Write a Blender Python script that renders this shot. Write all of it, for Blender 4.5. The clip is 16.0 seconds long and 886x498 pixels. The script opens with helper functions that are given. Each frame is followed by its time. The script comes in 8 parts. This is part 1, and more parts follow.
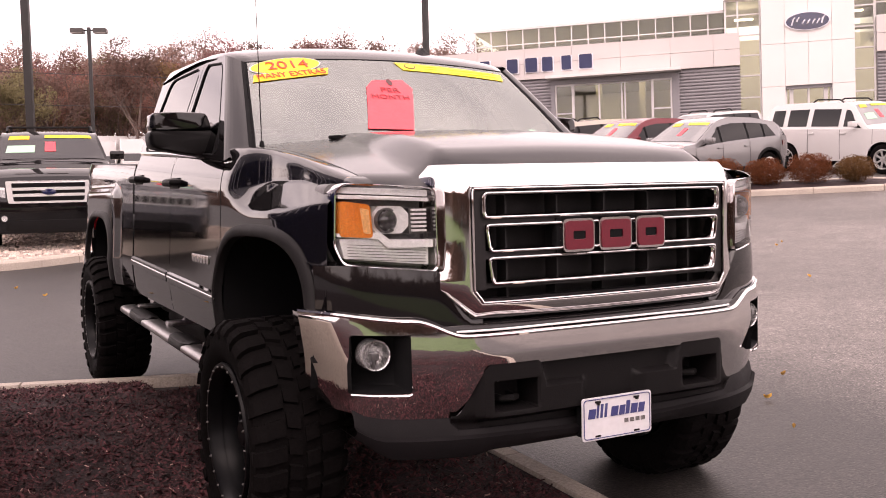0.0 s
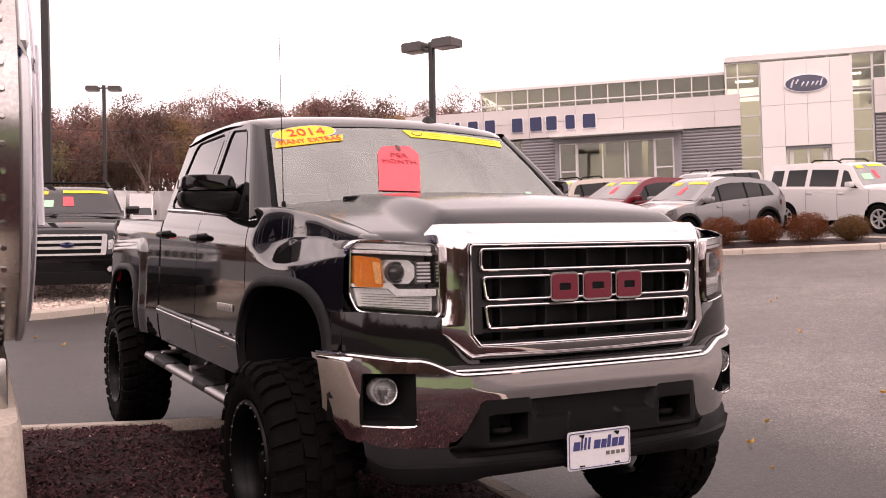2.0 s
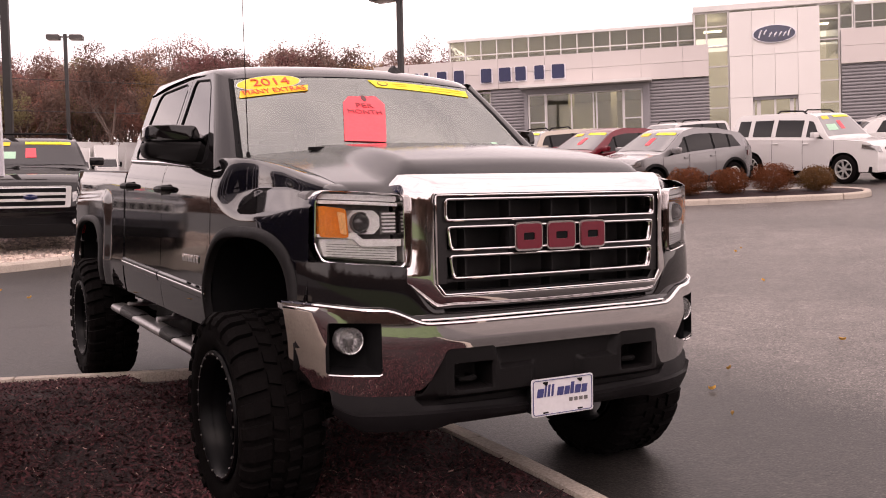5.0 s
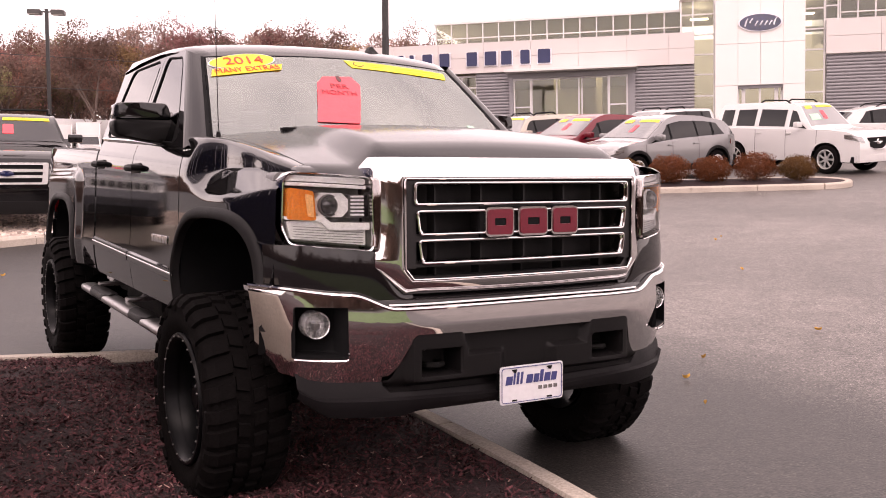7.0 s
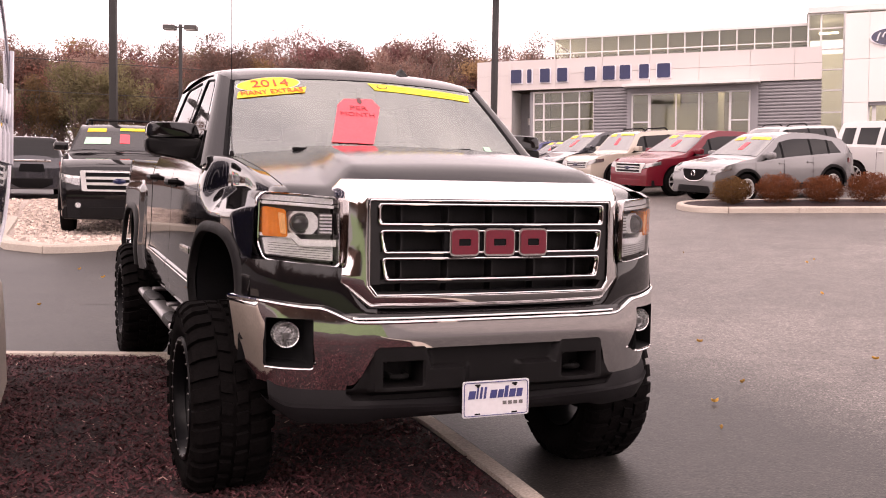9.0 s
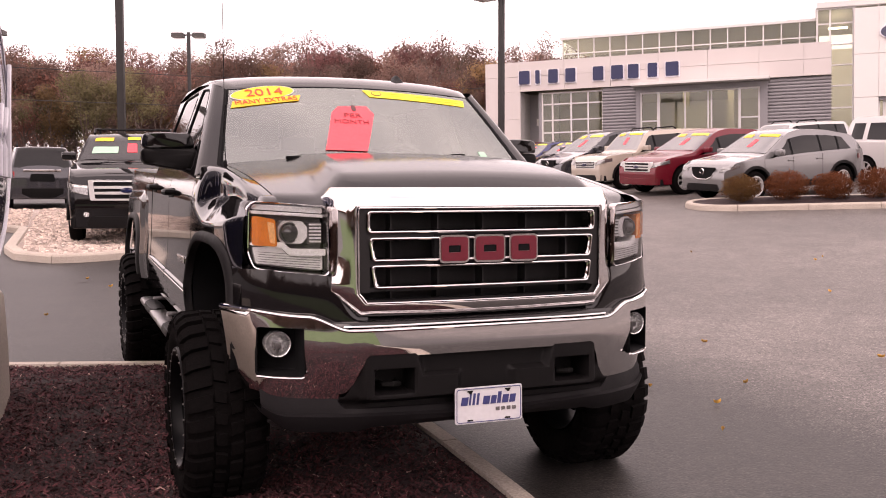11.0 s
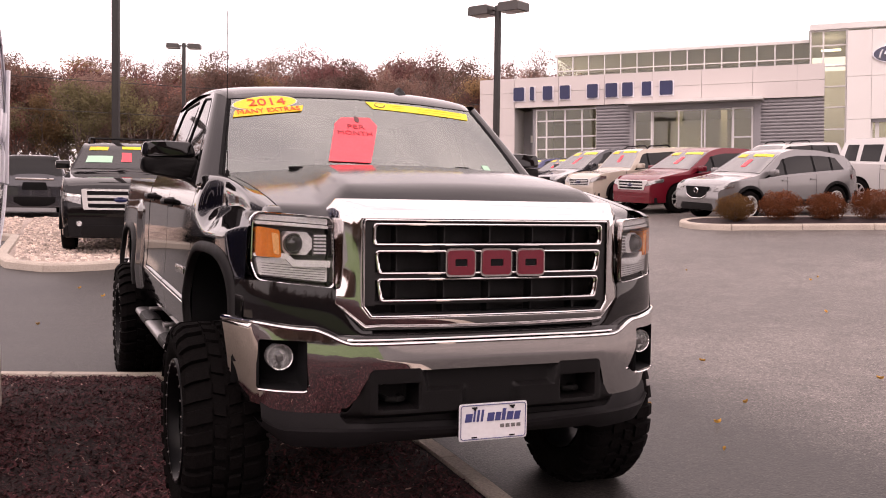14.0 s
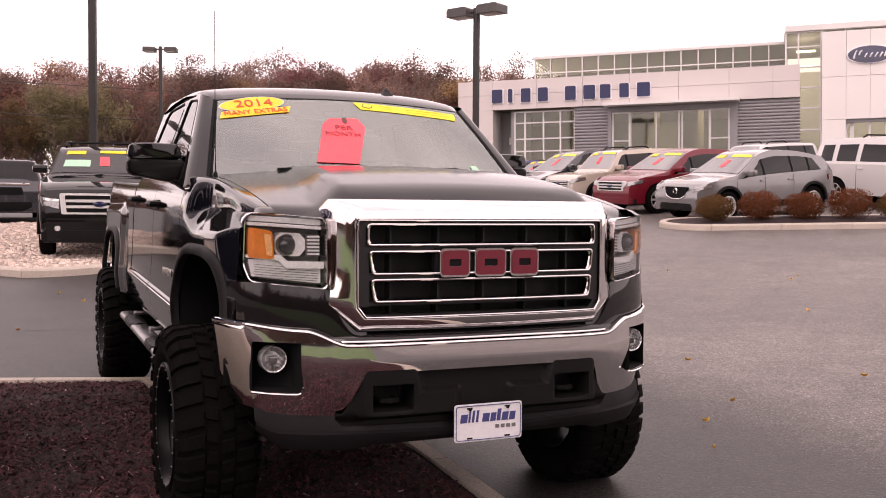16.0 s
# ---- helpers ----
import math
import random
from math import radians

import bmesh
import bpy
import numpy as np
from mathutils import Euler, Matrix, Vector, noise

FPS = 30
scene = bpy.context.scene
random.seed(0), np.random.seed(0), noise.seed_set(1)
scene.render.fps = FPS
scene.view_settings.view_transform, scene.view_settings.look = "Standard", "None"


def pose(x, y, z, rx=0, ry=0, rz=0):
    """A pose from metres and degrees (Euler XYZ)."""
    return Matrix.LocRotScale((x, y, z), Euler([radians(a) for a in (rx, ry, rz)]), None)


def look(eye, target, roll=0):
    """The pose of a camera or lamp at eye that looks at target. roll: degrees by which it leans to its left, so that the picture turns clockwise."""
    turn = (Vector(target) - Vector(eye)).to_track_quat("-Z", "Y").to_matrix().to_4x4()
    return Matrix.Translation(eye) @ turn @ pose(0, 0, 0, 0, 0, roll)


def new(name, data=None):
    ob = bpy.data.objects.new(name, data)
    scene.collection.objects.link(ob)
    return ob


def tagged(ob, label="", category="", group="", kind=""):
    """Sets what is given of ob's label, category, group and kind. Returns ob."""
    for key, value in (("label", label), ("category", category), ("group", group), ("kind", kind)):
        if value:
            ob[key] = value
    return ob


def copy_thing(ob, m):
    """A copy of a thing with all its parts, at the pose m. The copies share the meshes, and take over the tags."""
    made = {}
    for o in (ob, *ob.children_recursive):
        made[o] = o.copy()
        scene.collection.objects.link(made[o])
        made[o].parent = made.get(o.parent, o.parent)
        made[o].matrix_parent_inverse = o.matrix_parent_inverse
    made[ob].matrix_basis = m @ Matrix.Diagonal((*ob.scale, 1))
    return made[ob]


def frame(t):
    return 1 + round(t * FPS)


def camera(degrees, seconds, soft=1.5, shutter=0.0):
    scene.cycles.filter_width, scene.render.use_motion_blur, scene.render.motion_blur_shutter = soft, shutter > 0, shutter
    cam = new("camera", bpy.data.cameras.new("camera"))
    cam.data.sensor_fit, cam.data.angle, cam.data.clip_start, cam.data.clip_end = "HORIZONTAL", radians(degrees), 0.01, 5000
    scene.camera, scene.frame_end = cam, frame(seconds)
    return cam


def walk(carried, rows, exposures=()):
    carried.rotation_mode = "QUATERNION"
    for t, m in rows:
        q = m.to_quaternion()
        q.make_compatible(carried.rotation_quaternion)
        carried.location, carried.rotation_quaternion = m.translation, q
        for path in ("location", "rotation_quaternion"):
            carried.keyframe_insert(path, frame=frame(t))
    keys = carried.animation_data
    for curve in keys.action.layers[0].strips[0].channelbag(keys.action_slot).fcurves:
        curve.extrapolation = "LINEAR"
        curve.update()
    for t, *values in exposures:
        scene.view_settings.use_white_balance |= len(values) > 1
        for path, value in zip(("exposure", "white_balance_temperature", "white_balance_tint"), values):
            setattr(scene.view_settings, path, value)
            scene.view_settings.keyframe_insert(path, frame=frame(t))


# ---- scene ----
cam = camera(48.6, 16.0, soft=1.0)
PATH = [
    (0, (-2.119, -2.778, 1.325), (-1.2, -1.006, 1.202), -1.4),
    (0.5, (-2.227, -3.008, 1.311), (-1.302, -1.239, 1.196), -0.1),
    (1, (-2.317, -3.13, 1.328), (-1.361, -1.383, 1.137), 0.3),
    (1.5, (-2.331, -3.179, 1.33), (-1.387, -1.418, 1.245), -0.5),
    (2, (-2.319, -3.191, 1.326), (-1.406, -1.412, 1.317), -1.0),
    (2.5, (-2.312, -3.193, 1.327), (-1.373, -1.427, 1.346), -1.3),
    (3, (-2.304, -3.197, 1.33), (-1.361, -1.433, 1.357), -1.6),
    (3.5, (-2.309, -3.205, 1.331), (-1.359, -1.445, 1.363), -1.5),
    (4, (-2.318, -3.202, 1.319), (-1.344, -1.456, 1.285), -1.0),
    (4.5, (-2.315, -3.206, 1.316), (-1.362, -1.45, 1.229), -0.8),
    (4.7, (-2.314, -3.217, 1.321), (-1.353, -1.466, 1.222), -1.2),
    (7, (-2.236, -3.193, 1.322), (-1.244, -1.462, 1.179), -0.2),
    (7.5, (-2.197, -3.242, 1.322), (-1.231, -1.496, 1.185), -0.2),
    (8, (-2.148, -3.451, 1.327), (-1.239, -1.674, 1.2), 0.5),
    (8.5, (-1.953, -3.569, 1.349), (-1.023, -1.805, 1.202), 0.9),
    (9, (-1.749, -3.643, 1.365), (-0.988, -1.797, 1.245), 0.9),
    (9.2, (-1.707, -3.669, 1.386), (-1.024, -1.794, 1.257), 0.8),
    (11.3, (-1.648, -3.678, 1.384), (-0.901, -1.826, 1.277), -0.4),
    (11.5, (-1.639, -3.662, 1.368), (-0.886, -1.812, 1.267), -0.6),
    (12, (-1.658, -3.64, 1.367), (-0.892, -1.797, 1.239), -0.6),
    (12.5, (-1.676, -3.63, 1.371), (-0.92, -1.782, 1.245), -0.1),
    (13, (-1.681, -3.616, 1.373), (-0.944, -1.76, 1.264), -0.3),
    (13.5, (-1.688, -3.601, 1.375), (-0.955, -1.742, 1.281), -0.2),
    (14, (-1.699, -3.602, 1.375), (-0.945, -1.752, 1.29), 0.8),
    (14.5, (-1.701, -3.611, 1.372), (-0.938, -1.764, 1.287), 1.0),
    (15, (-1.7, -3.606, 1.369), (-0.945, -1.757, 1.273), 1.0),
    (15.5, (-1.722, -3.594, 1.37), (-0.967, -1.745, 1.269), 0.7),
    (16, (-1.749, -3.559, 1.363), (-0.954, -1.726, 1.284), 0.4),
]
EXPOSURES = [(0.0, 1.22, 7250, 32), (1.0, 1.25, 7250, 32), (1.6, 1.18, 7250, 32), (2.5, 0.50, 7400, 31), (3.4, 0.25, 7600, 32), (4.0, 0.32, 7500, 31), (4.7, 0.66, 7300, 31), (6.8, 1.22, 7250, 32), (9.2, 1.20, 7250, 32), (11.3, 1.03, 7250, 32), (12.6, 1.12, 7250, 32), (13.6, 0.93, 7250, 32), (16.0, 0.87, 7200, 32)]
walk(cam, [(t, look(eye, target, roll)) for t, eye, target, roll in PATH], EXPOSURES)

# ---- world and light: a bright overcast sky ----
SUN_UP, SUN_TURN = 52, 215
world = bpy.data.worlds.new("sky")
scene.world = world
world.use_nodes = True
wn, wl = world.node_tree.nodes, world.node_tree.links
wn.clear()
w_out, w_bg = wn.new("ShaderNodeOutputWorld"), wn.new("ShaderNodeBackground")
w_sky = wn.new("ShaderNodeTexSky")
w_sky.sky_type, w_sky.sun_disc = "NISHITA", False
w_sky.sun_elevation, w_sky.sun_rotation = radians(SUN_UP), radians(SUN_TURN)
w_co, w_map, w_noise, w_ramp, w_mix, w_dim = (wn.new(k) for k in ("ShaderNodeTexCoord", "ShaderNodeMapping", "ShaderNodeTexNoise", "ShaderNodeValToRGB", "ShaderNodeMixRGB", "ShaderNodeMixRGB"))
w_map.inputs["Scale"].default_value = (1.2, 1.2, 6.5)
w_noise.inputs["Scale"].default_value, w_noise.inputs["Detail"].default_value, w_noise.inputs["Roughness"].default_value = 2.3, 7, 0.55
w_ramp.color_ramp.elements[0].position, w_ramp.color_ramp.elements[0].color = 0.30, (0.70, 0.675, 0.68, 1)
w_ramp.color_ramp.elements[1].position, w_ramp.color_ramp.elements[1].color = 0.68, (1.12, 1.07, 1.03, 1)
w_dim.blend_type = "MULTIPLY"
w_dim.inputs["Fac"].default_value, w_dim.inputs["Color2"].default_value = 1.0, (0.1, 0.1, 0.1, 1)
w_mix.inputs["Fac"].default_value = 0.88
wl.new(w_co.outputs["Generated"], w_map.inputs["Vector"])
wl.new(w_map.outputs["Vector"], w_noise.inputs["Vector"])
wl.new(w_noise.outputs["Fac"], w_ramp.inputs["Fac"])
wl.new(w_sky.outputs["Color"], w_dim.inputs["Color1"])
wl.new(w_dim.outputs["Color"], w_mix.inputs["Color1"])
wl.new(w_ramp.outputs["Color"], w_mix.inputs["Color2"])
wl.new(w_mix.outputs["Color"], w_bg.inputs["Color"])
wl.new(w_bg.outputs["Background"], w_out.inputs["Surface"])
w_bg.inputs["Strength"].default_value = 1.12
sun = new("sun", bpy.data.lights.new("sun", "SUN"))
sun.data.energy, sun.data.angle, sun.data.color = 0.5, radians(30), (1.0, 0.96, 0.9)
sun.matrix_world = look((0, 0, 30), (30 * math.sin(radians(SUN_TURN)) * -1, 30 * math.cos(radians(SUN_TURN)) * -1, 30 - 30 * math.tan(radians(SUN_UP))))


# ---- materials ----
def material(name, base, rough=0.5, metal=0.0, vary=0.15, scale=6.0, fine=60.0, bump=0.0, coat=0.0, second=None, spec=0.5, rand=0.0, island=0.0):
    """A procedural surface: base colour that wanders towards a second one at two scales, with fine relief."""
    m = bpy.data.materials.new(name)
    m.use_nodes = True
    n, l = m.node_tree.nodes, m.node_tree.links
    b = n["Principled BSDF"]
    b.inputs["Metallic"].default_value = metal
    b.inputs["Coat Weight"].default_value = coat
    b.inputs["Coat Roughness"].default_value = 0.03
    b.inputs["Specular IOR Level"].default_value = spec
    co = n.new("ShaderNodeTexCoord")
    big, small, mix1, mix2 = n.new("ShaderNodeTexNoise"), n.new("ShaderNodeTexNoise"), n.new("ShaderNodeMixRGB"), n.new("ShaderNodeMixRGB")
    big.inputs["Scale"].default_value, small.inputs["Scale"].default_value = scale, fine
    big.inputs["Detail"].default_value, small.inputs["Detail"].default_value = 4, 3
    l.new(co.outputs["Object"], big.inputs["Vector"])
    l.new(co.outputs["Object"], small.inputs["Vector"])
    base = tuple(base)
    other = second or tuple(c * (1 - vary) for c in base)
    lift = tuple(min(1, c * (1 + vary)) for c in base)
    mix1.inputs["Color1"].default_value, mix1.inputs["Color2"].default_value = (*lift, 1), (*other, 1)
    l.new(big.outputs["Fac"], mix1.inputs["Fac"])
    mix2.blend_type = "MULTIPLY"
    mix2.inputs["Fac"].default_value = min(1, vary * 2)
    ramp = n.new("ShaderNodeMapRange")
    ramp.inputs["From Min"].default_value, ramp.inputs["From Max"].default_value = 0.30, 0.70
    ramp.inputs["To Min"].default_value, ramp.inputs["To Max"].default_value = 0.45, 1.45
    l.new(small.outputs["Fac"], ramp.inputs["Value"])
    l.new(mix1.outputs["Color"], mix2.inputs["Color1"])
    l.new(ramp.outputs["Result"], mix2.inputs["Color2"])
    colour = mix2.outputs["Color"]
    if rand or island:
        src = n.new("ShaderNodeObjectInfo") if rand else n.new("ShaderNodeNewGeometry")
        hsv, rr = n.new("ShaderNodeHueSaturation"), n.new("ShaderNodeMapRange")
        rr.inputs["To Min"].default_value, rr.inputs["To Max"].default_value = 1 - (rand or island), 1 + (rand or island)
        l.new(src.outputs["Random" if rand else "Random Per Island"], rr.inputs["Value"])
        l.new(rr.outputs["Result"], hsv.inputs["Value"])
        l.new(colour, hsv.inputs["Color"])
        colour = hsv.outputs["Color"]
    l.new(colour, b.inputs["Base Color"])
    rmap = n.new("ShaderNodeMapRange")
    rmap.inputs["To Min"].default_value, rmap.inputs["To Max"].default_value = max(0.0, rough * 0.8), min(1, rough * 1.2)
    l.new(big.outputs["Fac"], rmap.inputs["Value"])
    l.new(rmap.outputs["Result"], b.inputs["Roughness"])
    if bump:
        bp = n.new("ShaderNodeBump")
        bp.inputs["Strength"].default_value, bp.inputs["Distance"].default_value = min(1, bump), 0.01
        l.new(small.outputs["Fac"], bp.inputs["Height"])
        l.new(bp.outputs["Normal"], b.inputs["Normal"])
    return m


def glass(name, tint, gloss=0.03, thick=0.0):
    """A pane: clear to its tint, with a Fresnel gloss."""
    m = bpy.data.materials.new(name)
    m.use_nodes = True
    n, l = m.node_tree.nodes, m.node_tree.links
    n.clear()
    out, mix, tr, gl, fr = (n.new("ShaderNode" + k) for k in ("OutputMaterial", "MixShader", "BsdfTransparent", "BsdfGlossy", "Fresnel"))
    tr.inputs["Color"].default_value = (*tint, 1)
    gl.inputs["Roughness"].default_value = gloss
    fr.inputs["IOR"].default_value = 1.52 + thick
    l.new(fr.outputs["Fac"], mix.inputs["Fac"])
    l.new(tr.outputs["BSDF"], mix.inputs[1])
    l.new(gl.outputs["BSDF"], mix.inputs[2])
    l.new(mix.outputs["Shader"], out.inputs["Surface"])
    return m


def glow(name, rgb, strength):
    m = bpy.data.materials.new(name)
    m.use_nodes = True
    n = m.node_tree.nodes["Principled BSDF"]
    n.inputs["Emission Color"].default_value, n.inputs["Emission Strength"].default_value = (*rgb, 1), strength
    return m


def asphalt_material():
    """Worn asphalt: broad stains, blotches, and pale and dark grains of the stone in it."""
    m = bpy.data.materials.new("asphalt")
    m.use_nodes = True
    n, l = m.node_tree.nodes, m.node_tree.links
    b = n["Principled BSDF"]
    co = n.new("ShaderNodeTexCoord")
    colour = None
    value = None
    for sc, det, lo, hi in ((0.22, 5, 0.68, 1.32), (2.6, 4, 0.80, 1.20), (22, 3, 0.58, 1.42), (75, 2, 0.15, 1.85)):
        t, r = n.new("ShaderNodeTexNoise"), n.new("ShaderNodeMapRange")
        t.inputs["Scale"].default_value, t.inputs["Detail"].default_value = sc, det
        r.inputs["From Min"].default_value, r.inputs["From Max"].default_value = 0.3, 0.7
        r.inputs["To Min"].default_value, r.inputs["To Max"].default_value = lo, hi
        l.new(co.outputs["Object"], t.inputs["Vector"])
        l.new(t.outputs["Fac"], r.inputs["Value"])
        if value is None:
            value = r.outputs["Result"]
        else:
            k = n.new("ShaderNodeMath")
            k.operation = "MULTIPLY"
            l.new(value, k.inputs[0])
            l.new(r.outputs["Result"], k.inputs[1])
            value = k.outputs["Value"]
        last = t
    v, vr, add = n.new("ShaderNodeTexVoronoi"), n.new("ShaderNodeMapRange"), n.new("ShaderNodeMath")
    v.inputs["Scale"].default_value = 38
    l.new(co.outputs["Object"], v.inputs["Vector"])
    vr.inputs["From Min"].default_value, vr.inputs["From Max"].default_value = 0.12, 0.26
    vr.inputs["To Min"].default_value, vr.inputs["To Max"].default_value = 2.2, 0.0
    l.new(v.outputs["Distance"], vr.inputs["Value"])
    add.operation = "ADD"
    l.new(value, add.inputs[0])
    l.new(vr.outputs["Result"], add.inputs[1])
    mix = n.new("ShaderNodeMixRGB")
    mix.blend_type = "MULTIPLY"
    mix.inputs["Fac"].default_value = 1
    mix.inputs["Color1"].default_value = (0.086, 0.0750, 0.0685, 1)
    # darker below x of about 3 and lighter beyond, with an uneven edge
    sep, wob, edge, toned = n.new("ShaderNodeSeparateXYZ"), n.new("ShaderNodeMath"), n.new("ShaderNodeMapRange"), n.new("ShaderNodeMath")
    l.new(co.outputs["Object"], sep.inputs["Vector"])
    wob.operation, toned.operation = "ADD", "MULTIPLY"
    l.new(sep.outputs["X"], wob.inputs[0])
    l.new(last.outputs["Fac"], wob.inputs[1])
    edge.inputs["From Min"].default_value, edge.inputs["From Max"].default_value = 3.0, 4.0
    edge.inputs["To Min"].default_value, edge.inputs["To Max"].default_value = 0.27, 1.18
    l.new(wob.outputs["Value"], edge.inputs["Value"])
    l.new(add.outputs["Value"], toned.inputs[0])
    l.new(edge.outputs["Result"], toned.inputs[1])
    l.new(toned.outputs["Value"], mix.inputs["Color2"])
    l.new(mix.outputs["Color"], b.inputs["Base Color"])
    b.inputs["Roughness"].default_value = 0.52
    b.inputs["Specular IOR Level"].default_value = 0.38
    bp = n.new("ShaderNodeBump")
    bp.inputs["Strength"].default_value, bp.inputs["Distance"].default_value = 0.5, 0.006
    l.new(last.outputs["Fac"], bp.inputs["Height"])
    l.new(bp.outputs["Normal"], b.inputs["Normal"])
    return m


M = {}
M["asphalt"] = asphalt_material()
M["crack"] = material("crack_seal", (0.085, 0.078, 0.075), 0.7, vary=0.3, scale=4, fine=60)
M["mulch_ground"] = material("mulch_soil", (0.019, 0.0058, 0.0068), 0.95, vary=0.45, scale=3, fine=70, bump=1.0, second=(0.013, 0.0045, 0.005))
M["mulch_pale"] = material("pale_mulch_chips", (0.30, 0.19, 0.16), 0.85, vary=0.3, scale=9, fine=90, island=0.6)
M["mulch"] = material("mulch_chips", (0.066, 0.0185, 0.0215), 0.9, vary=0.35, scale=9, fine=90, island=0.97)
M["kerb"] = material("kerb_concrete", (0.44, 0.385, 0.325), 0.85, vary=0.22, scale=1.8, fine=70, bump=0.35, second=(0.34, 0.29, 0.25))
M["gravel"] = material("gravel_stones", (0.56, 0.46, 0.40), 0.85, vary=0.2, scale=2, fine=40, bump=0.3, island=0.45)
M["gravel_bed"] = material("gravel_bed", (0.36, 0.29, 0.25), 0.9, vary=0.35, scale=4, fine=22, bump=0.8)
M["grass"] = material("grass_lawn", (0.070, 0.125, 0.032), 0.9, vary=0.35, scale=1.2, fine=60, bump=0.8, second=(0.045, 0.080, 0.022))
M["paint_black"] = material("black_car_paint", (0.0065, 0.0058, 0.0062), 0.04, vary=0.1, scale=2, fine=300, coat=0.0, second=(0.0045, 0.0040, 0.0044))
M["paint_hood"] = material("dusty_black_paint", (0.012, 0.0112, 0.0120), 0.15, vary=0.25, scale=3, fine=120, second=(0.006, 0.006, 0.007))
M["step_steel"] = material("dull_steel", (0.30, 0.285, 0.285), 0.30, 0.9, vary=0.15, scale=6, fine=60)
M["chrome"] = material("chrome", (0.68, 0.66, 0.655), 0.035, 1.0, vary=0.03, scale=3, fine=20)
M["chrome_soft"] = material("satin_chrome", (0.62, 0.60, 0.59), 0.16, 1.0, vary=0.06, scale=3, fine=50)
M["plastic"] = material("black_plastic", (0.0060, 0.0053, 0.0055), 0.48, vary=0.15, scale=8, fine=220, bump=0.12, spec=0.14)
M["flare"] = material("matt_flare", (0.010, 0.0092, 0.0095), 0.6, vary=0.15, scale=8, fine=220, bump=0.15, spec=0.2)
M["dam"] = material("grey_plastic", (0.0075, 0.0066, 0.0072), 0.6, vary=0.15, scale=8, fine=220, bump=0.12, spec=0.12)
M["plastic_dark"] = material("dark_plastic", (0.004, 0.004, 0.0045), 0.75, vary=0.15, scale=8, fine=120, spec=0.15)
M["under"] = material("undercarriage", (0.007, 0.0065, 0.0065), 0.8, vary=0.35, scale=6, fine=60, bump=0.3, spec=0.2)
M["bolt"] = material("dull_bolt", (0.16, 0.155, 0.15), 0.4, 0.4, vary=0.2, scale=20, fine=90)
M["rubber"] = material("tyre_rubber", (0.0032, 0.0027, 0.0027), 0.85, vary=0.3, scale=7, fine=90, bump=0.2, second=(0.0055, 0.0046, 0.0046), spec=0.05)
M["rim_black"] = material("black_wheel", (0.003, 0.003, 0.0035), 0.35, vary=0.1, scale=6, fine=80, spec=0.1)
M["red_emblem"] = material("red_emblem", (0.13, 0.005, 0.016), 0.38, vary=0.08, scale=12, fine=90, coat=0.15)
M["amber"] = material("amber_lens", (1.0, 0.33, 0.05), 0.2, vary=0.12, scale=16, fine=150, coat=0.8, second=(0.62, 0.14, 0.015))

M["amber_pale"] = material("pale_amber_lens", (1.0, 0.52, 0.22), 0.2, vary=0.15, scale=20, fine=120, coat=0.8)


def ribbed(m, pitch, depth):
    """Moulded upright ribs on a lens."""
    n, l = m.node_tree.nodes, m.node_tree.links
    co, w, bp = n.new("ShaderNodeTexCoord"), n.new("ShaderNodeTexWave"), n.new("ShaderNodeBump")
    w.bands_direction = "X"
    w.inputs["Scale"].default_value, w.inputs["Distortion"].default_value = 0.314 / pitch, 0.6
    bp.inputs["Strength"].default_value, bp.inputs["Distance"].default_value = 1.0, depth
    l.new(co.outputs["Object"], w.inputs["Vector"])
    l.new(w.outputs["Fac"], bp.inputs["Height"])
    l.new(bp.outputs["Normal"], n["Principled BSDF"].inputs["Normal"])


ribbed(M["amber"], 0.030, 0.003)
M["lamp_white"] = material("lamp_reflector", (0.84, 0.84, 0.82), 0.16, 0.7, vary=0.08, scale=25, fine=90)
M["lamp_ribs"] = material("ribbed_lamp", (0.74, 0.74, 0.71), 0.25, 0.15, vary=0.12, scale=25, fine=60)
M["plate_white"] = material("plate_white", (0.64, 0.63, 0.645), 0.3, vary=0.04, scale=12, fine=60)
M["blue_ink"] = material("blue_ink", (0.045, 0.05, 0.16), 0.35, vary=0.1, scale=20, fine=60)
M["sticker"] = material("yellow_sticker", (0.88, 0.74, 0.02), 0.4, vary=0.05, scale=12, fine=60)
M["sticker_orange"] = material("orange_sticker", (0.88, 0.55, 0.02), 0.4, vary=0.06, scale=12, fine=60)
M["red_ink"] = material("red_ink", (0.66, 0.05, 0.015), 0.4, vary=0.08, scale=20, fine=60)
M["tag_ink"] = material("faded_red_ink", (0.30, 0.030, 0.040), 0.55, vary=0.1, scale=20, fine=60)
M["dark_ink"] = material("dark_ink", (0.10, 0.03, 0.03), 0.5, vary=0.1, scale=20, fine=60)
M["tag"] = material("red_paper_tag", (1.0, 0.085, 0.105), 0.55, vary=0.05, scale=9, fine=50)
M["interior"] = material("car_interior", (0.030, 0.030, 0.031), 0.75, vary=0.25, scale=7, fine=80, bump=0.2)
M["glass"] = glass("windscreen_glass", (0.86, 0.93, 0.90), 0.03, 1.5)
M["glass"].node_tree.nodes["Glossy BSDF"].inputs["Color"].default_value = (0.95, 1.0, 0.96, 1)
M["glass_dark"] = glass("tinted_glass", (0.05, 0.05, 0.055), 0.02, 0.45)
M["glass_car"] = glass("car_windscreen", (0.30, 0.31, 0.30), 0.03, 3.2)
M["glass_mid"] = glass("dark_windscreen", (0.14, 0.15, 0.14), 0.03, 0.5)
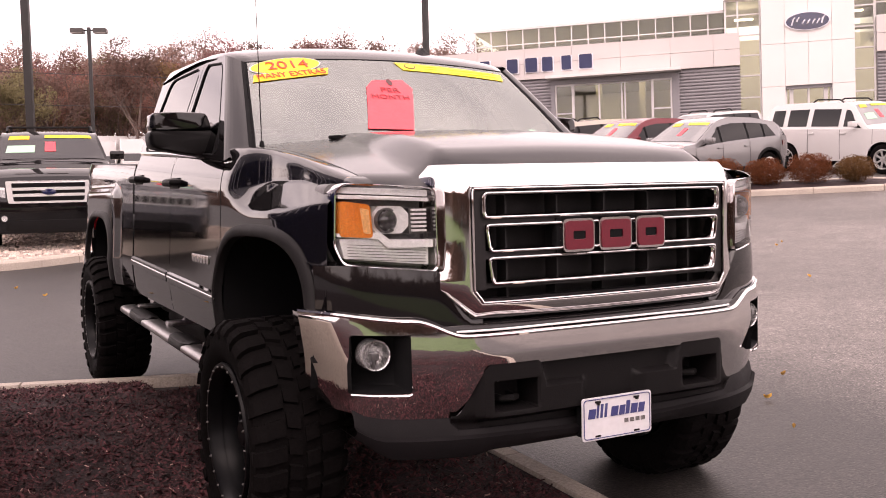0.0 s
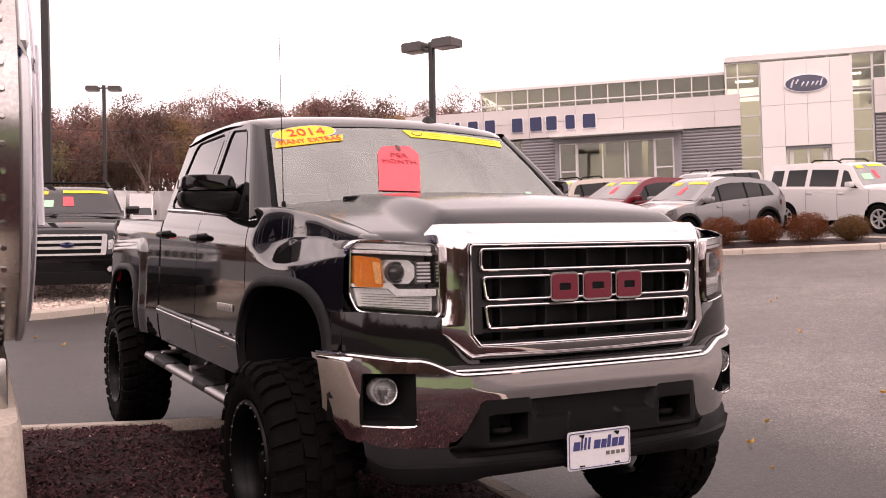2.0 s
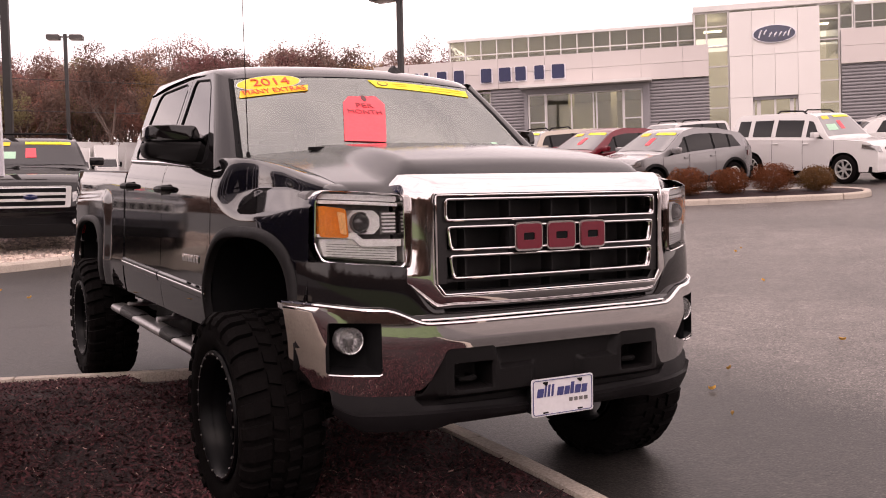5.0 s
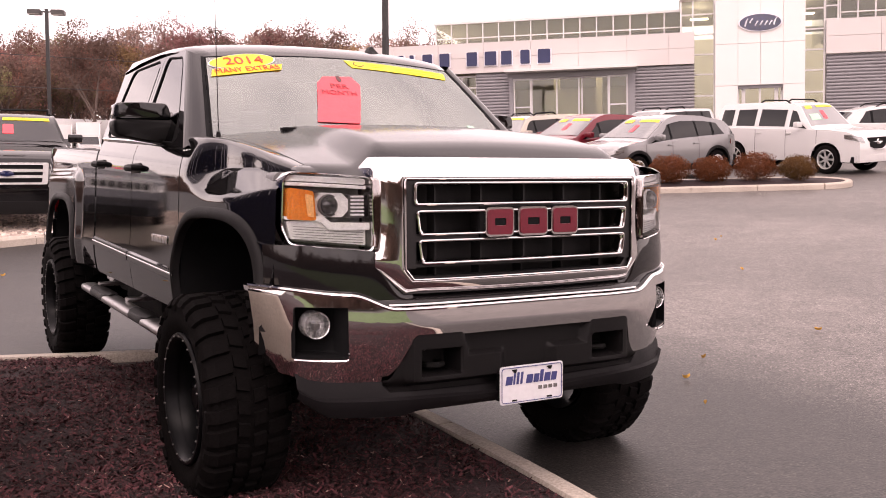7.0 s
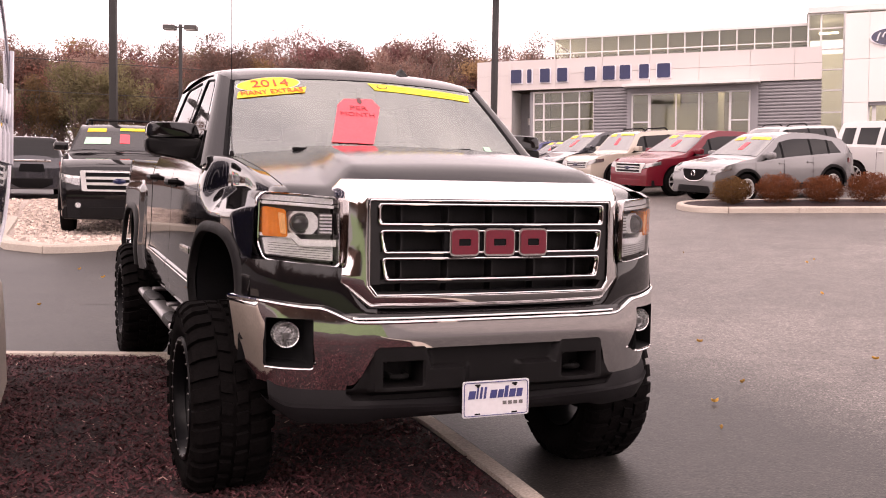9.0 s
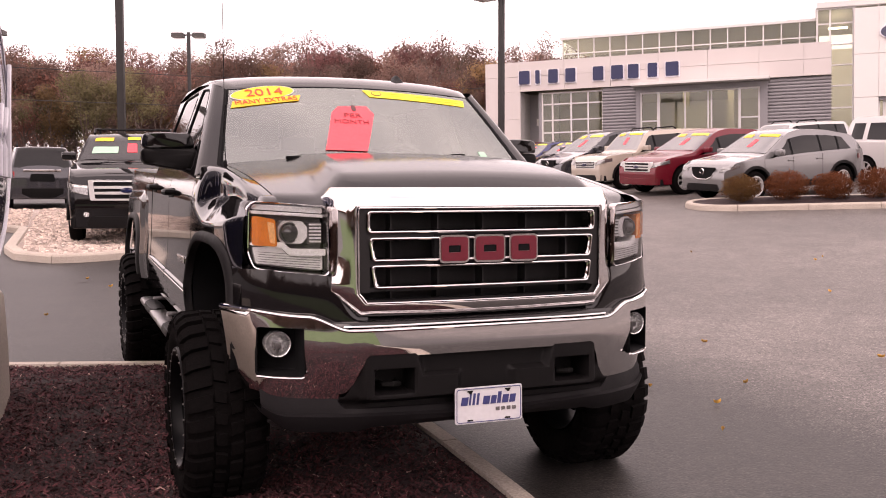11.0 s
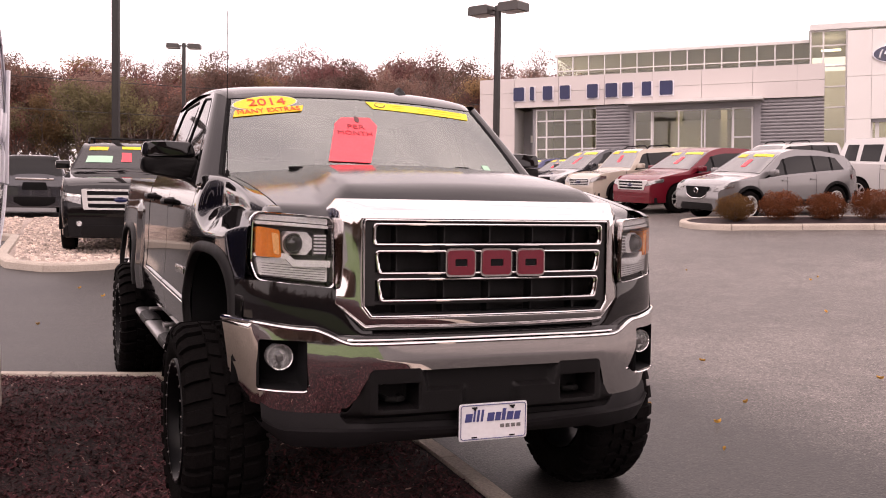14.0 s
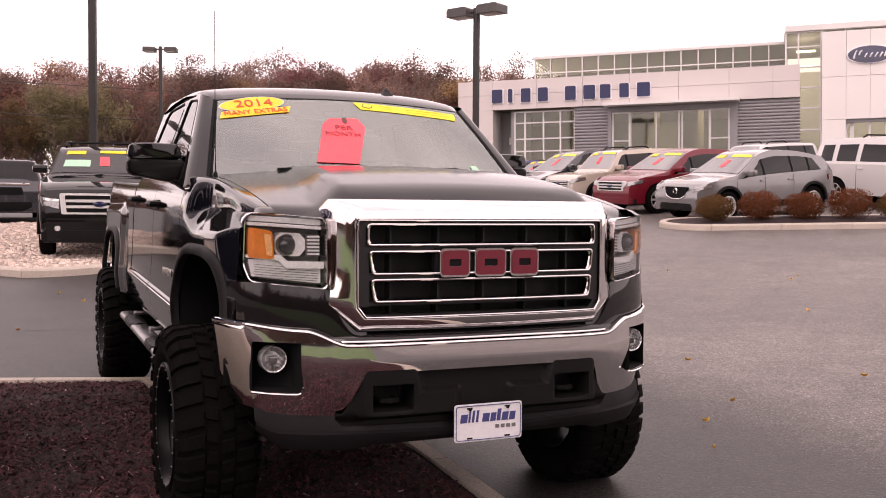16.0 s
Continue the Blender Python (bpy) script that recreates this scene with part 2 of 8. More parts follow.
M["glass_side"] = glass("car_side_glass", (0.05, 0.05, 0.055), 0.03, 0.0)
M["alloy"] = material("alloy_rim", (0.52, 0.51, 0.50), 0.3, 0.55, vary=0.1, scale=12, fine=60)
M["lamp_smoke"] = material("dark_lamp", (0.30, 0.295, 0.29), 0.12, 0.75, vary=0.25, scale=14, fine=50, coat=0.5)
M["lamp_bright"] = material("bright_lamp_trim", (0.95, 0.94, 0.94), 0.25, 0.15, vary=0.10, scale=30, fine=90, coat=0.5)
M["lamp_inner"] = material("lamp_housing", (0.13, 0.125, 0.125), 0.35, 0.1, vary=0.2, scale=30, fine=90)
M["lens_dark"] = material("projector_lens", (0.055, 0.052, 0.055), 0.10, 0.2, vary=0.3, scale=30, fine=90, coat=0.8)
M["fog_reflector"] = material("fog_reflector", (0.86, 0.85, 0.84), 0.12, 0.75, vary=0.48, scale=45, fine=120, bump=0.6)
M["grille_back"] = material("grille_back", (0.012, 0.011, 0.0115), 0.6, vary=0.15, scale=12, fine=150, spec=0.25)
M["grille_grey"] = material("grille_grey", (0.013, 0.0115, 0.012), 0.42, vary=0.12, scale=12, fine=150, spec=0.35)
M["trim_bright"] = material("bright_car_trim", (0.78, 0.77, 0.76), 0.2, 0.3, vary=0.05, scale=12, fine=60, coat=0.5)
M["strip_light"] = glow("strip_light", (1.0, 0.93, 0.74), 4.5)
M["lens"] = glass("lamp_cover", (0.93, 0.93, 0.93), 0.02)
M["panel"] = material("white_metal_panel", (0.72, 0.69, 0.665), 0.45, vary=0.04, scale=0.7, fine=30, rand=0.02)
M["panel_beige"] = material("pale_fascia_panel", (0.585, 0.535, 0.515), 0.5, vary=0.04, scale=0.7, fine=30, rand=0.02)
M["siding"] = material("grey_siding", (0.235, 0.225, 0.235), 0.5, vary=0.08, scale=2, fine=40)
M["frame_white"] = material("pale_window_frame", (0.66, 0.64, 0.62), 0.45, vary=0.06, scale=4, fine=40)
M["building_glass"] = glass("shop_glass", (0.80, 0.82, 0.72), 0.03, 0.2)
M["inside_wall"] = material("showroom_wall", (0.60, 0.56, 0.46), 0.8, vary=0.2, scale=1.2, fine=14)
M["roof_grey"] = material("roof_membrane", (0.42, 0.41, 0.40), 0.8, vary=0.12, scale=1, fine=20)
M["letter_blue"] = material("blue_letter", (0.016, 0.021, 0.075), 0.4, vary=0.08, scale=6, fine=40)
M["letter_edge"] = material("pale_letter_edge", (0.74, 0.72, 0.76), 0.4, vary=0.05, scale=6, fine=40)
M["oval_blue"] = material("blue_sign", (0.006, 0.011, 0.055), 0.14, vary=0.12, scale=2, fine=40, coat=0.8)
M["steel"] = material("brushed_steel", (0.52, 0.50, 0.48), 0.26, 1.0, vary=0.10, scale=2.5, fine=90)
M["concrete"] = material("cast_concrete", (0.46, 0.40, 0.34), 0.85, vary=0.16, scale=1.6, fine=55, bump=0.35, second=(0.36, 0.31, 0.26))
M["pole"] = material("bronze_pole", (0.014, 0.0115, 0.0110), 0.55, vary=0.2, scale=4, fine=40)
M["lamp_box"] = material("bronze_lamp_box", (0.055, 0.048, 0.045), 0.45, vary=0.15, scale=5, fine=40)
M["lamp_glass"] = material("lamp_lens", (0.42, 0.38, 0.34), 0.3, vary=0.15, scale=5, fine=30)
M["bark"] = material("bark", (0.13, 0.092, 0.078), 0.9, vary=0.3, scale=2, fine=14, bump=0.6)


def leafy(m):
    """Thin leaves let part of the light through."""
    n, l = m.node_tree.nodes, m.node_tree.links
    b, out = n["Principled BSDF"], n["Material Output"]
    tr, mix = n.new("ShaderNodeBsdfTranslucent"), n.new("ShaderNodeMixShader")
    l.new(b.inputs["Base Color"].links[0].from_socket, tr.inputs["Color"])
    mix.inputs["Fac"].default_value = 0.45
    l.new(b.outputs["BSDF"], mix.inputs[1])
    l.new(tr.outputs["BSDF"], mix.inputs[2])
    l.new(mix.outputs["Shader"], out.inputs["Surface"])


for key, rgb in (("leaf_rust", (0.168, 0.084, 0.060)), ("leaf_brown", (0.158, 0.104, 0.078)), ("leaf_green", (0.118, 0.104, 0.052)), ("leaf_wine", (0.142, 0.072, 0.062)), ("leaf_gold", (0.20, 0.132, 0.064))):
    M[key] = material(key, (1.45 * rgb[0], 1.42 * rgb[1], 1.58 * rgb[2]), 0.9, vary=0.22, scale=0.3, fine=2, rand=0.42, spec=0.05)
    leafy(M[key])
M["brush"] = material("undergrowth_leaf", (0.15, 0.108, 0.098), 0.9, vary=0.2, scale=0.15, fine=1.5, spec=0.05)
leafy(M["brush"])
M["bush"] = material("bush_leaf", (0.150, 0.046, 0.022), 0.9, vary=0.35, scale=2.2, fine=30, island=0.35, second=(0.10, 0.048, 0.020), spec=0.05)
M["bush_green"] = material("bush_leaf_green", (0.11, 0.072, 0.028), 0.9, vary=0.35, scale=2.2, fine=30, island=0.35, second=(0.13, 0.048, 0.022), spec=0.05)
leafy(M["bush"])
leafy(M["bush_green"])
M["fallen_leaf"] = material("fallen_leaf", (0.55, 0.30, 0.06), 0.7, vary=0.25, scale=8, fine=40, rand=0.4)
M["tail_red"] = material("tail_lamp", (0.35, 0.01, 0.015), 0.2, vary=0.1, scale=20, fine=60, coat=0.6)
M["silver_paint"] = material("silver_car_paint", (0.21, 0.206, 0.208), 0.24, 0.6, vary=0.05, scale=2, fine=300, coat=0.7)
M["red_paint"] = material("red_car_paint", (0.14, 0.006, 0.014), 0.25, 0.2, vary=0.08, scale=2, fine=300, coat=0.3)
M["white_paint"] = material("white_car_paint", (0.58, 0.565, 0.555), 0.25, vary=0.03, scale=2, fine=200, coat=0.6)
M["cream_paint"] = material("cream_car_paint", (0.46, 0.40, 0.335), 0.25, 0.2, vary=0.04, scale=2, fine=200, coat=0.7)
M["charcoal_paint"] = material("charcoal_car_paint", (0.045, 0.045, 0.052), 0.2, 0.4, vary=0.06, scale=2, fine=200, coat=1.0)
M["blue_paint"] = material("blue_car_paint", (0.03, 0.035, 0.12), 0.2, 0.3, vary=0.06, scale=2, fine=200, coat=1.0)
M["green_paper"] = material("pale_green_paper", (0.36, 0.60, 0.44), 0.6, vary=0.08, scale=8, fine=40)
M["wire"] = material("wire", (0.03, 0.028, 0.03), 0.6, vary=0.1, scale=4, fine=20)


# ---- builders ----
def empty(name, at, label="", category="", group="", kind="", rz=0.0, ry=0.0, rx=0.0):
    e = new(name)
    e.empty_display_size = 0.2
    e.matrix_world = pose(*at, rx, ry, rz)
    return tagged(e, label, category, group, kind)


def mesh_of(bm, mat, name, sharp=32, smooth=True):
    bmesh.ops.recalc_face_normals(bm, faces=bm.faces[:])
    for f in bm.faces:
        f.smooth = smooth
    if smooth:
        for e in bm.edges:
            if len(e.link_faces) == 2 and e.calc_face_angle(0) > radians(sharp):
                e.smooth = False
    me = bpy.data.meshes.new(name)
    bm.to_mesh(me)
    bm.free()
    for m in mat if isinstance(mat, (list, tuple)) else [mat]:
        me.materials.append(m)
    return me


def part(name, bm, mat, parent, label="", sharp=32, smooth=True):
    ob = new(name, mesh_of(bm, mat, name, sharp, smooth))
    if parent is not None:
        ob.parent = parent
    return tagged(ob, label)


def box(bm, x0, x1, y0, y1, z0, z1, bevel=0.0, m=None):
    r = bmesh.ops.create_cube(bm, size=1.0, matrix=Matrix.Translation(((x0 + x1) / 2, (y0 + y1) / 2, (z0 + z1) / 2)) @ Matrix.Diagonal((abs(x1 - x0), abs(y1 - y0), abs(z1 - z0), 1)))
    vs = r["verts"]
    if bevel:
        es = list({e for v in vs for e in v.link_edges})
        q = bmesh.ops.bevel(bm, geom=es, offset=bevel, segments=2, affect="EDGES", profile=0.6)
        vs = list({v for f in q["faces"] for v in f.verts} | {v for v in vs if v.is_valid})
    if m is not None:
        bmesh.ops.transform(bm, matrix=m, verts=vs)
    return vs


def rod(bm, a, b, r0, r1=None, n=10, caps=True):
    a, b = Vector(a), Vector(b)
    d = b - a
    bmesh.ops.create_cone(bm, cap_ends=caps, segments=n, radius1=r0, radius2=r0 if r1 is None else r1, depth=d.length, matrix=Matrix.Translation((a + b) / 2) @ d.to_track_quat("Z", "Y").to_matrix().to_4x4())


def grid(bm, rows, close=False):
    """Faces over rows of points of equal length. close: joins the ends of each row."""
    vs = [[bm.verts.new(p) for p in row] for row in rows]
    for a, b in zip(vs, vs[1:]):
        n = len(a)
        for i in range(n if close else n - 1):
            j = (i + 1) % n
            try:
                bm.faces.new((a[i], a[j], b[j], b[i]))
            except ValueError:
                pass
    return vs


def sheet(bm, f, us, vs):
    return grid(bm, [[f(u, v) for v in vs] for u in us])


def span(a, b, n):
    return [a + (b - a) * i / n for i in range(n + 1)]


def tube(bm, pts, r, n=8, close=False, flat=1.0):
    """A pipe of radius r along points."""
    pts = [Vector(p) for p in pts]
    rows = []
    k = len(pts)
    for i, p in enumerate(pts):
        a, b = pts[(i - 1) % k if close else max(i - 1, 0)], pts[(i + 1) % k if close else min(i + 1, k - 1)]
        d = (b - a).normalized()
        up = Vector((0, 0, 1)) if abs(d.z) < 0.9 else Vector((0, 1, 0))
        s = d.cross(up).normalized()
        t = s.cross(d)
        rows.append([p + (s * math.cos(q) + t * math.sin(q) * flat) * r for q in (2 * math.pi * j / n for j in range(n))])
    if close:
        rows.append(rows[0])
    vs = grid(bm, rows, True)
    if close:
        bmesh.ops.remove_doubles(bm, verts=[v for row in vs for v in row], dist=1e-6)
    else:
        for row in (vs[0], vs[-1]):
            bm.faces.new(row)


def prism(bm, outline, f, depth):
    """A flat outline of (a, b) pairs, laid out by f(a, b, d) at the depths 0 and depth, with its rim."""
    a = [bm.verts.new(f(*p, 0.0)) for p in outline]
    b = [bm.verts.new(f(*p, depth)) for p in outline]
    bm.faces.new(a)
    bm.faces.new(b[::-1])
    for i in range(len(a)):
        j = (i + 1) % len(a)
        bm.faces.new((a[i], a[j], b[j], b[i]))


def rounded(outline, r, n=4):
    """The outline with its corners rounded by about r."""
    res = []
    k = len(outline)
    for i in range(k):
        p, a, b = Vector(outline[i]), Vector(outline[i - 1]), Vector(outline[(i + 1) % k])
        ra, rb = min(r, (a - p).length * 0.45), min(r, (b - p).length * 0.45)
        p0, p1 = p + (a - p).normalized() * ra, p + (b - p).normalized() * rb
        for q in span(0, 1, n):
            res.append(tuple((1 - q) ** 2 * p0 + 2 * q * (1 - q) * p + q * q * p1))
    return res


def turned(bm, profile, m, n=48):
    """A turned shape: (radius, height) pairs about z, set by m."""
    grid(bm, [[m @ Vector((r * math.cos(a), r * math.sin(a), h)) for a in (2 * math.pi * i / n for i in range(n))] for r, h in profile], True)


def face_out(bm, d):
    """Turn every face so that it looks along d."""
    d = Vector(d)
    bm.normal_update()
    bmesh.ops.reverse_faces(bm, faces=[f for f in bm.faces if f.normal.dot(d) < 0])


def both(f):
    for s in (-1, 1):
        f(s)


def words(text, size, mat, m, parent=None, name="lettering", depth=0.001, wide=1.0):
    c = bpy.data.curves.new(name, "FONT")
    c.body, c.size, c.align_x, c.align_y, c.extrude = text, size, "CENTER", "CENTER", depth
    ob = bpy.data.objects.new(name, c)
    me = bpy.data.meshes.new_from_object(ob)
    bpy.data.objects.remove(ob)
    me.transform(Matrix.Diagonal((wide, 1, 1, 1)))
    me.materials.append(mat)
    o = new(name, me)
    o.parent = parent
    o.matrix_local = m
    return o


# ---- the ground ----
def soft(t, w=1.5):
    return t if t > 12 * w else w * math.log1p(math.exp(t / w))


def land(x, y):
    """Height of the lot: nearly level round the truck, with a slight swell, rising to the buildings."""
    z = -0.11 + 0.023 * min(y, 60) + 0.035 * soft(min(y, 60) - 8) - 0.028 * soft(min(y, 60) - 20) + 0.06 * soft(min(x, 40) - 3)
    return z + 0.018 * math.exp(-((x - 1.0) ** 2 + (y - 0.9) ** 2) / 1.2)


bm = bmesh.new()
coords = sorted({round(v, 2) for v in [-900, -500, -250, -120, -70] + span(-45, 60, 70) + span(-6, 10, 32) + [80, 120, 250, 500, 900]})
sheet(bm, lambda x, y: (x, y, land(max(x, -60), max(y, -30))), coords, coords)
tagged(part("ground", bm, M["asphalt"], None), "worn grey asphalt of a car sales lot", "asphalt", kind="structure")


def kerb(name, pts, label, width=0.15, high=0.10, drop=0.2, step=1.5, close=False):
    """A run of kerbstones, each a piece of its own with a joint beside it."""
    e = empty(name, (0, 0, 0), label, "kerb", kind="structure")
    pts = [Vector((*p, 0)) for p in pts]
    if close:
        pts.append(pts[0])
    lens = [(b - a).length for a, b in zip(pts, pts[1:])]
    run = sum(lens)

    def at(s):
        for a, b, q in zip(pts, pts[1:], lens):
            if s <= q:
                return a.lerp(b, s / q)
            s -= q
        return pts[-1]
    k = max(1, round(run / step))
    for i in range(k):
        b2 = bmesh.new()
        rows = []
        for s in span(run * i / k + 0.006, run * (i + 1) / k - 0.006, 6):
            p, q = at(max(0, s - 0.05)), at(min(run, s + 0.05))
            d = (q - p).normalized()
            side = Vector((d.y, -d.x, 0))
            c = at(s)
            ring = []
            for a, h in ((-1, -drop), (-1, high - 0.025), (-0.8, high), (0.75, high), (1, high - 0.03), (1, -drop)):
                o = c + side * a * width / 2
                ring.append((o.x, o.y, land(o.x, o.y) + h))
            rows.append(ring)
        vs = grid(b2, rows)
        b2.faces.new(vs[0])
        b2.faces.new(vs[-1])
        part("kerbstone", b2, M["kerb"], e)
    return e


# mulch island below the truck's front wheel and round the monument sign
edge = [(-0.32, -6.2), (0.0, -4.0), (0.22, -1.2), (0.32, 0.4), (0.36, 1.6), (0.36, 3.0)] + [(0.36 - 0.42 * (1 - math.cos(a)), 3.3 + 0.55 * math.sin(a) + 0.1) for a in span(0.2, 1.45, 6)] + [(-0.9, 4.2), (-2.0, 4.55), (-5.0, 5.5), (-16.0, 9.0)]
kerb("kerb_1", edge, "pale concrete kerb round the mulch island", width=0.115, high=0.068)


def edge_x(y):
    for (x0, y0), (x1, y1) in zip(edge, edge[1:]):
        if y0 <= y <= y1 and y1 > y0:
            return x0 + (x1 - x0) * (y - y0) / (y1 - y0)
    return -0.2 if y < 4.2 else -30


def edge_y(x):
    return 4.2 - (x + 0.9) * 0.32 if x < -0.9 else 3.85


bm = bmesh.new()
rows = []
for q in span(0, 1, 60):
    y = -6.2 + 10.2 * q
    row = []
    for p in span(0, 1, 50):
        x = edge_x(min(y, 3.6)) - 0.06 - (p ** 1.6) * 15
        yy = y if q < 1 else y
        top = edge_y(x) - 0.07
        yy = -6.2 + (top + 6.2) * q
        hump = 0.05 * noise.noise(Vector((x * 0.9, yy * 0.9, 0))) + 0.02 * noise.noise(Vector((x * 5, yy * 5, 3)))
        inside = min(1, (edge_x(min(yy, 3.6)) - x) / 0.6, (top - yy) / 0.6)
        row.append((x, yy, land(x, yy) + 0.045 + max(0, inside) * (0.035 + hump)))
    rows.append(row)
grid(bm, rows)
tagged(part("mulch_bed", bm, M["mulch_ground"], None), "dark brown shredded bark mulch bed beside the truck", "mulch bed", kind="structure")

# loose bark chips over the bed, a few of them dry and pale
rng = random.Random(5)
for nm, mt, total, size, lab in (("mulch_chips", "mulch", 215000, 1.0, "loose dark red-brown bark chips lying on the mulch bed"), ("pale_mulch_chips", "mulch_pale", 7000, 0.8, "scattered dry pale bark chips on the mulch bed")):
    verts, faces = [], []
    while len(faces) < total:
        x, y = -8.0 + 8.4 * rng.random(), -5.5 + 10.9 * rng.random()
        out = max(-4.2 - x, -1.3 - y, 0.0)
        if rng.random() > math.exp(-out * 0.9):
            continue
        # chips lie in uneven drifts
        if rng.random() > 0.72 + 0.9 * noise.noise(Vector((x * 2.6, y * 2.6, 1.5))):
            continue
        if x > edge_x(min(y, 3.6)) - 0.09 or y > edge_y(x) - 0.09:
            continue
        inside = max(0, min(1, (edge_x(min(y, 3.6)) - x) / 0.6, (edge_y(x) - 0.07 - y) / 0.6))
        z = land(x, y) + 0.045 + inside * (0.035 + 0.05 * noise.noise(Vector((x * 0.9, y * 0.9, 0))) + 0.02 * noise.noise(Vector((x * 5, y * 5, 3))))
        ln, wd = size * (0.004 + 0.020 * rng.random() ** 2.5), size * (0.0016 + 0.0040 * rng.random())
        a, t = rng.random() * 6.283, (rng.random() - 0.5) * 1.3
        dx, dy, dz = math.cos(a) * ln * math.cos(t), math.sin(a) * ln * math.cos(t), math.sin(t) * ln
        sx, sy = -math.sin(a) * wd, math.cos(a) * wd
        up = (rng.random() - 0.5) * wd * 1.6
        z += 0.004 + abs(dz) * 0.5 + 0.012 * rng.random()
        k = len(verts)
        verts += [(x - dx - sx, y - dy - sy, z - dz - up), (x + dx - sx, y + dy - sy, z + dz - up), (x + dx + sx, y + dy + sy, z + dz + up), (x - dx + sx, y - dy + sy, z - dz + up)]
        faces.append((k, k + 1, k + 2, k + 3))
    me = bpy.data.meshes.new(nm)
    me.from_pydata(verts, [], faces)
    me.materials.append(M[mt])
    tagged(new(nm, me), lab, "mulch", kind="stuff")

# gravel bed where the large black car stands, running on beside it
G_OUT = [(-12.0, 18.1), (-4.0, 17.6), (-2.45, 17.45), (-2.2, 17.1), (-2.33, 13.7), (-2.15, 12.75), (-1.6, 12.2), (-1.0, 12.35), (0.2, 13.0), (1.4, 13.8), (2.0, 14.6), (3.4, 23.6)]
kerb("kerb_2", G_OUT, "pale concrete kerb round the gravel bed", width=0.20, high=0.13)
G_MAIN = [(-2.25, 13.7), (-2.1, 12.8), (-1.6, 12.28), (-1.0, 12.42), (0.2, 13.06), (1.36, 13.85), (1.95, 14.65), (3.32, 23.6), (-2.1, 23.2), (-2.13, 17.2)]
G_SIDE = [(-12.0, 18.2), (-4.0, 17.7), (-2.12, 17.5), (-2.1, 23.2), (-12.0, 24.0)]
rng = random.Random(9)
verts, faces = [], []
for poly, count, nm in ((G_MAIN, 8500, "gravel_bed"), (G_SIDE, 3000, "gravel_bed")):
    bm = bmesh.new()
    cx, cy = sum(p[0] for p in poly) / len(poly), sum(p[1] for p in poly) / len(poly)
    rim = [tuple(Vector(a).lerp(Vector(b), q / 4)) for a, b in zip(poly, poly[1:] + poly[:1]) for q in range(4)]
    grid(bm, [[(cx + (x - cx) * q, cy + (y - cy) * q, land(cx + (x - cx) * q, cy + (y - cy) * q) + 0.10) for x, y in rim] for q in span(0, 1, 14)], True)
    tagged(part(nm, bm, M["gravel_bed"], None), "bed of pale tan river gravel inside a kerb", "gravel bed", kind="structure")
    placed = 0
    while placed < count:
        x, y = rng.uniform(-7 if poly is G_SIDE else -2.3, 3.3), rng.uniform(12, 24)
        if rng.random() > 1.6 - (y - 11) / 13:
            continue
        if any((bx - ax) * (y - ay) - (by - ay) * (x - ax) < 0.03 * math.hypot(bx - ax, by - ay) for (ax, ay), (bx, by) in zip(poly, poly[1:] + poly[:1])):
            continue
        placed += 1
        z, r, a = land(x, y) + 0.105, 0.018 + 0.034 * rng.random(), rng.random() * 6.283
        k = len(verts)
        c, d = math.cos(a) * r, math.sin(a) * r
        h = r * (0.4 + 0.5 * rng.random())
        for u, v, w in ((-1, -1, -0.3), (1, -1, -0.3), (1, 1, -0.3), (-1, 1, -0.3), (-0.6, -0.7, 1), (0.7, -0.5, 0.9), (0.5, 0.7, 1), (-0.7, 0.5, 0.9)):
            verts.append((x + u * c - v * d * 0.75, y + u * d + v * c * 0.75, z + w * h))
        faces += [(k, k + 1, k + 5, k + 4), (k + 1, k + 2, k + 6, k + 5), (k + 2, k + 3, k + 7, k + 6), (k + 3, k, k + 4, k + 7), (k + 4, k + 5, k + 6, k + 7), (k, k + 3, k + 2, k + 1)]
me = bpy.data.meshes.new("gravel_stones")
me.from_pydata(verts, [], faces)
me.materials.append(M["gravel"])
tagged(new("gravel_stones", me), "pale tan rounded stones of the gravel bed", "gravel", kind="stuff")

# planted island beside the silver car
dI = Vector((0.87, -0.5))
nI = Vector((0.5, 0.87))
i0, i1 = Vector((12.15, 13.85)), Vector((15.95, 11.55))
isl = [tuple(i0 - dI * 0.9 * math.cos(a) + nI * (0.95 + 0.95 * math.sin(a))) for a in span(-1.57, 1.57, 8)] + [tuple(i1 + dI * 0.9 * math.cos(a) + nI * (0.95 + 0.95 * math.sin(a))) for a in span(1.57, -1.57, 8)]
isl = isl[::-1]
kerb("kerb_3", isl, "pale concrete kerb round the planted island", width=0.16, high=0.13, close=True)
bm = bmesh.new()
c = (i0 + i1) / 2 + nI * 0.95
grid(bm, [[(c.x + (x - c.x) * q, c.y + (y - c.y) * q, land(c.x + (x - c.x) * q, c.y + (y - c.y) * q) + 0.11 + 0.1 * (1 - q)) for x, y in isl] for q in span(0, 0.98, 8)], True)
tagged(part("planted_bed", bm, M["mulch_ground"], None), "dark mulch bed with a row of low bushes", "planting bed", kind="structure")

# lawn behind the viewer, seen in the chrome
bm = bmesh.new()
sheet(bm, lambda x, y: (x, y, land(x, y) + 0.03), span(-60, 0.2, 20), span(-60, -6.4, 14))
tagged(part("lawn", bm, M["grass"], None), "green lawn along the road", "lawn", kind="structure")

